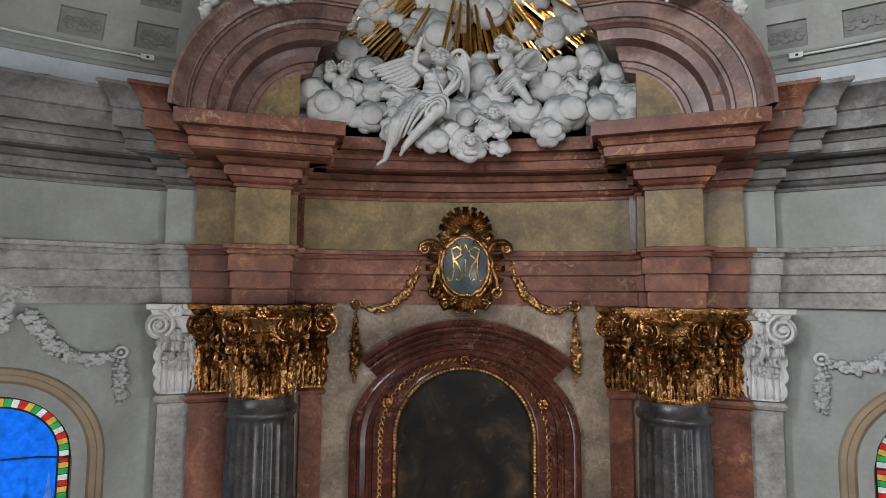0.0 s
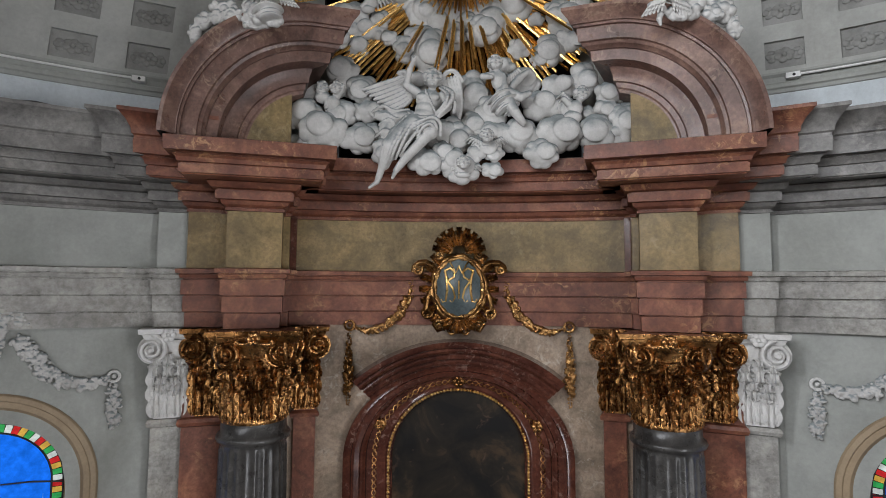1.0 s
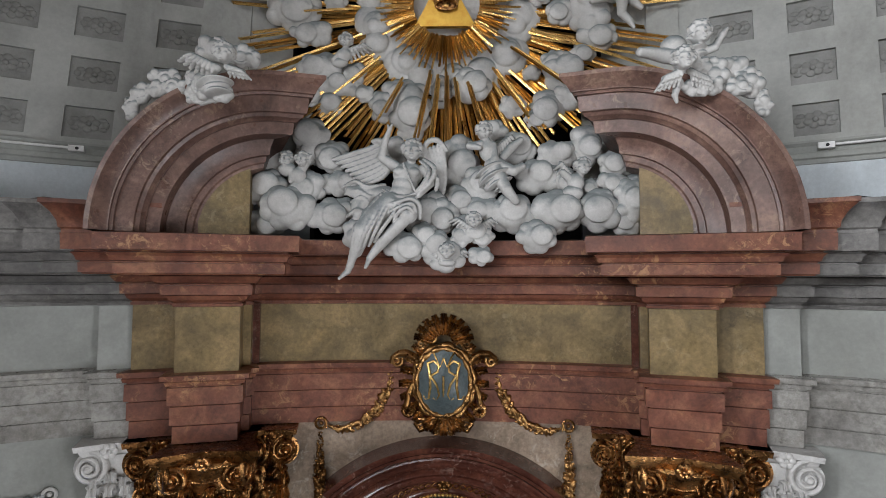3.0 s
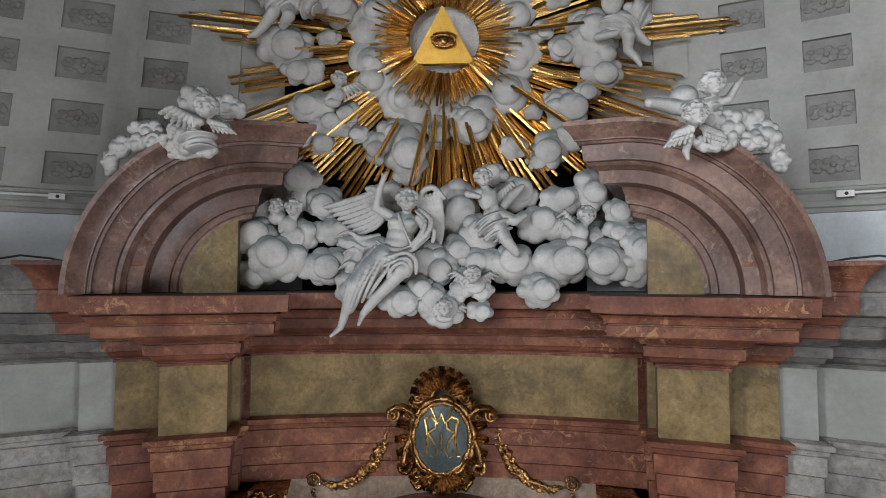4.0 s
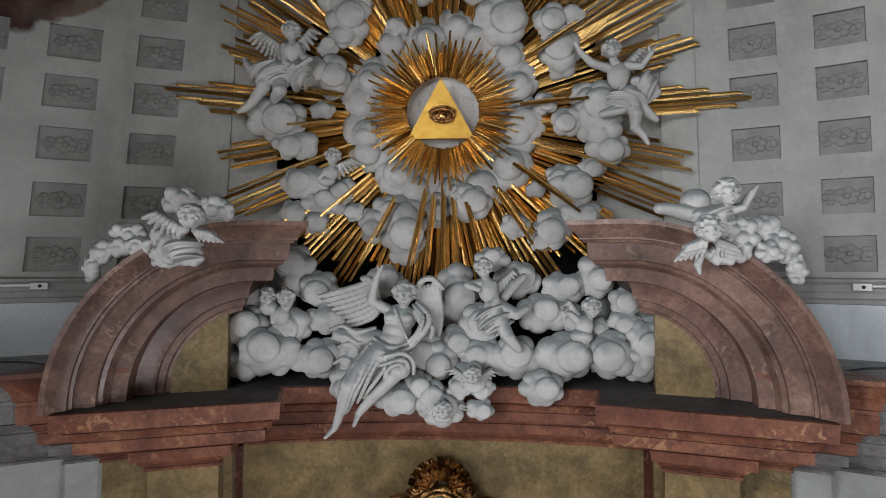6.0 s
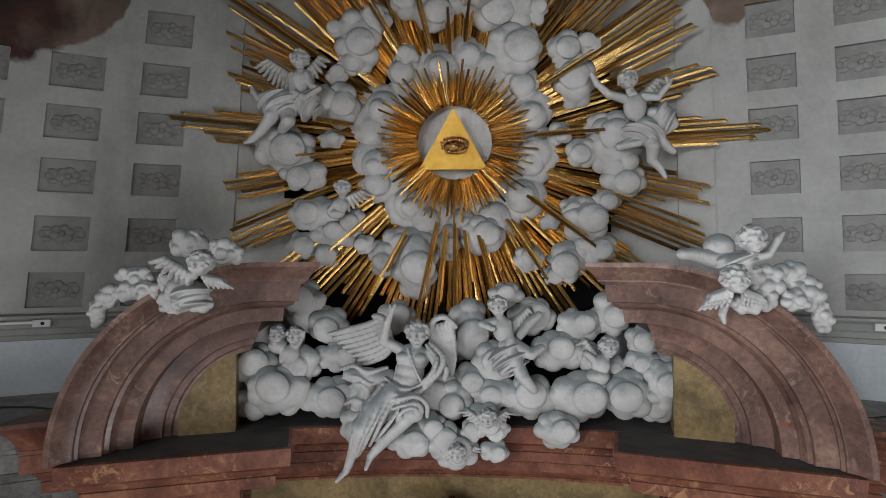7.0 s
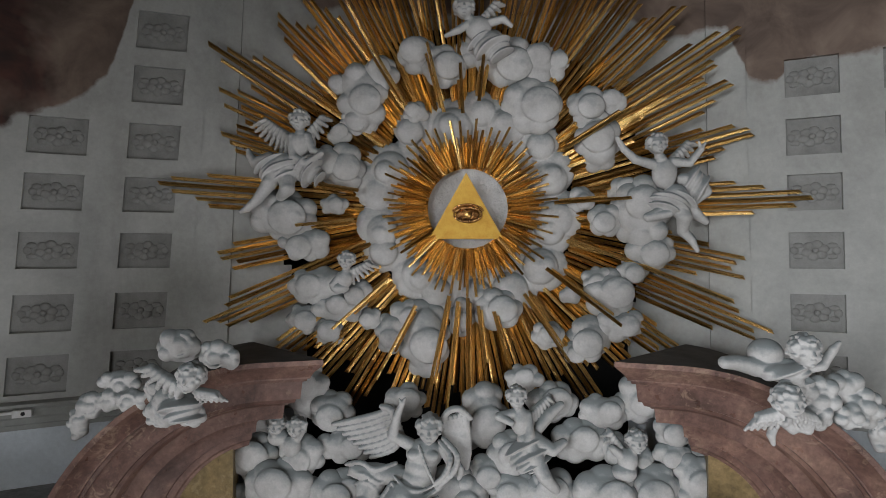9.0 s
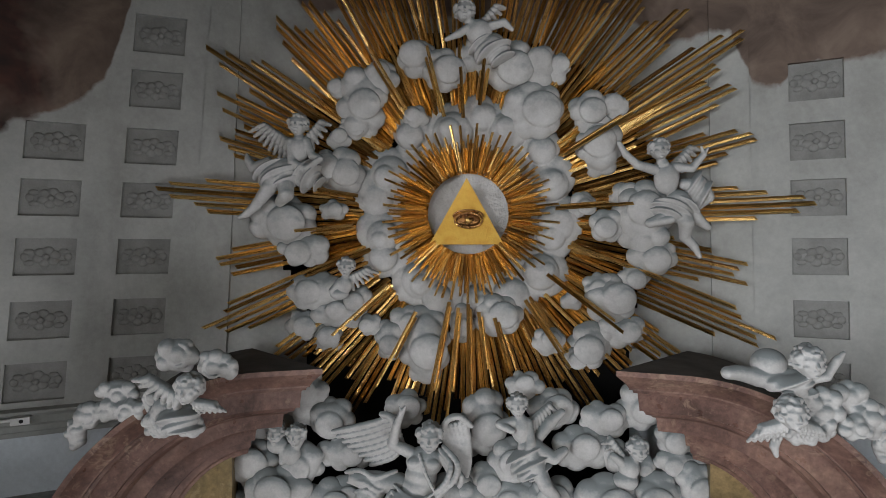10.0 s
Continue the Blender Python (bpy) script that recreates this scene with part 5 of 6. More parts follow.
                dist = np.sqrt((X - p[0] - t * v[0]) ** 2 + (Y - p[1] - t * v[1]) ** 2 + (Z - p[2] - t * v[2]) ** 2) - (ra + t * (rb - ra))
            sl = tuple(slice(i0[d], i1[d]) for d in range(3))
            old = field[sl]
            mix = np.maximum(k - np.abs(old - dist), 0) / k
            field[sl] = np.minimum(old, dist) - mix * mix * k * 0.25
        v, f = skin(field, lo, h)
        me = bpy.data.meshes.new(name)
        me.from_pydata(v.tolist(), [], f.tolist())
        me.shade_smooth()
        return me

    def finish(self, name, label, category, group, h, k, material=None):
        ob = part(name, self.mesh(name, h, k), material or STUCCO)
        return tagged(ob, label, category, group)




def dusty_stucco():
    """White stucco on which grey dust has settled wherever it faces up."""
    m = plaster("white_stucco_sculpture", (0.60, 0.59, 0.57), (0.44, 0.43, 0.41), 0.65, 3.2, 0.10)
    nt = m.node_tree
    b = nt.nodes["Principled BSDF"]
    clean = b.inputs["Base Color"].links[0].from_socket
    sep = nt.nodes.new("ShaderNodeSeparateXYZ")
    nt.links.new(nt.nodes.new("ShaderNodeNewGeometry").outputs["Normal"], sep.inputs[0])
    wob = nt.nodes.new("ShaderNodeMath")
    wob.operation = "MULTIPLY_ADD"
    nt.links.new(noise_node(nt, 9, 5, 0.65), wob.inputs[0])
    wob.inputs[1].default_value = 0.9
    nt.links.new(sep.outputs[2], wob.inputs[2])
    dust = ramp(nt, wob.outputs[0], [(0.45, (0, 0, 0)), (1.0, (0.9, 0.9, 0.9))])
    nt.links.new(blend(nt, dust, clean, (0.20, 0.23, 0.235)), b.inputs["Base Color"])
    return m


STUCCO = dusty_stucco()


def cloud(parent, x, y, z, w, h, seed):
    """One billowing stucco cloud: a broad core, a scalloped rim, and bosses stepped one over the other like a curl."""
    rnd = random.Random(seed)
    f = Sculpture()
    f.rnd = rnd
    w, h = w * 1.12, h * 1.12
    m = min(w, h)
    deep = min(0.17, 0.28 * m)
    f.ball(x, y, z, w * 0.42, deep * 0.9, h * 0.42)
    n = max(5, min(9, int(4 + 3.2 * (w + h))))
    start = rnd.uniform(0, 6)
    for i in range(n):
        # the scalloped rim lies a little behind the core
        a = start + 2 * math.pi * (i + rnd.uniform(-0.25, 0.25)) / n
        r = m * rnd.uniform(0.20, 0.30)
        f.ball(x + (w * 0.54 - r) * math.cos(a), y + rnd.uniform(-0.15, 0.5) * deep, z + (h * 0.54 - r) * math.sin(a), r * rnd.uniform(1.0, 1.15), min(r, deep) * 0.8, r)
    a = rnd.uniform(0, 6.28)
    cx, cz, r = x + w * 0.12 * math.cos(a), z + h * 0.12 * math.sin(a), m * rnd.uniform(0.33, 0.39)
    cy = y - deep * 0.80
    for step in range(3):
        # a curl: ever smaller bosses climbing forwards in one direction
        f.ball(cx, cy, cz, r, r * 0.27, r * 0.93)
        cx, cz, cy = cx + r * 0.22 * math.cos(a), cz + r * 0.22 * math.sin(a), cy - r * 0.10
        r, a = r * 0.68, a + 0.9
    return part("cloud", f.mesh("cloud", 0.016, 0.007), STUCCO, parent)


# ---- stucco: clouds and figures ----
# clouds of the glory
cloud(glory, -1.30, 8.66, 7.45, 0.52, 0.77, 10)
cloud(glory, -1.08, 8.66, 7.74, 0.41, 0.39, 11)
cloud(glory, -1.59, 8.66, 7.61, 0.25, 0.25, 12)
cloud(glory, -1.37, 8.66, 7.14, 0.38, 0.28, 13)
cloud(glory, -0.60, 8.66, 7.97, 0.43, 0.42, 14)
cloud(glory, -0.27, 8.66, 7.83, 0.46, 0.46, 15)
cloud(glory, -0.63, 8.66, 7.26, 0.29, 0.25, 16)
cloud(glory, 0.90, 8.66, 7.86, 0.43, 0.46, 17)
cloud(glory, 0.56, 8.69, 7.88, 0.56, 0.56, 18)
cloud(glory, 0.83, 8.66, 7.33, 0.62, 0.64, 19)
cloud(glory, 0.24, 8.71, 8.05, 0.63, 0.49, 20)
cloud(glory, 1.11, 8.66, 7.84, 0.28, 0.35, 21)
cloud(glory, 1.52, 8.66, 7.34, 0.43, 0.39, 22)
cloud(glory, 1.81, 8.66, 7.37, 0.29, 0.28, 23)
cloud(glory, 1.64, 8.66, 6.85, 0.49, 0.60, 24)
cloud(glory, 1.57, 8.71, 7.12, 0.42, 0.35, 25)
cloud(glory, 1.42, 8.66, 6.16, 0.29, 0.28, 26)
cloud(glory, 1.72, 8.66, 5.90, 0.38, 0.36, 27)
cloud(glory, 2.14, 8.61, 6.00, 0.60, 0.76, 28)
cloud(glory, 2.26, 8.63, 5.54, 0.51, 0.43, 29)
cloud(glory, 2.05, 8.66, 5.28, 0.34, 0.31, 30)
cloud(glory, 1.97, 8.69, 6.25, 0.35, 0.35, 31)
cloud(glory, 1.76, 8.66, 5.00, 0.53, 0.53, 32)
cloud(glory, 1.89, 8.66, 4.62, 0.52, 0.38, 33)
cloud(glory, 1.52, 8.66, 4.44, 0.46, 0.49, 34)
cloud(glory, 1.00, 8.66, 4.48, 0.35, 0.32, 35)
cloud(glory, 1.36, 8.66, 4.30, 0.32, 0.31, 36)
cloud(glory, 1.29, 8.66, 4.98, 0.24, 0.22, 37)
cloud(glory, 1.63, 8.66, 5.17, 0.35, 0.28, 38)
cloud(glory, -0.52, 8.66, 4.43, 0.55, 0.84, 60)
cloud(glory, -0.95, 8.66, 4.50, 0.32, 0.46, 61)
cloud(glory, -1.20, 8.66, 4.68, 0.27, 0.25, 62)
cloud(glory, 0.38, 8.66, 4.80, 0.52, 0.46, 63)
cloud(glory, -0.06, 8.66, 4.70, 0.31, 0.42, 64)
cloud(glory, -0.74, 8.70, 4.71, 0.42, 0.35, 65)
cloud(glory, -2.28, 8.61, 5.97, 0.72, 0.55, 66)
cloud(glory, -2.02, 8.62, 5.61, 0.56, 0.38, 67)
cloud(glory, -1.54, 8.66, 6.57, 0.45, 0.53, 68)
cloud(glory, -1.79, 8.66, 6.61, 0.49, 0.42, 69)
cloud(glory, -1.66, 8.66, 6.10, 0.31, 0.24, 70)
cloud(glory, -1.59, 8.66, 6.99, 0.28, 0.25, 71)
cloud(glory, -1.87, 8.66, 5.09, 0.60, 0.43, 72)
cloud(glory, -1.59, 8.66, 4.81, 0.59, 0.35, 73)
cloud(glory, -2.05, 8.66, 4.66, 0.38, 0.34, 74)
cloud(glory, -1.73, 8.66, 4.50, 0.35, 0.35, 75)
cloud(glory, -1.36, 8.66, 5.00, 0.32, 0.31, 76)
# the wreath of cloud close round the triangle
f = Sculpture()
rnd = random.Random(21)
for i in range(40):
    a = 2 * math.pi * i / 40
    f.ball(GX + 0.95 * math.cos(a), 8.86, GZ + 0.95 * math.sin(a), 0.32, 0.12, 0.32)
for i in range(17):
    a = 2 * math.pi * (i + rnd.uniform(-0.25, 0.25)) / 17
    r = rnd.uniform(0.24, 0.36)
    rr = rnd.uniform(1.36, 1.54) - r
    f.ball(GX + rr * math.cos(a), 8.80 + rnd.uniform(-0.03, 0.03), GZ + rr * math.sin(a), r, 0.11, r)
    b = a + rnd.uniform(-0.08, 0.08)
    f.ball(GX + (rr - 0.05) * math.cos(b), 8.73 + rnd.uniform(-0.02, 0.02), GZ + (rr - 0.05) * math.sin(b), r * 0.72, 0.10, r * 0.72)
    if i % 2:
        f.ball(GX + (rr - 0.02) * math.cos(b + 0.03), 8.67, GZ + (rr - 0.02) * math.sin(b + 0.03), r * 0.42, 0.07, r * 0.42)
for i in range(12):
    a = 2 * math.pi * (i + rnd.uniform(-0.3, 0.3)) / 12
    f.ball(GX + 0.9 * math.cos(a), 8.81, GZ + 0.9 * math.sin(a), 0.22, 0.06, 0.22)
part("cloud_wreath", f.mesh("cloud_wreath", 0.016, 0.006), STUCCO, glory, "ring of pale stucco cloud behind the short rays")

# cloud bank standing on the cornice between the pediment halves
bank = thing("cloud_bank", "white stucco clouds heaped on the cornice", "cloud relief")
cloud(bank, -2.48, 8.10, 3.16, 0.53, 0.50, 200)
cloud(bank, -2.11, 7.98, 2.87, 0.64, 0.55, 201)
cloud(bank, -2.44, 8.10, 2.69, 0.47, 0.37, 202)
cloud(bank, -1.88, 8.10, 3.17, 0.44, 0.41, 203)
cloud(bank, -2.39, 8.18, 3.56, 0.47, 0.35, 204)
cloud(bank, -1.54, 8.05, 2.77, 0.62, 0.43, 205)
cloud(bank, -1.40, 8.22, 3.25, 0.60, 0.35, 206)
cloud(bank, -1.89, 8.30, 3.93, 0.45, 0.48, 207)
cloud(bank, -1.57, 8.25, 3.64, 0.45, 0.41, 208)
cloud(bank, -1.37, 8.10, 2.82, 0.37, 0.37, 209)
cloud(bank, -0.14, 8.10, 2.83, 0.47, 0.50, 210)
cloud(bank, -0.33, 8.13, 2.76, 0.50, 0.38, 211)
cloud(bank, -0.72, 8.35, 3.73, 0.42, 0.39, 212)
cloud(bank, -1.89, 8.32, 3.70, 0.39, 0.32, 213)
cloud(bank, -0.03, 8.05, 2.77, 0.46, 0.43, 240)
cloud(bank, 0.22, 8.10, 3.02, 0.34, 0.34, 241)
cloud(bank, 0.53, 8.04, 2.84, 0.52, 0.34, 242)
cloud(bank, 0.49, 8.12, 3.18, 0.44, 0.50, 243)
cloud(bank, 0.94, 8.07, 2.80, 0.59, 0.47, 244)
cloud(bank, 1.54, 8.00, 2.82, 0.61, 0.52, 245)
cloud(bank, 2.12, 8.04, 2.84, 0.49, 0.52, 246)
cloud(bank, 2.51, 8.00, 2.97, 0.37, 0.55, 247)
cloud(bank, 2.48, 8.08, 2.69, 0.40, 0.34, 248)
cloud(bank, 2.36, 8.10, 3.50, 0.44, 0.34, 249)
cloud(bank, 2.30, 8.10, 3.24, 0.37, 0.28, 250)
cloud(bank, 1.58, 8.25, 3.65, 0.48, 0.38, 251)
cloud(bank, 1.31, 8.22, 3.33, 0.60, 0.44, 252)
cloud(bank, 0.21, 8.35, 3.59, 0.48, 0.65, 253)
cloud(bank, 1.98, 8.32, 3.79, 0.42, 0.51, 254)
cloud(bank, 0.08, 8.40, 3.35, 0.39, 0.36, 255)
cloud(bank, 0.68, 8.35, 4.02, 0.39, 0.29, 256)
cloud(bank, 1.00, 8.30, 3.75, 0.51, 0.42, 257)
cloud(bank, 2.59, 8.13, 3.21, 0.31, 0.25, 258)
cloud(bank, 1.99, 8.12, 3.18, 0.25, 0.22, 259)
cloud(bank, 1.69, 8.18, 3.27, 0.35, 0.32, 260)
hanging = thing("cloud_spray", "white stucco clouds hanging over the cornice edge", "cloud relief")
cloud(hanging, -0.49, 7.86, 2.35, 0.51, 0.39, 300)
cloud(hanging, -0.25, 7.86, 2.50, 0.30, 0.30, 301)
cloud(hanging, -1.15, 7.86, 2.50, 0.33, 0.36, 302)
cloud(hanging, -0.10, 7.86, 2.33, 0.36, 0.42, 303)
cloud(hanging, 1.23, 7.86, 2.47, 0.45, 0.39, 310)
cloud(hanging, 0.50, 7.86, 2.22, 0.30, 0.24, 311)
cloud(hanging, 0.05, 7.86, 2.22, 0.45, 0.39, 312)
cloud(hanging, 0.39, 7.86, 2.58, 0.42, 0.36, 313)
cloud(hanging, 0.25, 7.86, 2.46, 0.27, 0.24, 314)
cloud(hanging, 0.53, 7.86, 2.46, 0.27, 0.24, 315)

f = Sculpture()
f.head(-0.405, 7.800, 3.595, 0.132, 10)
f.limb((-0.408, 7.830, 3.507), (-0.438, 7.860, 3.400), 0.052, 0.075)
f.ball(-0.466, 7.870, 3.301, 0.200, 0.130, 0.170)
f.ball(-0.503, 7.870, 3.146, 0.175, 0.135, 0.170)
f.ball(-0.528, 7.860, 3.040, 0.180, 0.140, 0.150)
f.ball(-0.597, 7.840, 2.896, 0.240, 0.170, 0.150)
f.ball(-0.911, 7.740, 2.711, 0.160, 0.130, 0.150)
f.ball(-0.575, 7.770, 3.324, 0.075, 0.050, 0.060)
f.ball(-0.377, 7.770, 3.312, 0.075, 0.050, 0.060)
f.limb((-0.629, 7.860, 3.408), (-0.807, 7.800, 3.516), 0.070, 0.058)
f.limb((-0.807, 7.800, 3.516), (-0.756, 7.760, 3.733), 0.058, 0.044)
f.limb((-0.756, 7.760, 3.733), (-0.692, 7.740, 3.885), 0.044, 0.028)
f.limb((-0.692, 7.740, 3.885), (-0.662, 7.730, 3.943), 0.026, 0.012)
f.limb((-0.706, 7.740, 3.877), (-0.725, 7.730, 3.937), 0.020, 0.010)
f.limb((-0.245, 7.860, 3.374), (-0.141, 7.800, 3.192), 0.075, 0.062)
f.limb((-0.141, 7.800, 3.192), (-0.305, 7.720, 3.008), 0.062, 0.042)
f.limb((-0.681, 7.780, 2.877), (-1.024, 7.660, 2.529), 0.170, 0.135)
f.limb((-1.024, 7.660, 2.529), (-1.114, 7.700, 2.264), 0.135, 0.085)
f.limb((-1.126, 7.680, 2.281), (-1.196, 7.740, 2.086), 0.062, 0.048)
f.limb((-1.196, 7.740, 2.086), (-1.227, 7.740, 2.008), 0.048, 0.040)
f.limb((-1.227, 7.740, 2.008), (-1.324, 7.680, 1.915), 0.038, 0.022)
f.limb((-0.548, 7.780, 2.864), (-0.428, 7.620, 2.726), 0.150, 0.110)
f.limb((-0.428, 7.620, 2.726), (-0.770, 7.700, 2.395), 0.088, 0.075)
f.limb((-0.770, 7.700, 2.395), (-0.939, 7.740, 2.187), 0.075, 0.046)
f.limb((-0.939, 7.740, 2.187), (-0.986, 7.680, 2.057), 0.040, 0.022)
f.fold([(-0.744, 7.715, 3.014), (-0.855, 7.615, 2.781), (-0.971, 7.535, 2.502), (-1.069, 7.615, 2.257)], 0.026)
f.fold([(-0.638, 7.675, 2.967), (-0.739, 7.585, 2.747), (-0.844, 7.565, 2.522), (-0.943, 7.655, 2.334)], 0.026)
f.fold([(-0.541, 7.635, 2.882), (-0.645, 7.565, 2.700), (-0.776, 7.585, 2.519), (-0.883, 7.675, 2.387)], 0.024)
f.fold([(-0.813, 7.775, 3.021), (-0.987, 7.665, 2.773), (-1.111, 7.565, 2.495), (-1.156, 7.635, 2.270)], 0.026)
f.fold([(-0.694, 7.695, 2.977), (-0.798, 7.585, 2.760), (-0.907, 7.535, 2.515), (-1.014, 7.625, 2.294)], 0.020)
f.fold([(-0.737, 7.675, 2.863), (-0.547, 7.585, 2.893), (-0.389, 7.545, 2.924), (-0.282, 7.545, 2.839), (-0.278, 7.615, 2.682)], 0.028)
f.fold([(-0.667, 7.615, 2.769), (-0.515, 7.545, 2.830), (-0.378, 7.505, 2.854), (-0.326, 7.555, 2.754)], 0.026)
f.fold([(-0.627, 7.615, 2.642), (-0.539, 7.535, 2.763), (-0.428, 7.495, 2.810), (-0.356, 7.535, 2.739)], 0.024)
f.fold([(-0.794, 7.755, 3.023), (-0.661, 7.655, 2.930), (-0.504, 7.645, 2.902), (-0.317, 7.715, 2.977)], 0.028)
f.fold([(-0.811, 7.735, 2.960), (-0.656, 7.625, 2.862), (-0.498, 7.605, 2.850), (-0.313, 7.675, 2.917)], 0.026)
f.fold([(-0.782, 7.775, 3.087), (-0.642, 7.695, 2.998), (-0.483, 7.685, 2.979), (-0.320, 7.735, 3.040)], 0.020)
f.fold([(-0.515, 7.755, 3.430), (-0.445, 7.705, 3.250), (-0.357, 7.715, 3.055)], 0.018)
f.fold([(-0.257, 7.815, 3.489), (-0.108, 7.705, 3.354), (-0.141, 7.685, 3.187), (-0.297, 7.695, 3.026)], 0.032)
f.fold([(-0.300, 7.795, 3.463), (-0.179, 7.705, 3.328), (-0.236, 7.675, 3.157), (-0.335, 7.705, 3.050)], 0.028)
f.fold([(-0.208, 7.795, 3.390), (-0.070, 7.725, 3.211), (-0.087, 7.775, 3.076)], 0.030)
f.ball(-1.044, 7.920, 3.073, 0.270, 0.090, 0.100)
f.ball(-1.079, 7.900, 2.847, 0.150, 0.090, 0.200)
f.limb((-1.248, 7.920, 3.099), (-1.003, 7.920, 3.046), 0.060, 0.090)
f.limb((-1.003, 7.920, 3.046), (-0.758, 7.920, 3.034), 0.090, 0.120)
f.limb((-0.998, 7.900, 2.955), (-1.099, 7.870, 2.797), 0.100, 0.085)
f.limb((-1.099, 7.870, 2.797), (-1.134, 7.850, 2.707), 0.085, 0.065)
f.fold([(-1.341, 7.940, 3.143), (-1.165, 7.850, 3.204), (-1.002, 7.850, 3.133), (-0.781, 7.920, 3.174)], 0.028)
f.fold([(-1.313, 7.920, 3.045), (-1.126, 7.840, 3.080), (-0.957, 7.830, 2.994), (-0.792, 7.880, 3.064)], 0.026)
f.fold([(-1.233, 7.920, 2.938), (-1.064, 7.830, 2.993), (-0.981, 7.820, 2.884), (-1.091, 7.840, 2.722)], 0.026)
f.fold([(-1.279, 7.900, 2.739), (-1.134, 7.810, 2.818), (-1.016, 7.800, 2.754), (-1.054, 7.820, 2.619)], 0.028)
f.fold([(-1.160, 7.900, 2.847), (-1.023, 7.830, 2.882), (-0.918, 7.840, 2.829)], 0.022)
f.fold([(-0.799, 8.010, 3.742), (-1.108, 8.010, 3.654), (-1.516, 8.060, 3.548)], 0.036)
f.fold([(-0.788, 8.010, 3.695), (-1.069, 8.010, 3.602), (-1.454, 8.060, 3.496)], 0.036)
f.fold([(-0.776, 8.010, 3.648), (-1.030, 8.010, 3.549), (-1.391, 8.060, 3.443)], 0.036)
f.fold([(-0.765, 8.010, 3.602), (-0.991, 8.010, 3.497), (-1.330, 8.060, 3.391)], 0.036)
f.fold([(-0.754, 8.010, 3.555), (-0.952, 8.010, 3.445), (-1.268, 8.060, 3.339)], 0.036)
f.fold([(-0.743, 8.010, 3.509), (-0.913, 8.010, 3.393), (-1.206, 8.060, 3.286)], 0.036)
f.fold([(-0.731, 8.010, 3.462), (-0.874, 8.010, 3.342), (-1.144, 8.060, 3.234)], 0.036)
f.fold([(-0.720, 8.010, 3.416), (-0.835, 8.010, 3.290), (-1.083, 8.060, 3.182)], 0.036)
f.fold([(-0.791, 7.960, 3.757), (-1.010, 8.000, 3.695)], 0.030)
f.fold([(-0.777, 7.960, 3.708), (-0.971, 8.000, 3.643)], 0.030)
f.fold([(-0.763, 7.960, 3.659), (-0.932, 8.000, 3.591)], 0.030)
f.fold([(-0.749, 7.960, 3.610), (-0.893, 8.000, 3.539)], 0.030)
f.fold([(-0.735, 7.960, 3.561), (-0.854, 8.000, 3.487)], 0.030)
f.fold([(-0.721, 7.960, 3.512), (-0.815, 8.000, 3.435)], 0.030)
f.fold([(-0.707, 7.960, 3.464), (-0.776, 8.000, 3.383)], 0.030)
f.fold([(-0.683, 7.950, 3.383), (-0.766, 7.920, 3.573), (-0.830, 7.920, 3.757), (-0.951, 7.980, 3.777)], 0.042)
f.fold([(-0.290, 7.990, 3.627), (-0.224, 7.990, 3.436), (-0.168, 8.040, 3.325)], 0.036)
f.fold([(-0.244, 7.990, 3.643), (-0.183, 7.990, 3.420), (-0.140, 8.040, 3.284)], 0.036)
f.fold([(-0.197, 7.990, 3.659), (-0.142, 7.990, 3.404), (-0.113, 8.040, 3.243)], 0.036)
f.fold([(-0.151, 7.990, 3.676), (-0.101, 7.990, 3.387), (-0.085, 8.040, 3.203)], 0.036)
f.fold([(-0.105, 7.990, 3.692), (-0.061, 7.990, 3.371), (-0.058, 8.040, 3.162)], 0.036)
f.fold([(-0.058, 7.990, 3.708), (-0.020, 7.990, 3.355), (-0.030, 8.040, 3.121)], 0.036)
f.fold([(-0.012, 7.990, 3.725), (0.021, 7.990, 3.339), (-0.003, 8.040, 3.080)], 0.036)
f.fold([(-0.276, 7.950, 3.654), (-0.229, 7.980, 3.532)], 0.028)
f.fold([(-0.227, 7.950, 3.667), (-0.183, 7.980, 3.532)], 0.028)
f.fold([(-0.178, 7.950, 3.681), (-0.136, 7.980, 3.532)], 0.028)
f.fold([(-0.129, 7.950, 3.694), (-0.090, 7.980, 3.532)], 0.028)
f.fold([(-0.080, 7.950, 3.708), (-0.044, 7.980, 3.532)], 0.028)
f.fold([(-0.031, 7.950, 3.721), (0.002, 7.980, 3.532)], 0.028)
f.fold([(-0.303, 7.950, 3.545), (-0.219, 7.920, 3.735), (-0.084, 7.920, 3.775), (0.043, 7.990, 3.654)], 0.036)
f.finish("angel_statue", "white stucco winged angel seated with one arm raised", "statue", "", 0.010, 0.012)

f = Sculpture()
f.head(0.546, 7.950, 3.905, 0.107, 9)
f.limb((0.560, 7.950, 3.814), (0.594, 7.950, 3.723), 0.049, 0.070)
f.ball(0.594, 7.950, 3.639, 0.112, 0.091, 0.154)
f.ball(0.691, 7.950, 3.444, 0.140, 0.098, 0.112)
f.limb((0.664, 7.950, 3.709), (0.688, 7.890, 3.522), 0.056, 0.052)
f.limb((0.688, 7.890, 3.522), (0.630, 7.850, 3.337), 0.052, 0.041)
f.limb((0.630, 7.850, 3.337), (0.609, 7.850, 3.248), 0.041, 0.028)
f.limb((0.510, 7.950, 3.723), (0.357, 7.930, 3.695), 0.056, 0.049)
f.limb((0.357, 7.930, 3.695), (0.480, 7.850, 3.653), 0.049, 0.038)
f.limb((0.746, 7.950, 3.430), (0.935, 7.890, 3.350), 0.098, 0.069)
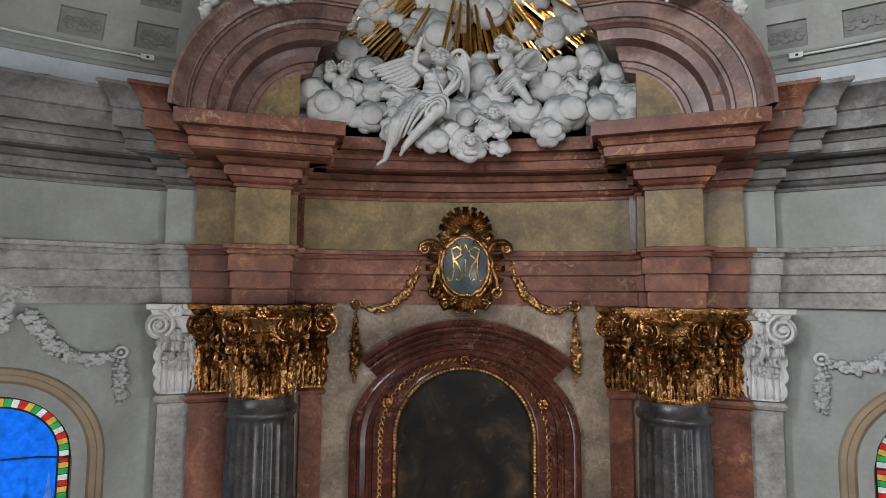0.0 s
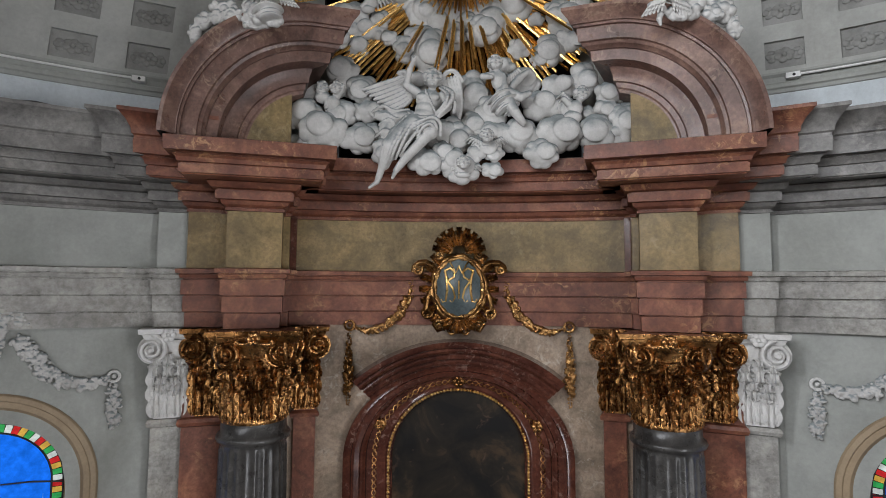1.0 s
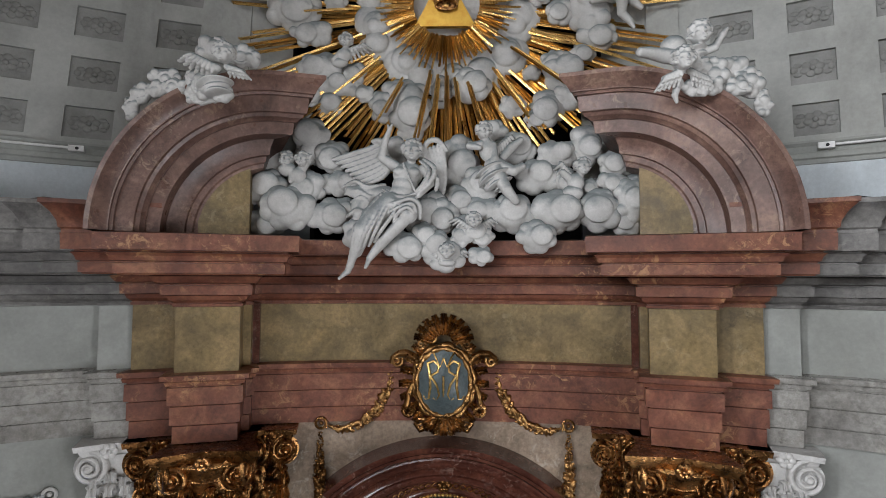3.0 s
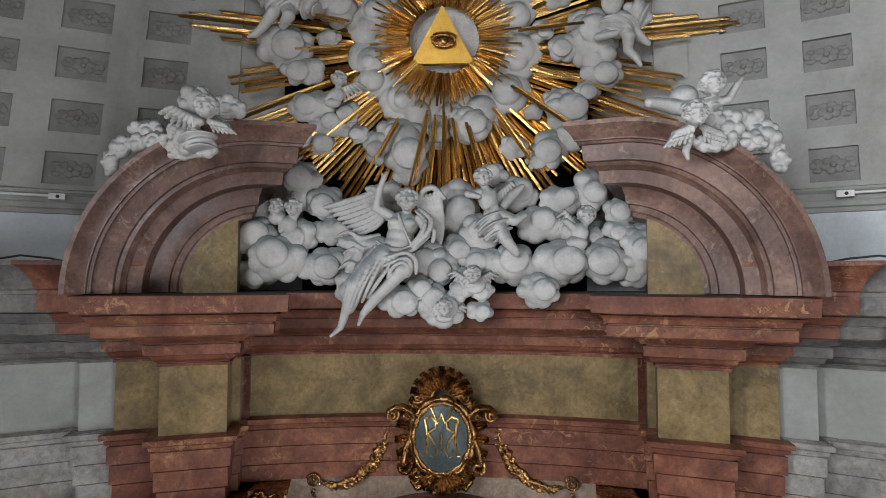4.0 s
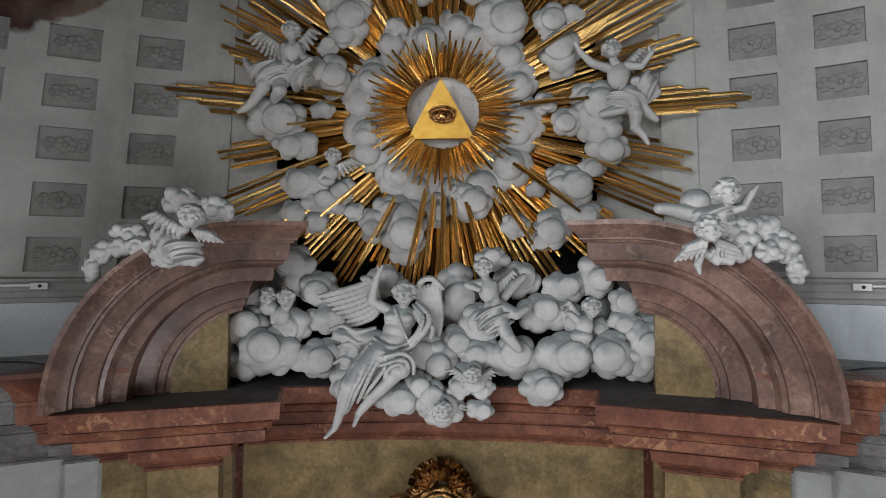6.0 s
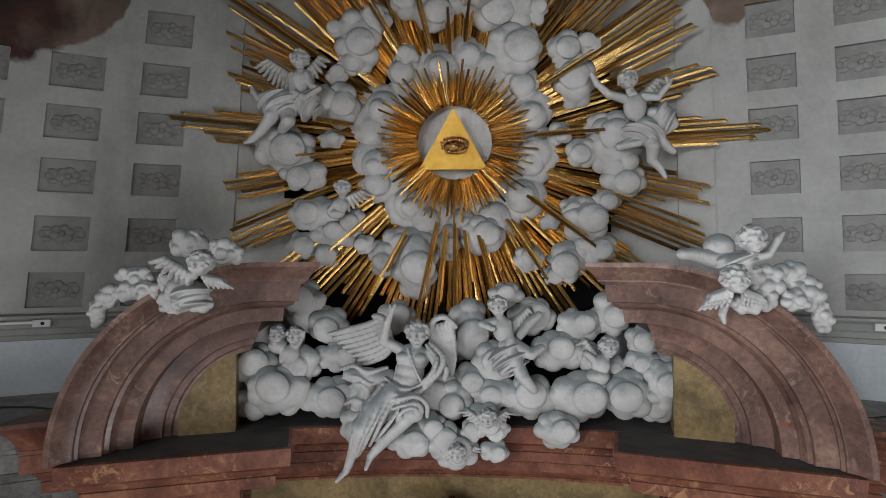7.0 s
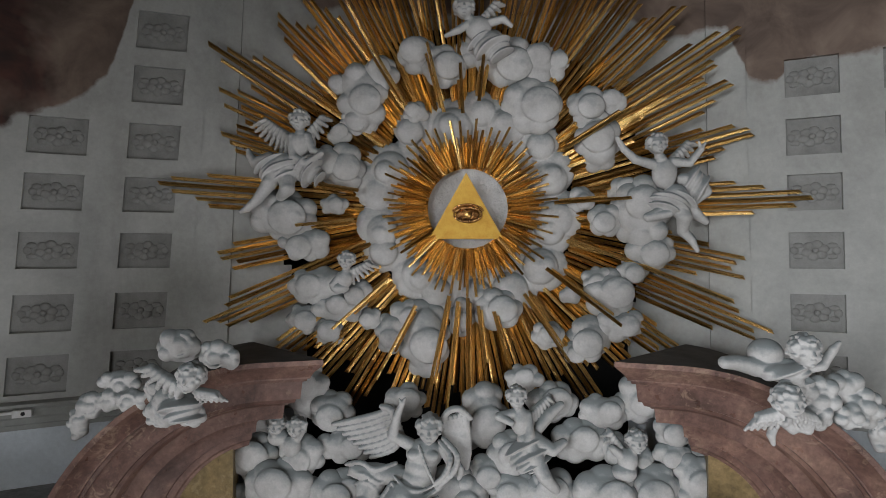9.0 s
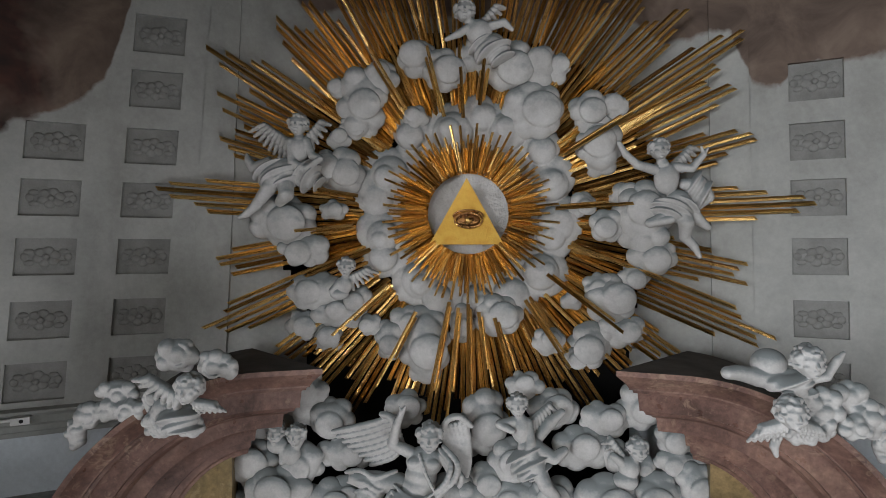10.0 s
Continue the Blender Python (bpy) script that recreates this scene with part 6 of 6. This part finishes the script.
f.limb((0.935, 7.890, 3.350), (1.056, 7.930, 3.417), 0.069, 0.049)
f.limb((0.689, 7.920, 3.383), (0.837, 7.800, 3.083), 0.105, 0.075)
f.limb((0.837, 7.800, 3.083), (0.956, 7.850, 2.943), 0.075, 0.055)
f.folds(0.673, 7.890, 3.281, 0.416, 0.347, 7, 0.5)
f.wing((0.726, 8.070, 3.696), (0.933, 8.120, 3.873), 5, 0.321)
f.limb((0.750, 8.000, 3.485), (0.928, 8.030, 3.695), 0.056, 0.064)
f.limb((0.928, 8.030, 3.695), (1.048, 8.030, 3.801), 0.064, 0.043)
f.finish("putto_statue", "white stucco putto leaning on a cloud", "statue", "putti", 0.01, 0.008)

f = Sculpture()
f.head(1.868, 8.000, 3.423, 0.108, 9)
f.limb((1.847, 8.000, 3.333), (1.791, 8.000, 3.235), 0.049, 0.071)
f.ball(1.776, 8.000, 3.208, 0.113, 0.092, 0.127)
f.limb((1.722, 8.000, 3.242), (1.599, 7.970, 3.348), 0.056, 0.042)
f.wing((1.749, 8.060, 3.288), (1.597, 8.110, 3.498), 4, 0.285)
f.ball(1.734, 8.000, 3.069, 0.141, 0.106, 0.106)
f.finish("putto_statue", "small white stucco putto with wings behind a cloud", "statue", "putti", 0.01, 0.008)

f = Sculpture()
f.head(-1.918, 8.000, 3.531, 0.100, 9)
f.head(-2.154, 8.030, 3.545, 0.100, 9)
f.limb((-1.932, 8.000, 3.446), (-1.967, 8.000, 3.339), 0.042, 0.071)
f.ball(-1.974, 8.000, 3.311, 0.106, 0.085, 0.120)
f.limb((-1.917, 8.000, 3.396), (-1.832, 7.980, 3.518), 0.049, 0.035)
f.limb((-1.832, 7.980, 3.518), (-1.801, 7.970, 3.582), 0.035, 0.021)
f.ball(-2.138, 8.030, 3.409, 0.121, 0.099, 0.099)
f.limb((-2.061, 8.000, 3.375), (-2.070, 7.970, 3.234), 0.049, 0.035)
f.finish("putto_statue", "pair of small white stucco putti embracing among clouds", "statue", "putti", 0.01, 0.008)

f = Sculpture()
f.head(0.403, 7.640, 2.664, 0.094, 11)
f.wing((0.351, 7.790, 2.600), (0.175, 7.840, 2.706), 4, 0.150)
f.wing((0.459, 7.790, 2.600), (0.635, 7.840, 2.696), 4, 0.150)
f.ball(0.405, 7.780, 2.535, 0.116, 0.055, 0.055)
f.finish("cherub_head_relief", "white stucco cherub head in a ruff of wings", "relief", "cherub heads", 0.009, 0.007)

f = Sculpture()
f.head(0.063, 7.640, 2.266, 0.094, 11)
f.wing((0.003, 7.790, 2.192), (-0.174, 7.840, 2.298), 4, 0.150)
f.wing((0.111, 7.790, 2.193), (0.287, 7.840, 2.288), 4, 0.150)
f.ball(0.057, 7.780, 2.128, 0.116, 0.055, 0.055)
f.finish("cherub_head_relief", "white stucco cherub head in a ruff of wings", "relief", "cherub heads", 0.009, 0.007)

f = Sculpture()
f.head(-2.027, 8.420, 7.105, 0.114, 9)
f.limb((-2.019, 8.420, 7.007), (-2.012, 8.420, 6.937), 0.048, 0.069)
f.ball(-2.018, 8.420, 6.811, 0.124, 0.096, 0.158)
f.ball(-2.214, 8.420, 6.575, 0.179, 0.117, 0.137)
f.limb((-2.110, 8.420, 6.896), (-2.076, 8.360, 6.645), 0.062, 0.054)
f.limb((-2.076, 8.360, 6.645), (-1.904, 8.320, 6.566), 0.054, 0.044)
f.limb((-1.904, 8.320, 6.566), (-1.726, 8.300, 6.678), 0.044, 0.034)
f.limb((-1.927, 8.420, 6.908), (-1.842, 8.370, 6.729), 0.055, 0.048)
f.limb((-1.842, 8.370, 6.729), (-1.732, 8.320, 6.696), 0.048, 0.034)
f.limb((-2.284, 8.420, 6.547), (-2.359, 8.340, 6.338), 0.117, 0.088)
f.limb((-2.359, 8.340, 6.338), (-2.523, 8.370, 6.136), 0.088, 0.061)
f.limb((-2.523, 8.370, 6.136), (-2.638, 8.380, 6.041), 0.061, 0.048)
f.limb((-2.638, 8.380, 6.041), (-2.706, 8.340, 5.995), 0.048, 0.027)
f.limb((-2.192, 8.420, 6.519), (-2.130, 8.300, 6.262), 0.117, 0.088)
f.limb((-2.130, 8.300, 6.262), (-2.247, 8.420, 6.184), 0.088, 0.062)
f.wing((-2.127, 8.520, 6.893), (-2.501, 8.570, 7.152), 6, 0.335)
f.wing((-1.958, 8.500, 6.936), (-1.767, 8.550, 7.182), 4, 0.237)
f.folds(-2.267, 8.370, 6.509, 0.546, 0.300, 8, 0.5)
f.limb((-2.398, 8.440, 6.678), (-2.571, 8.450, 6.597), 0.055, 0.069)
f.limb((-2.571, 8.450, 6.597), (-2.643, 8.450, 6.682), 0.069, 0.048)
f.limb((-2.643, 8.450, 6.682), (-2.664, 8.450, 6.752), 0.048, 0.028)
f.folds(-1.921, 8.380, 6.489, 0.342, 0.301, 5, 1.0)
f.finish("angel_statue", "white stucco youthful angel kneeling on a cloud of the glory", "statue", "glory angels", 0.011, 0.009)

f = Sculpture()
f.head(2.259, 8.420, 6.782, 0.114, 9)
f.limb((2.272, 8.420, 6.687), (2.305, 8.420, 6.605), 0.048, 0.069)
f.ball(2.345, 8.420, 6.440, 0.144, 0.096, 0.186)
f.ball(2.478, 8.420, 6.181, 0.144, 0.103, 0.131)
f.limb((2.198, 8.420, 6.550), (1.993, 8.370, 6.596), 0.062, 0.051)
f.limb((1.993, 8.370, 6.596), (1.851, 8.340, 6.712), 0.051, 0.041)
f.limb((1.851, 8.340, 6.712), (1.771, 8.340, 6.848), 0.041, 0.027)
f.limb((2.453, 8.420, 6.576), (2.632, 8.400, 6.558), 0.062, 0.048)
f.limb((2.632, 8.400, 6.558), (2.758, 8.380, 6.715), 0.048, 0.038)
f.limb((2.758, 8.380, 6.715), (2.807, 8.370, 6.794), 0.027, 0.014)
f.limb((2.758, 8.380, 6.715), (2.728, 8.370, 6.808), 0.027, 0.014)
f.limb((2.491, 8.420, 6.133), (2.544, 8.340, 5.914), 0.110, 0.088)
f.limb((2.544, 8.340, 5.914), (2.556, 8.420, 5.759), 0.088, 0.062)
f.limb((2.556, 8.420, 5.759), (2.662, 8.420, 5.650), 0.062, 0.048)
f.limb((2.662, 8.420, 5.650), (2.711, 8.380, 5.526), 0.048, 0.027)
f.limb((2.566, 8.440, 6.136), (2.735, 8.460, 5.953), 0.097, 0.069)
f.limb((2.735, 8.460, 5.953), (2.851, 8.480, 5.873), 0.069, 0.042)
f.wing((2.438, 8.520, 6.584), (2.684, 8.570, 6.838), 5, 0.237)
f.limb((2.576, 8.460, 6.378), (2.769, 8.470, 6.379), 0.069, 0.083)
f.limb((2.769, 8.470, 6.379), (2.849, 8.470, 6.228), 0.083, 0.069)
f.limb((2.849, 8.470, 6.228), (2.722, 8.460, 6.104), 0.069, 0.041)
f.folds(2.438, 8.370, 6.093, 0.518, 0.273, 8, -0.5)
f.limb((2.271, 8.370, 5.992), (2.134, 8.360, 5.917), 0.048, 0.054)
f.limb((2.134, 8.360, 5.917), (2.366, 8.340, 5.954), 0.054, 0.048)
f.folds(2.733, 8.420, 6.302, 0.234, 0.344, 4, 1.1)
f.finish("angel_statue", "white stucco flying angel with outspread arms and drapery", "statue", "glory angels", 0.011, 0.009)

f = Sculpture()
f.head(-0.025, 8.450, 8.449, 0.120, 9)
f.limb((0.015, 8.450, 8.354), (0.110, 8.450, 8.257), 0.054, 0.074)
f.ball(0.150, 8.450, 8.203, 0.156, 0.101, 0.156)
f.ball(0.285, 8.450, 8.039, 0.169, 0.101, 0.135)
f.limb((0.083, 8.450, 8.298), (-0.093, 8.420, 8.180), 0.054, 0.047)
f.limb((-0.093, 8.420, 8.180), (-0.241, 8.410, 8.111), 0.047, 0.027)
f.limb((0.265, 8.450, 8.269), (0.444, 8.420, 8.307), 0.054, 0.047)
f.limb((0.444, 8.420, 8.307), (0.538, 8.420, 8.225), 0.047, 0.027)
f.wing((0.167, 8.530, 8.318), (0.371, 8.580, 8.574), 4, 0.205)
f.folds(0.296, 8.410, 7.983, 0.471, 0.269, 6, 0.6)
f.finish("putto_statue", "white stucco putto at the crown of the glory", "statue", "putti", 0.011, 0.009)

f = Sculpture()
f.head(-1.451, 8.450, 5.405, 0.098, 9)
f.limb((-1.451, 8.450, 5.315), (-1.465, 8.450, 5.239), 0.041, 0.062)
f.ball(-1.472, 8.450, 5.183, 0.097, 0.076, 0.104)
f.wing((-1.419, 8.500, 5.267), (-1.195, 8.550, 5.379), 4, 0.181)
f.limb((-1.521, 8.450, 5.225), (-1.625, 8.420, 5.114), 0.048, 0.034)
f.ball(-1.534, 8.450, 5.072, 0.117, 0.069, 0.069)
f.finish("putto_statue", "small white stucco putto among the golden rays", "statue", "putti", 0.01, 0.008)

f = Sculpture()
f.head(-2.405, 6.600, 4.411, 0.110, 13)
f.wing((-2.538, 6.720, 4.297), (-2.863, 6.770, 4.468), 5, 0.202)
f.wing((-2.393, 6.660, 4.284), (-2.229, 6.710, 4.251), 4, 0.110)
f.billow(-2.711, 6.980, 4.622, 0.213, 0.099, 0.179)
f.billow(-2.359, 6.980, 4.548, 0.173, 0.080, 0.144)
f.billow(-2.238, 6.980, 4.506, 0.115, 0.064, 0.115)
f.billow(-2.669, 6.820, 4.109, 0.268, 0.096, 0.173)
f.billow(-2.759, 6.840, 4.010, 0.224, 0.062, 0.112)
f.billow(-3.257, 6.960, 4.276, 0.212, 0.073, 0.132)
f.billow(-3.096, 6.880, 4.134, 0.164, 0.063, 0.113)
f.billow(-3.323, 6.920, 4.123, 0.142, 0.063, 0.114)
f.billow(-3.514, 6.920, 4.079, 0.125, 0.070, 0.137)
f.billow(-3.633, 6.920, 3.907, 0.102, 0.057, 0.171)
f.billow(-2.498, 6.800, 4.022, 0.139, 0.062, 0.111)
f.billow(-2.849, 6.900, 4.232, 0.142, 0.079, 0.142)
f.folds(-2.567, 6.700, 4.097, 0.352, 0.201, 5, 0.3)
f.finish("cherub_statue", "white stucco cherub with clouds lying on the pediment", "statue", "pediment cherubs", 0.011, 0.009)

f = Sculpture()
f.head(2.889, 6.740, 4.650, 0.120, 12)
f.limb((2.943, 6.860, 4.534), (2.890, 6.880, 4.479), 0.047, 0.073)
f.ball(2.821, 6.900, 4.445, 0.184, 0.094, 0.110)
f.limb((2.766, 6.900, 4.445), (2.575, 6.920, 4.471), 0.094, 0.084)
f.limb((2.575, 6.920, 4.471), (2.398, 6.920, 4.511), 0.084, 0.068)
f.limb((2.398, 6.920, 4.511), (2.297, 6.900, 4.513), 0.068, 0.058)
f.ball(2.684, 6.960, 4.590, 0.149, 0.133, 0.133)
f.limb((2.965, 6.840, 4.486), (3.077, 6.800, 4.513), 0.057, 0.046)
f.limb((3.077, 6.800, 4.513), (3.163, 6.780, 4.657), 0.046, 0.036)
f.limb((3.163, 6.780, 4.657), (3.206, 6.770, 4.718), 0.036, 0.020)
f.head(2.622, 6.540, 4.272, 0.115, 12)
f.wing((2.635, 6.620, 4.182), (2.454, 6.670, 4.113), 4, 0.168)
f.wing((2.732, 6.640, 4.178), (2.931, 6.690, 4.113), 5, 0.149)
f.limb((2.635, 6.720, 4.090), (2.583, 6.700, 3.938), 0.051, 0.035)
f.limb((2.583, 6.700, 3.938), (2.602, 6.700, 3.860), 0.035, 0.020)
f.billow(3.081, 6.840, 4.240, 0.168, 0.093, 0.185)
f.billow(3.335, 6.920, 4.302, 0.188, 0.088, 0.159)
f.billow(3.479, 6.880, 4.128, 0.169, 0.094, 0.186)
f.billow(3.630, 6.880, 3.897, 0.113, 0.063, 0.169)
f.billow(3.332, 6.820, 4.071, 0.156, 0.068, 0.123)
f.billow(2.852, 6.760, 4.032, 0.193, 0.061, 0.110)
f.billow(3.024, 6.800, 4.073, 0.139, 0.068, 0.122)
f.billow(2.867, 6.820, 4.318, 0.167, 0.068, 0.123)
f.folds(2.806, 6.800, 4.447, 0.411, 0.154, 5, 0.4)
f.finish("putto_statue", "two white stucco putti with clouds lying on the pediment", "statue", "pediment cherubs", 0.011, 0.009)

# ---- garlands ----
def garland(name, label, group, place, stations, material, seed):
    """Leaves and fruit strung along stations of (along, up, thickness)."""
    rnd = random.Random(seed)
    f = Sculpture()
    for (a0, z0, w0), (a1, z1, w1) in zip(stations, stations[1:]):
        n = max(2, int(math.hypot(a1 - a0, z1 - z0) / 0.045))
        for i in range(n):
            t = i / n
            w = w0 + (w1 - w0) * t
            for k in range(7 + int(w * 70)):
                b = rnd.uniform(0.015, 0.034) * min(1.15, w / 0.07)
                p = place(a0 + (a1 - a0) * t + rnd.uniform(-w, w) * 0.9, 0.05 + rnd.uniform(0, 0.05), z0 + (z1 - z0) * t + rnd.uniform(-w, w) * 0.7)
                f.ball(p.x, p.y, p.z, b * rnd.uniform(0.7, 1.4), b * 0.8, b * rnd.uniform(0.7, 1.4))
    f.finish(name, label, "garland", group, 0.010, 0.004, material)


def ring_boss(place, a, z, material, group):
    s = Soup()
    s.tube([place(a + 0.075 * math.cos(q), 0.06, z + 0.075 * math.sin(q)) for q in [2 * math.pi * i / 20 for i in range(21)]], 0.022, 7)
    s.ball(place(a, 0.05, z), 0.03, 0.03, 0.03)
    tagged(part("ring_boss", s.mesh("ring_boss"), material), "round ring from which a garland hangs", "ring", group)


for s in (-1, 1):
    def on_wall(a, d, z):
        return P(11.13 - d, s * math.degrees(a / 11.13), z)
    garland("garland", "gilded carved garland of leaves and fruit", "gilded garlands", on_wall, [(0.77, 0.72, 0.03), (0.80, 0.35, 0.06), (0.97, 0.04, 0.075), (1.22, -0.20, 0.075), (1.50, -0.27, 0.06), (1.72, -0.19, 0.03)], OLD_GOLD, 5)
    garland("garland_drop", "gilded carved hanging drop of leaves", "gilded garlands", on_wall, [(1.79, -0.30, 0.03), (1.80, -0.55, 0.05), (1.80, -0.9, 0.08), (1.80, -1.2, 0.06), (1.80, -1.48, 0.02)], OLD_GOLD, 6)
    ring_boss(on_wall, 1.79, -0.17, OLD_GOLD, "garland rings")

    def on_side(a, d, z):
        return P(11.3 - d, s * math.degrees(a / 11.3), z)
    garland("garland", "white stucco garland of leaves on the grey wall", "stucco garlands", on_side, [(5.36, -0.92, 0.06), (5.6, -0.97, 0.10), (5.85, -0.94, 0.12), (6.05, -0.80, 0.12), (6.2, -0.62, 0.11), (6.32, -0.42, 0.11), (6.45, -0.25, 0.10)], STUCCO, 8)
    garland("garland_drop", "white stucco hanging drop of leaves", "stucco garlands", on_side, [(5.27, -1.0, 0.05), (5.27, -1.2, 0.09), (5.25, -1.42, 0.11), (5.25, -1.64, 0.04)], STUCCO, 9)
    garland("shell_ornament", "white stucco leaf ornament above the window", "stucco garlands", on_side, [(6.36, -0.1, 0.05), (6.5, 0.0, 0.12), (6.66, 0.08, 0.10), (6.66, -0.25, 0.12), (6.72, -0.55, 0.10)], STUCCO, 10)
    ring_boss(on_side, 5.27, -0.88, WHITE, "garland rings")

# the eye on the triangle
eye_relief = Soup()
for q in (-1, 1):
    eye_relief.tube([(0.02 + 0.17 * math.cos(a), 8.505, 5.965 + q * 0.085 * math.sin(a) ** 1.0) for a in [math.pi * i / 16 for i in range(17)]], [0.008 + 0.012 * math.sin(math.pi * i / 16) for i in range(17)], 7)
eye_relief.tube([(0.02 + 0.18 * math.cos(a), 8.495, 6.0 + 0.085 * math.sin(a)) for a in [math.pi * i / 16 for i in range(17)]], 0.013, 6)
part("eye_outline", eye_relief.mesh("eye_outline"), GOLD_DARK, glory, "carved darker gold eye outline")
ball = Soup()
ball.ball((0.02, 8.53, 5.965), 0.15, 0.02, 0.075, 20, 8)
part("eyeball", ball.mesh("eyeball"), GOLD_DARK, glory)
ball = Soup()
ball.ball((0.02, 8.51, 5.965), 0.045, 0.02, 0.045, 14, 7)
part("pupil", ball.mesh("pupil"), GOLD, glory)
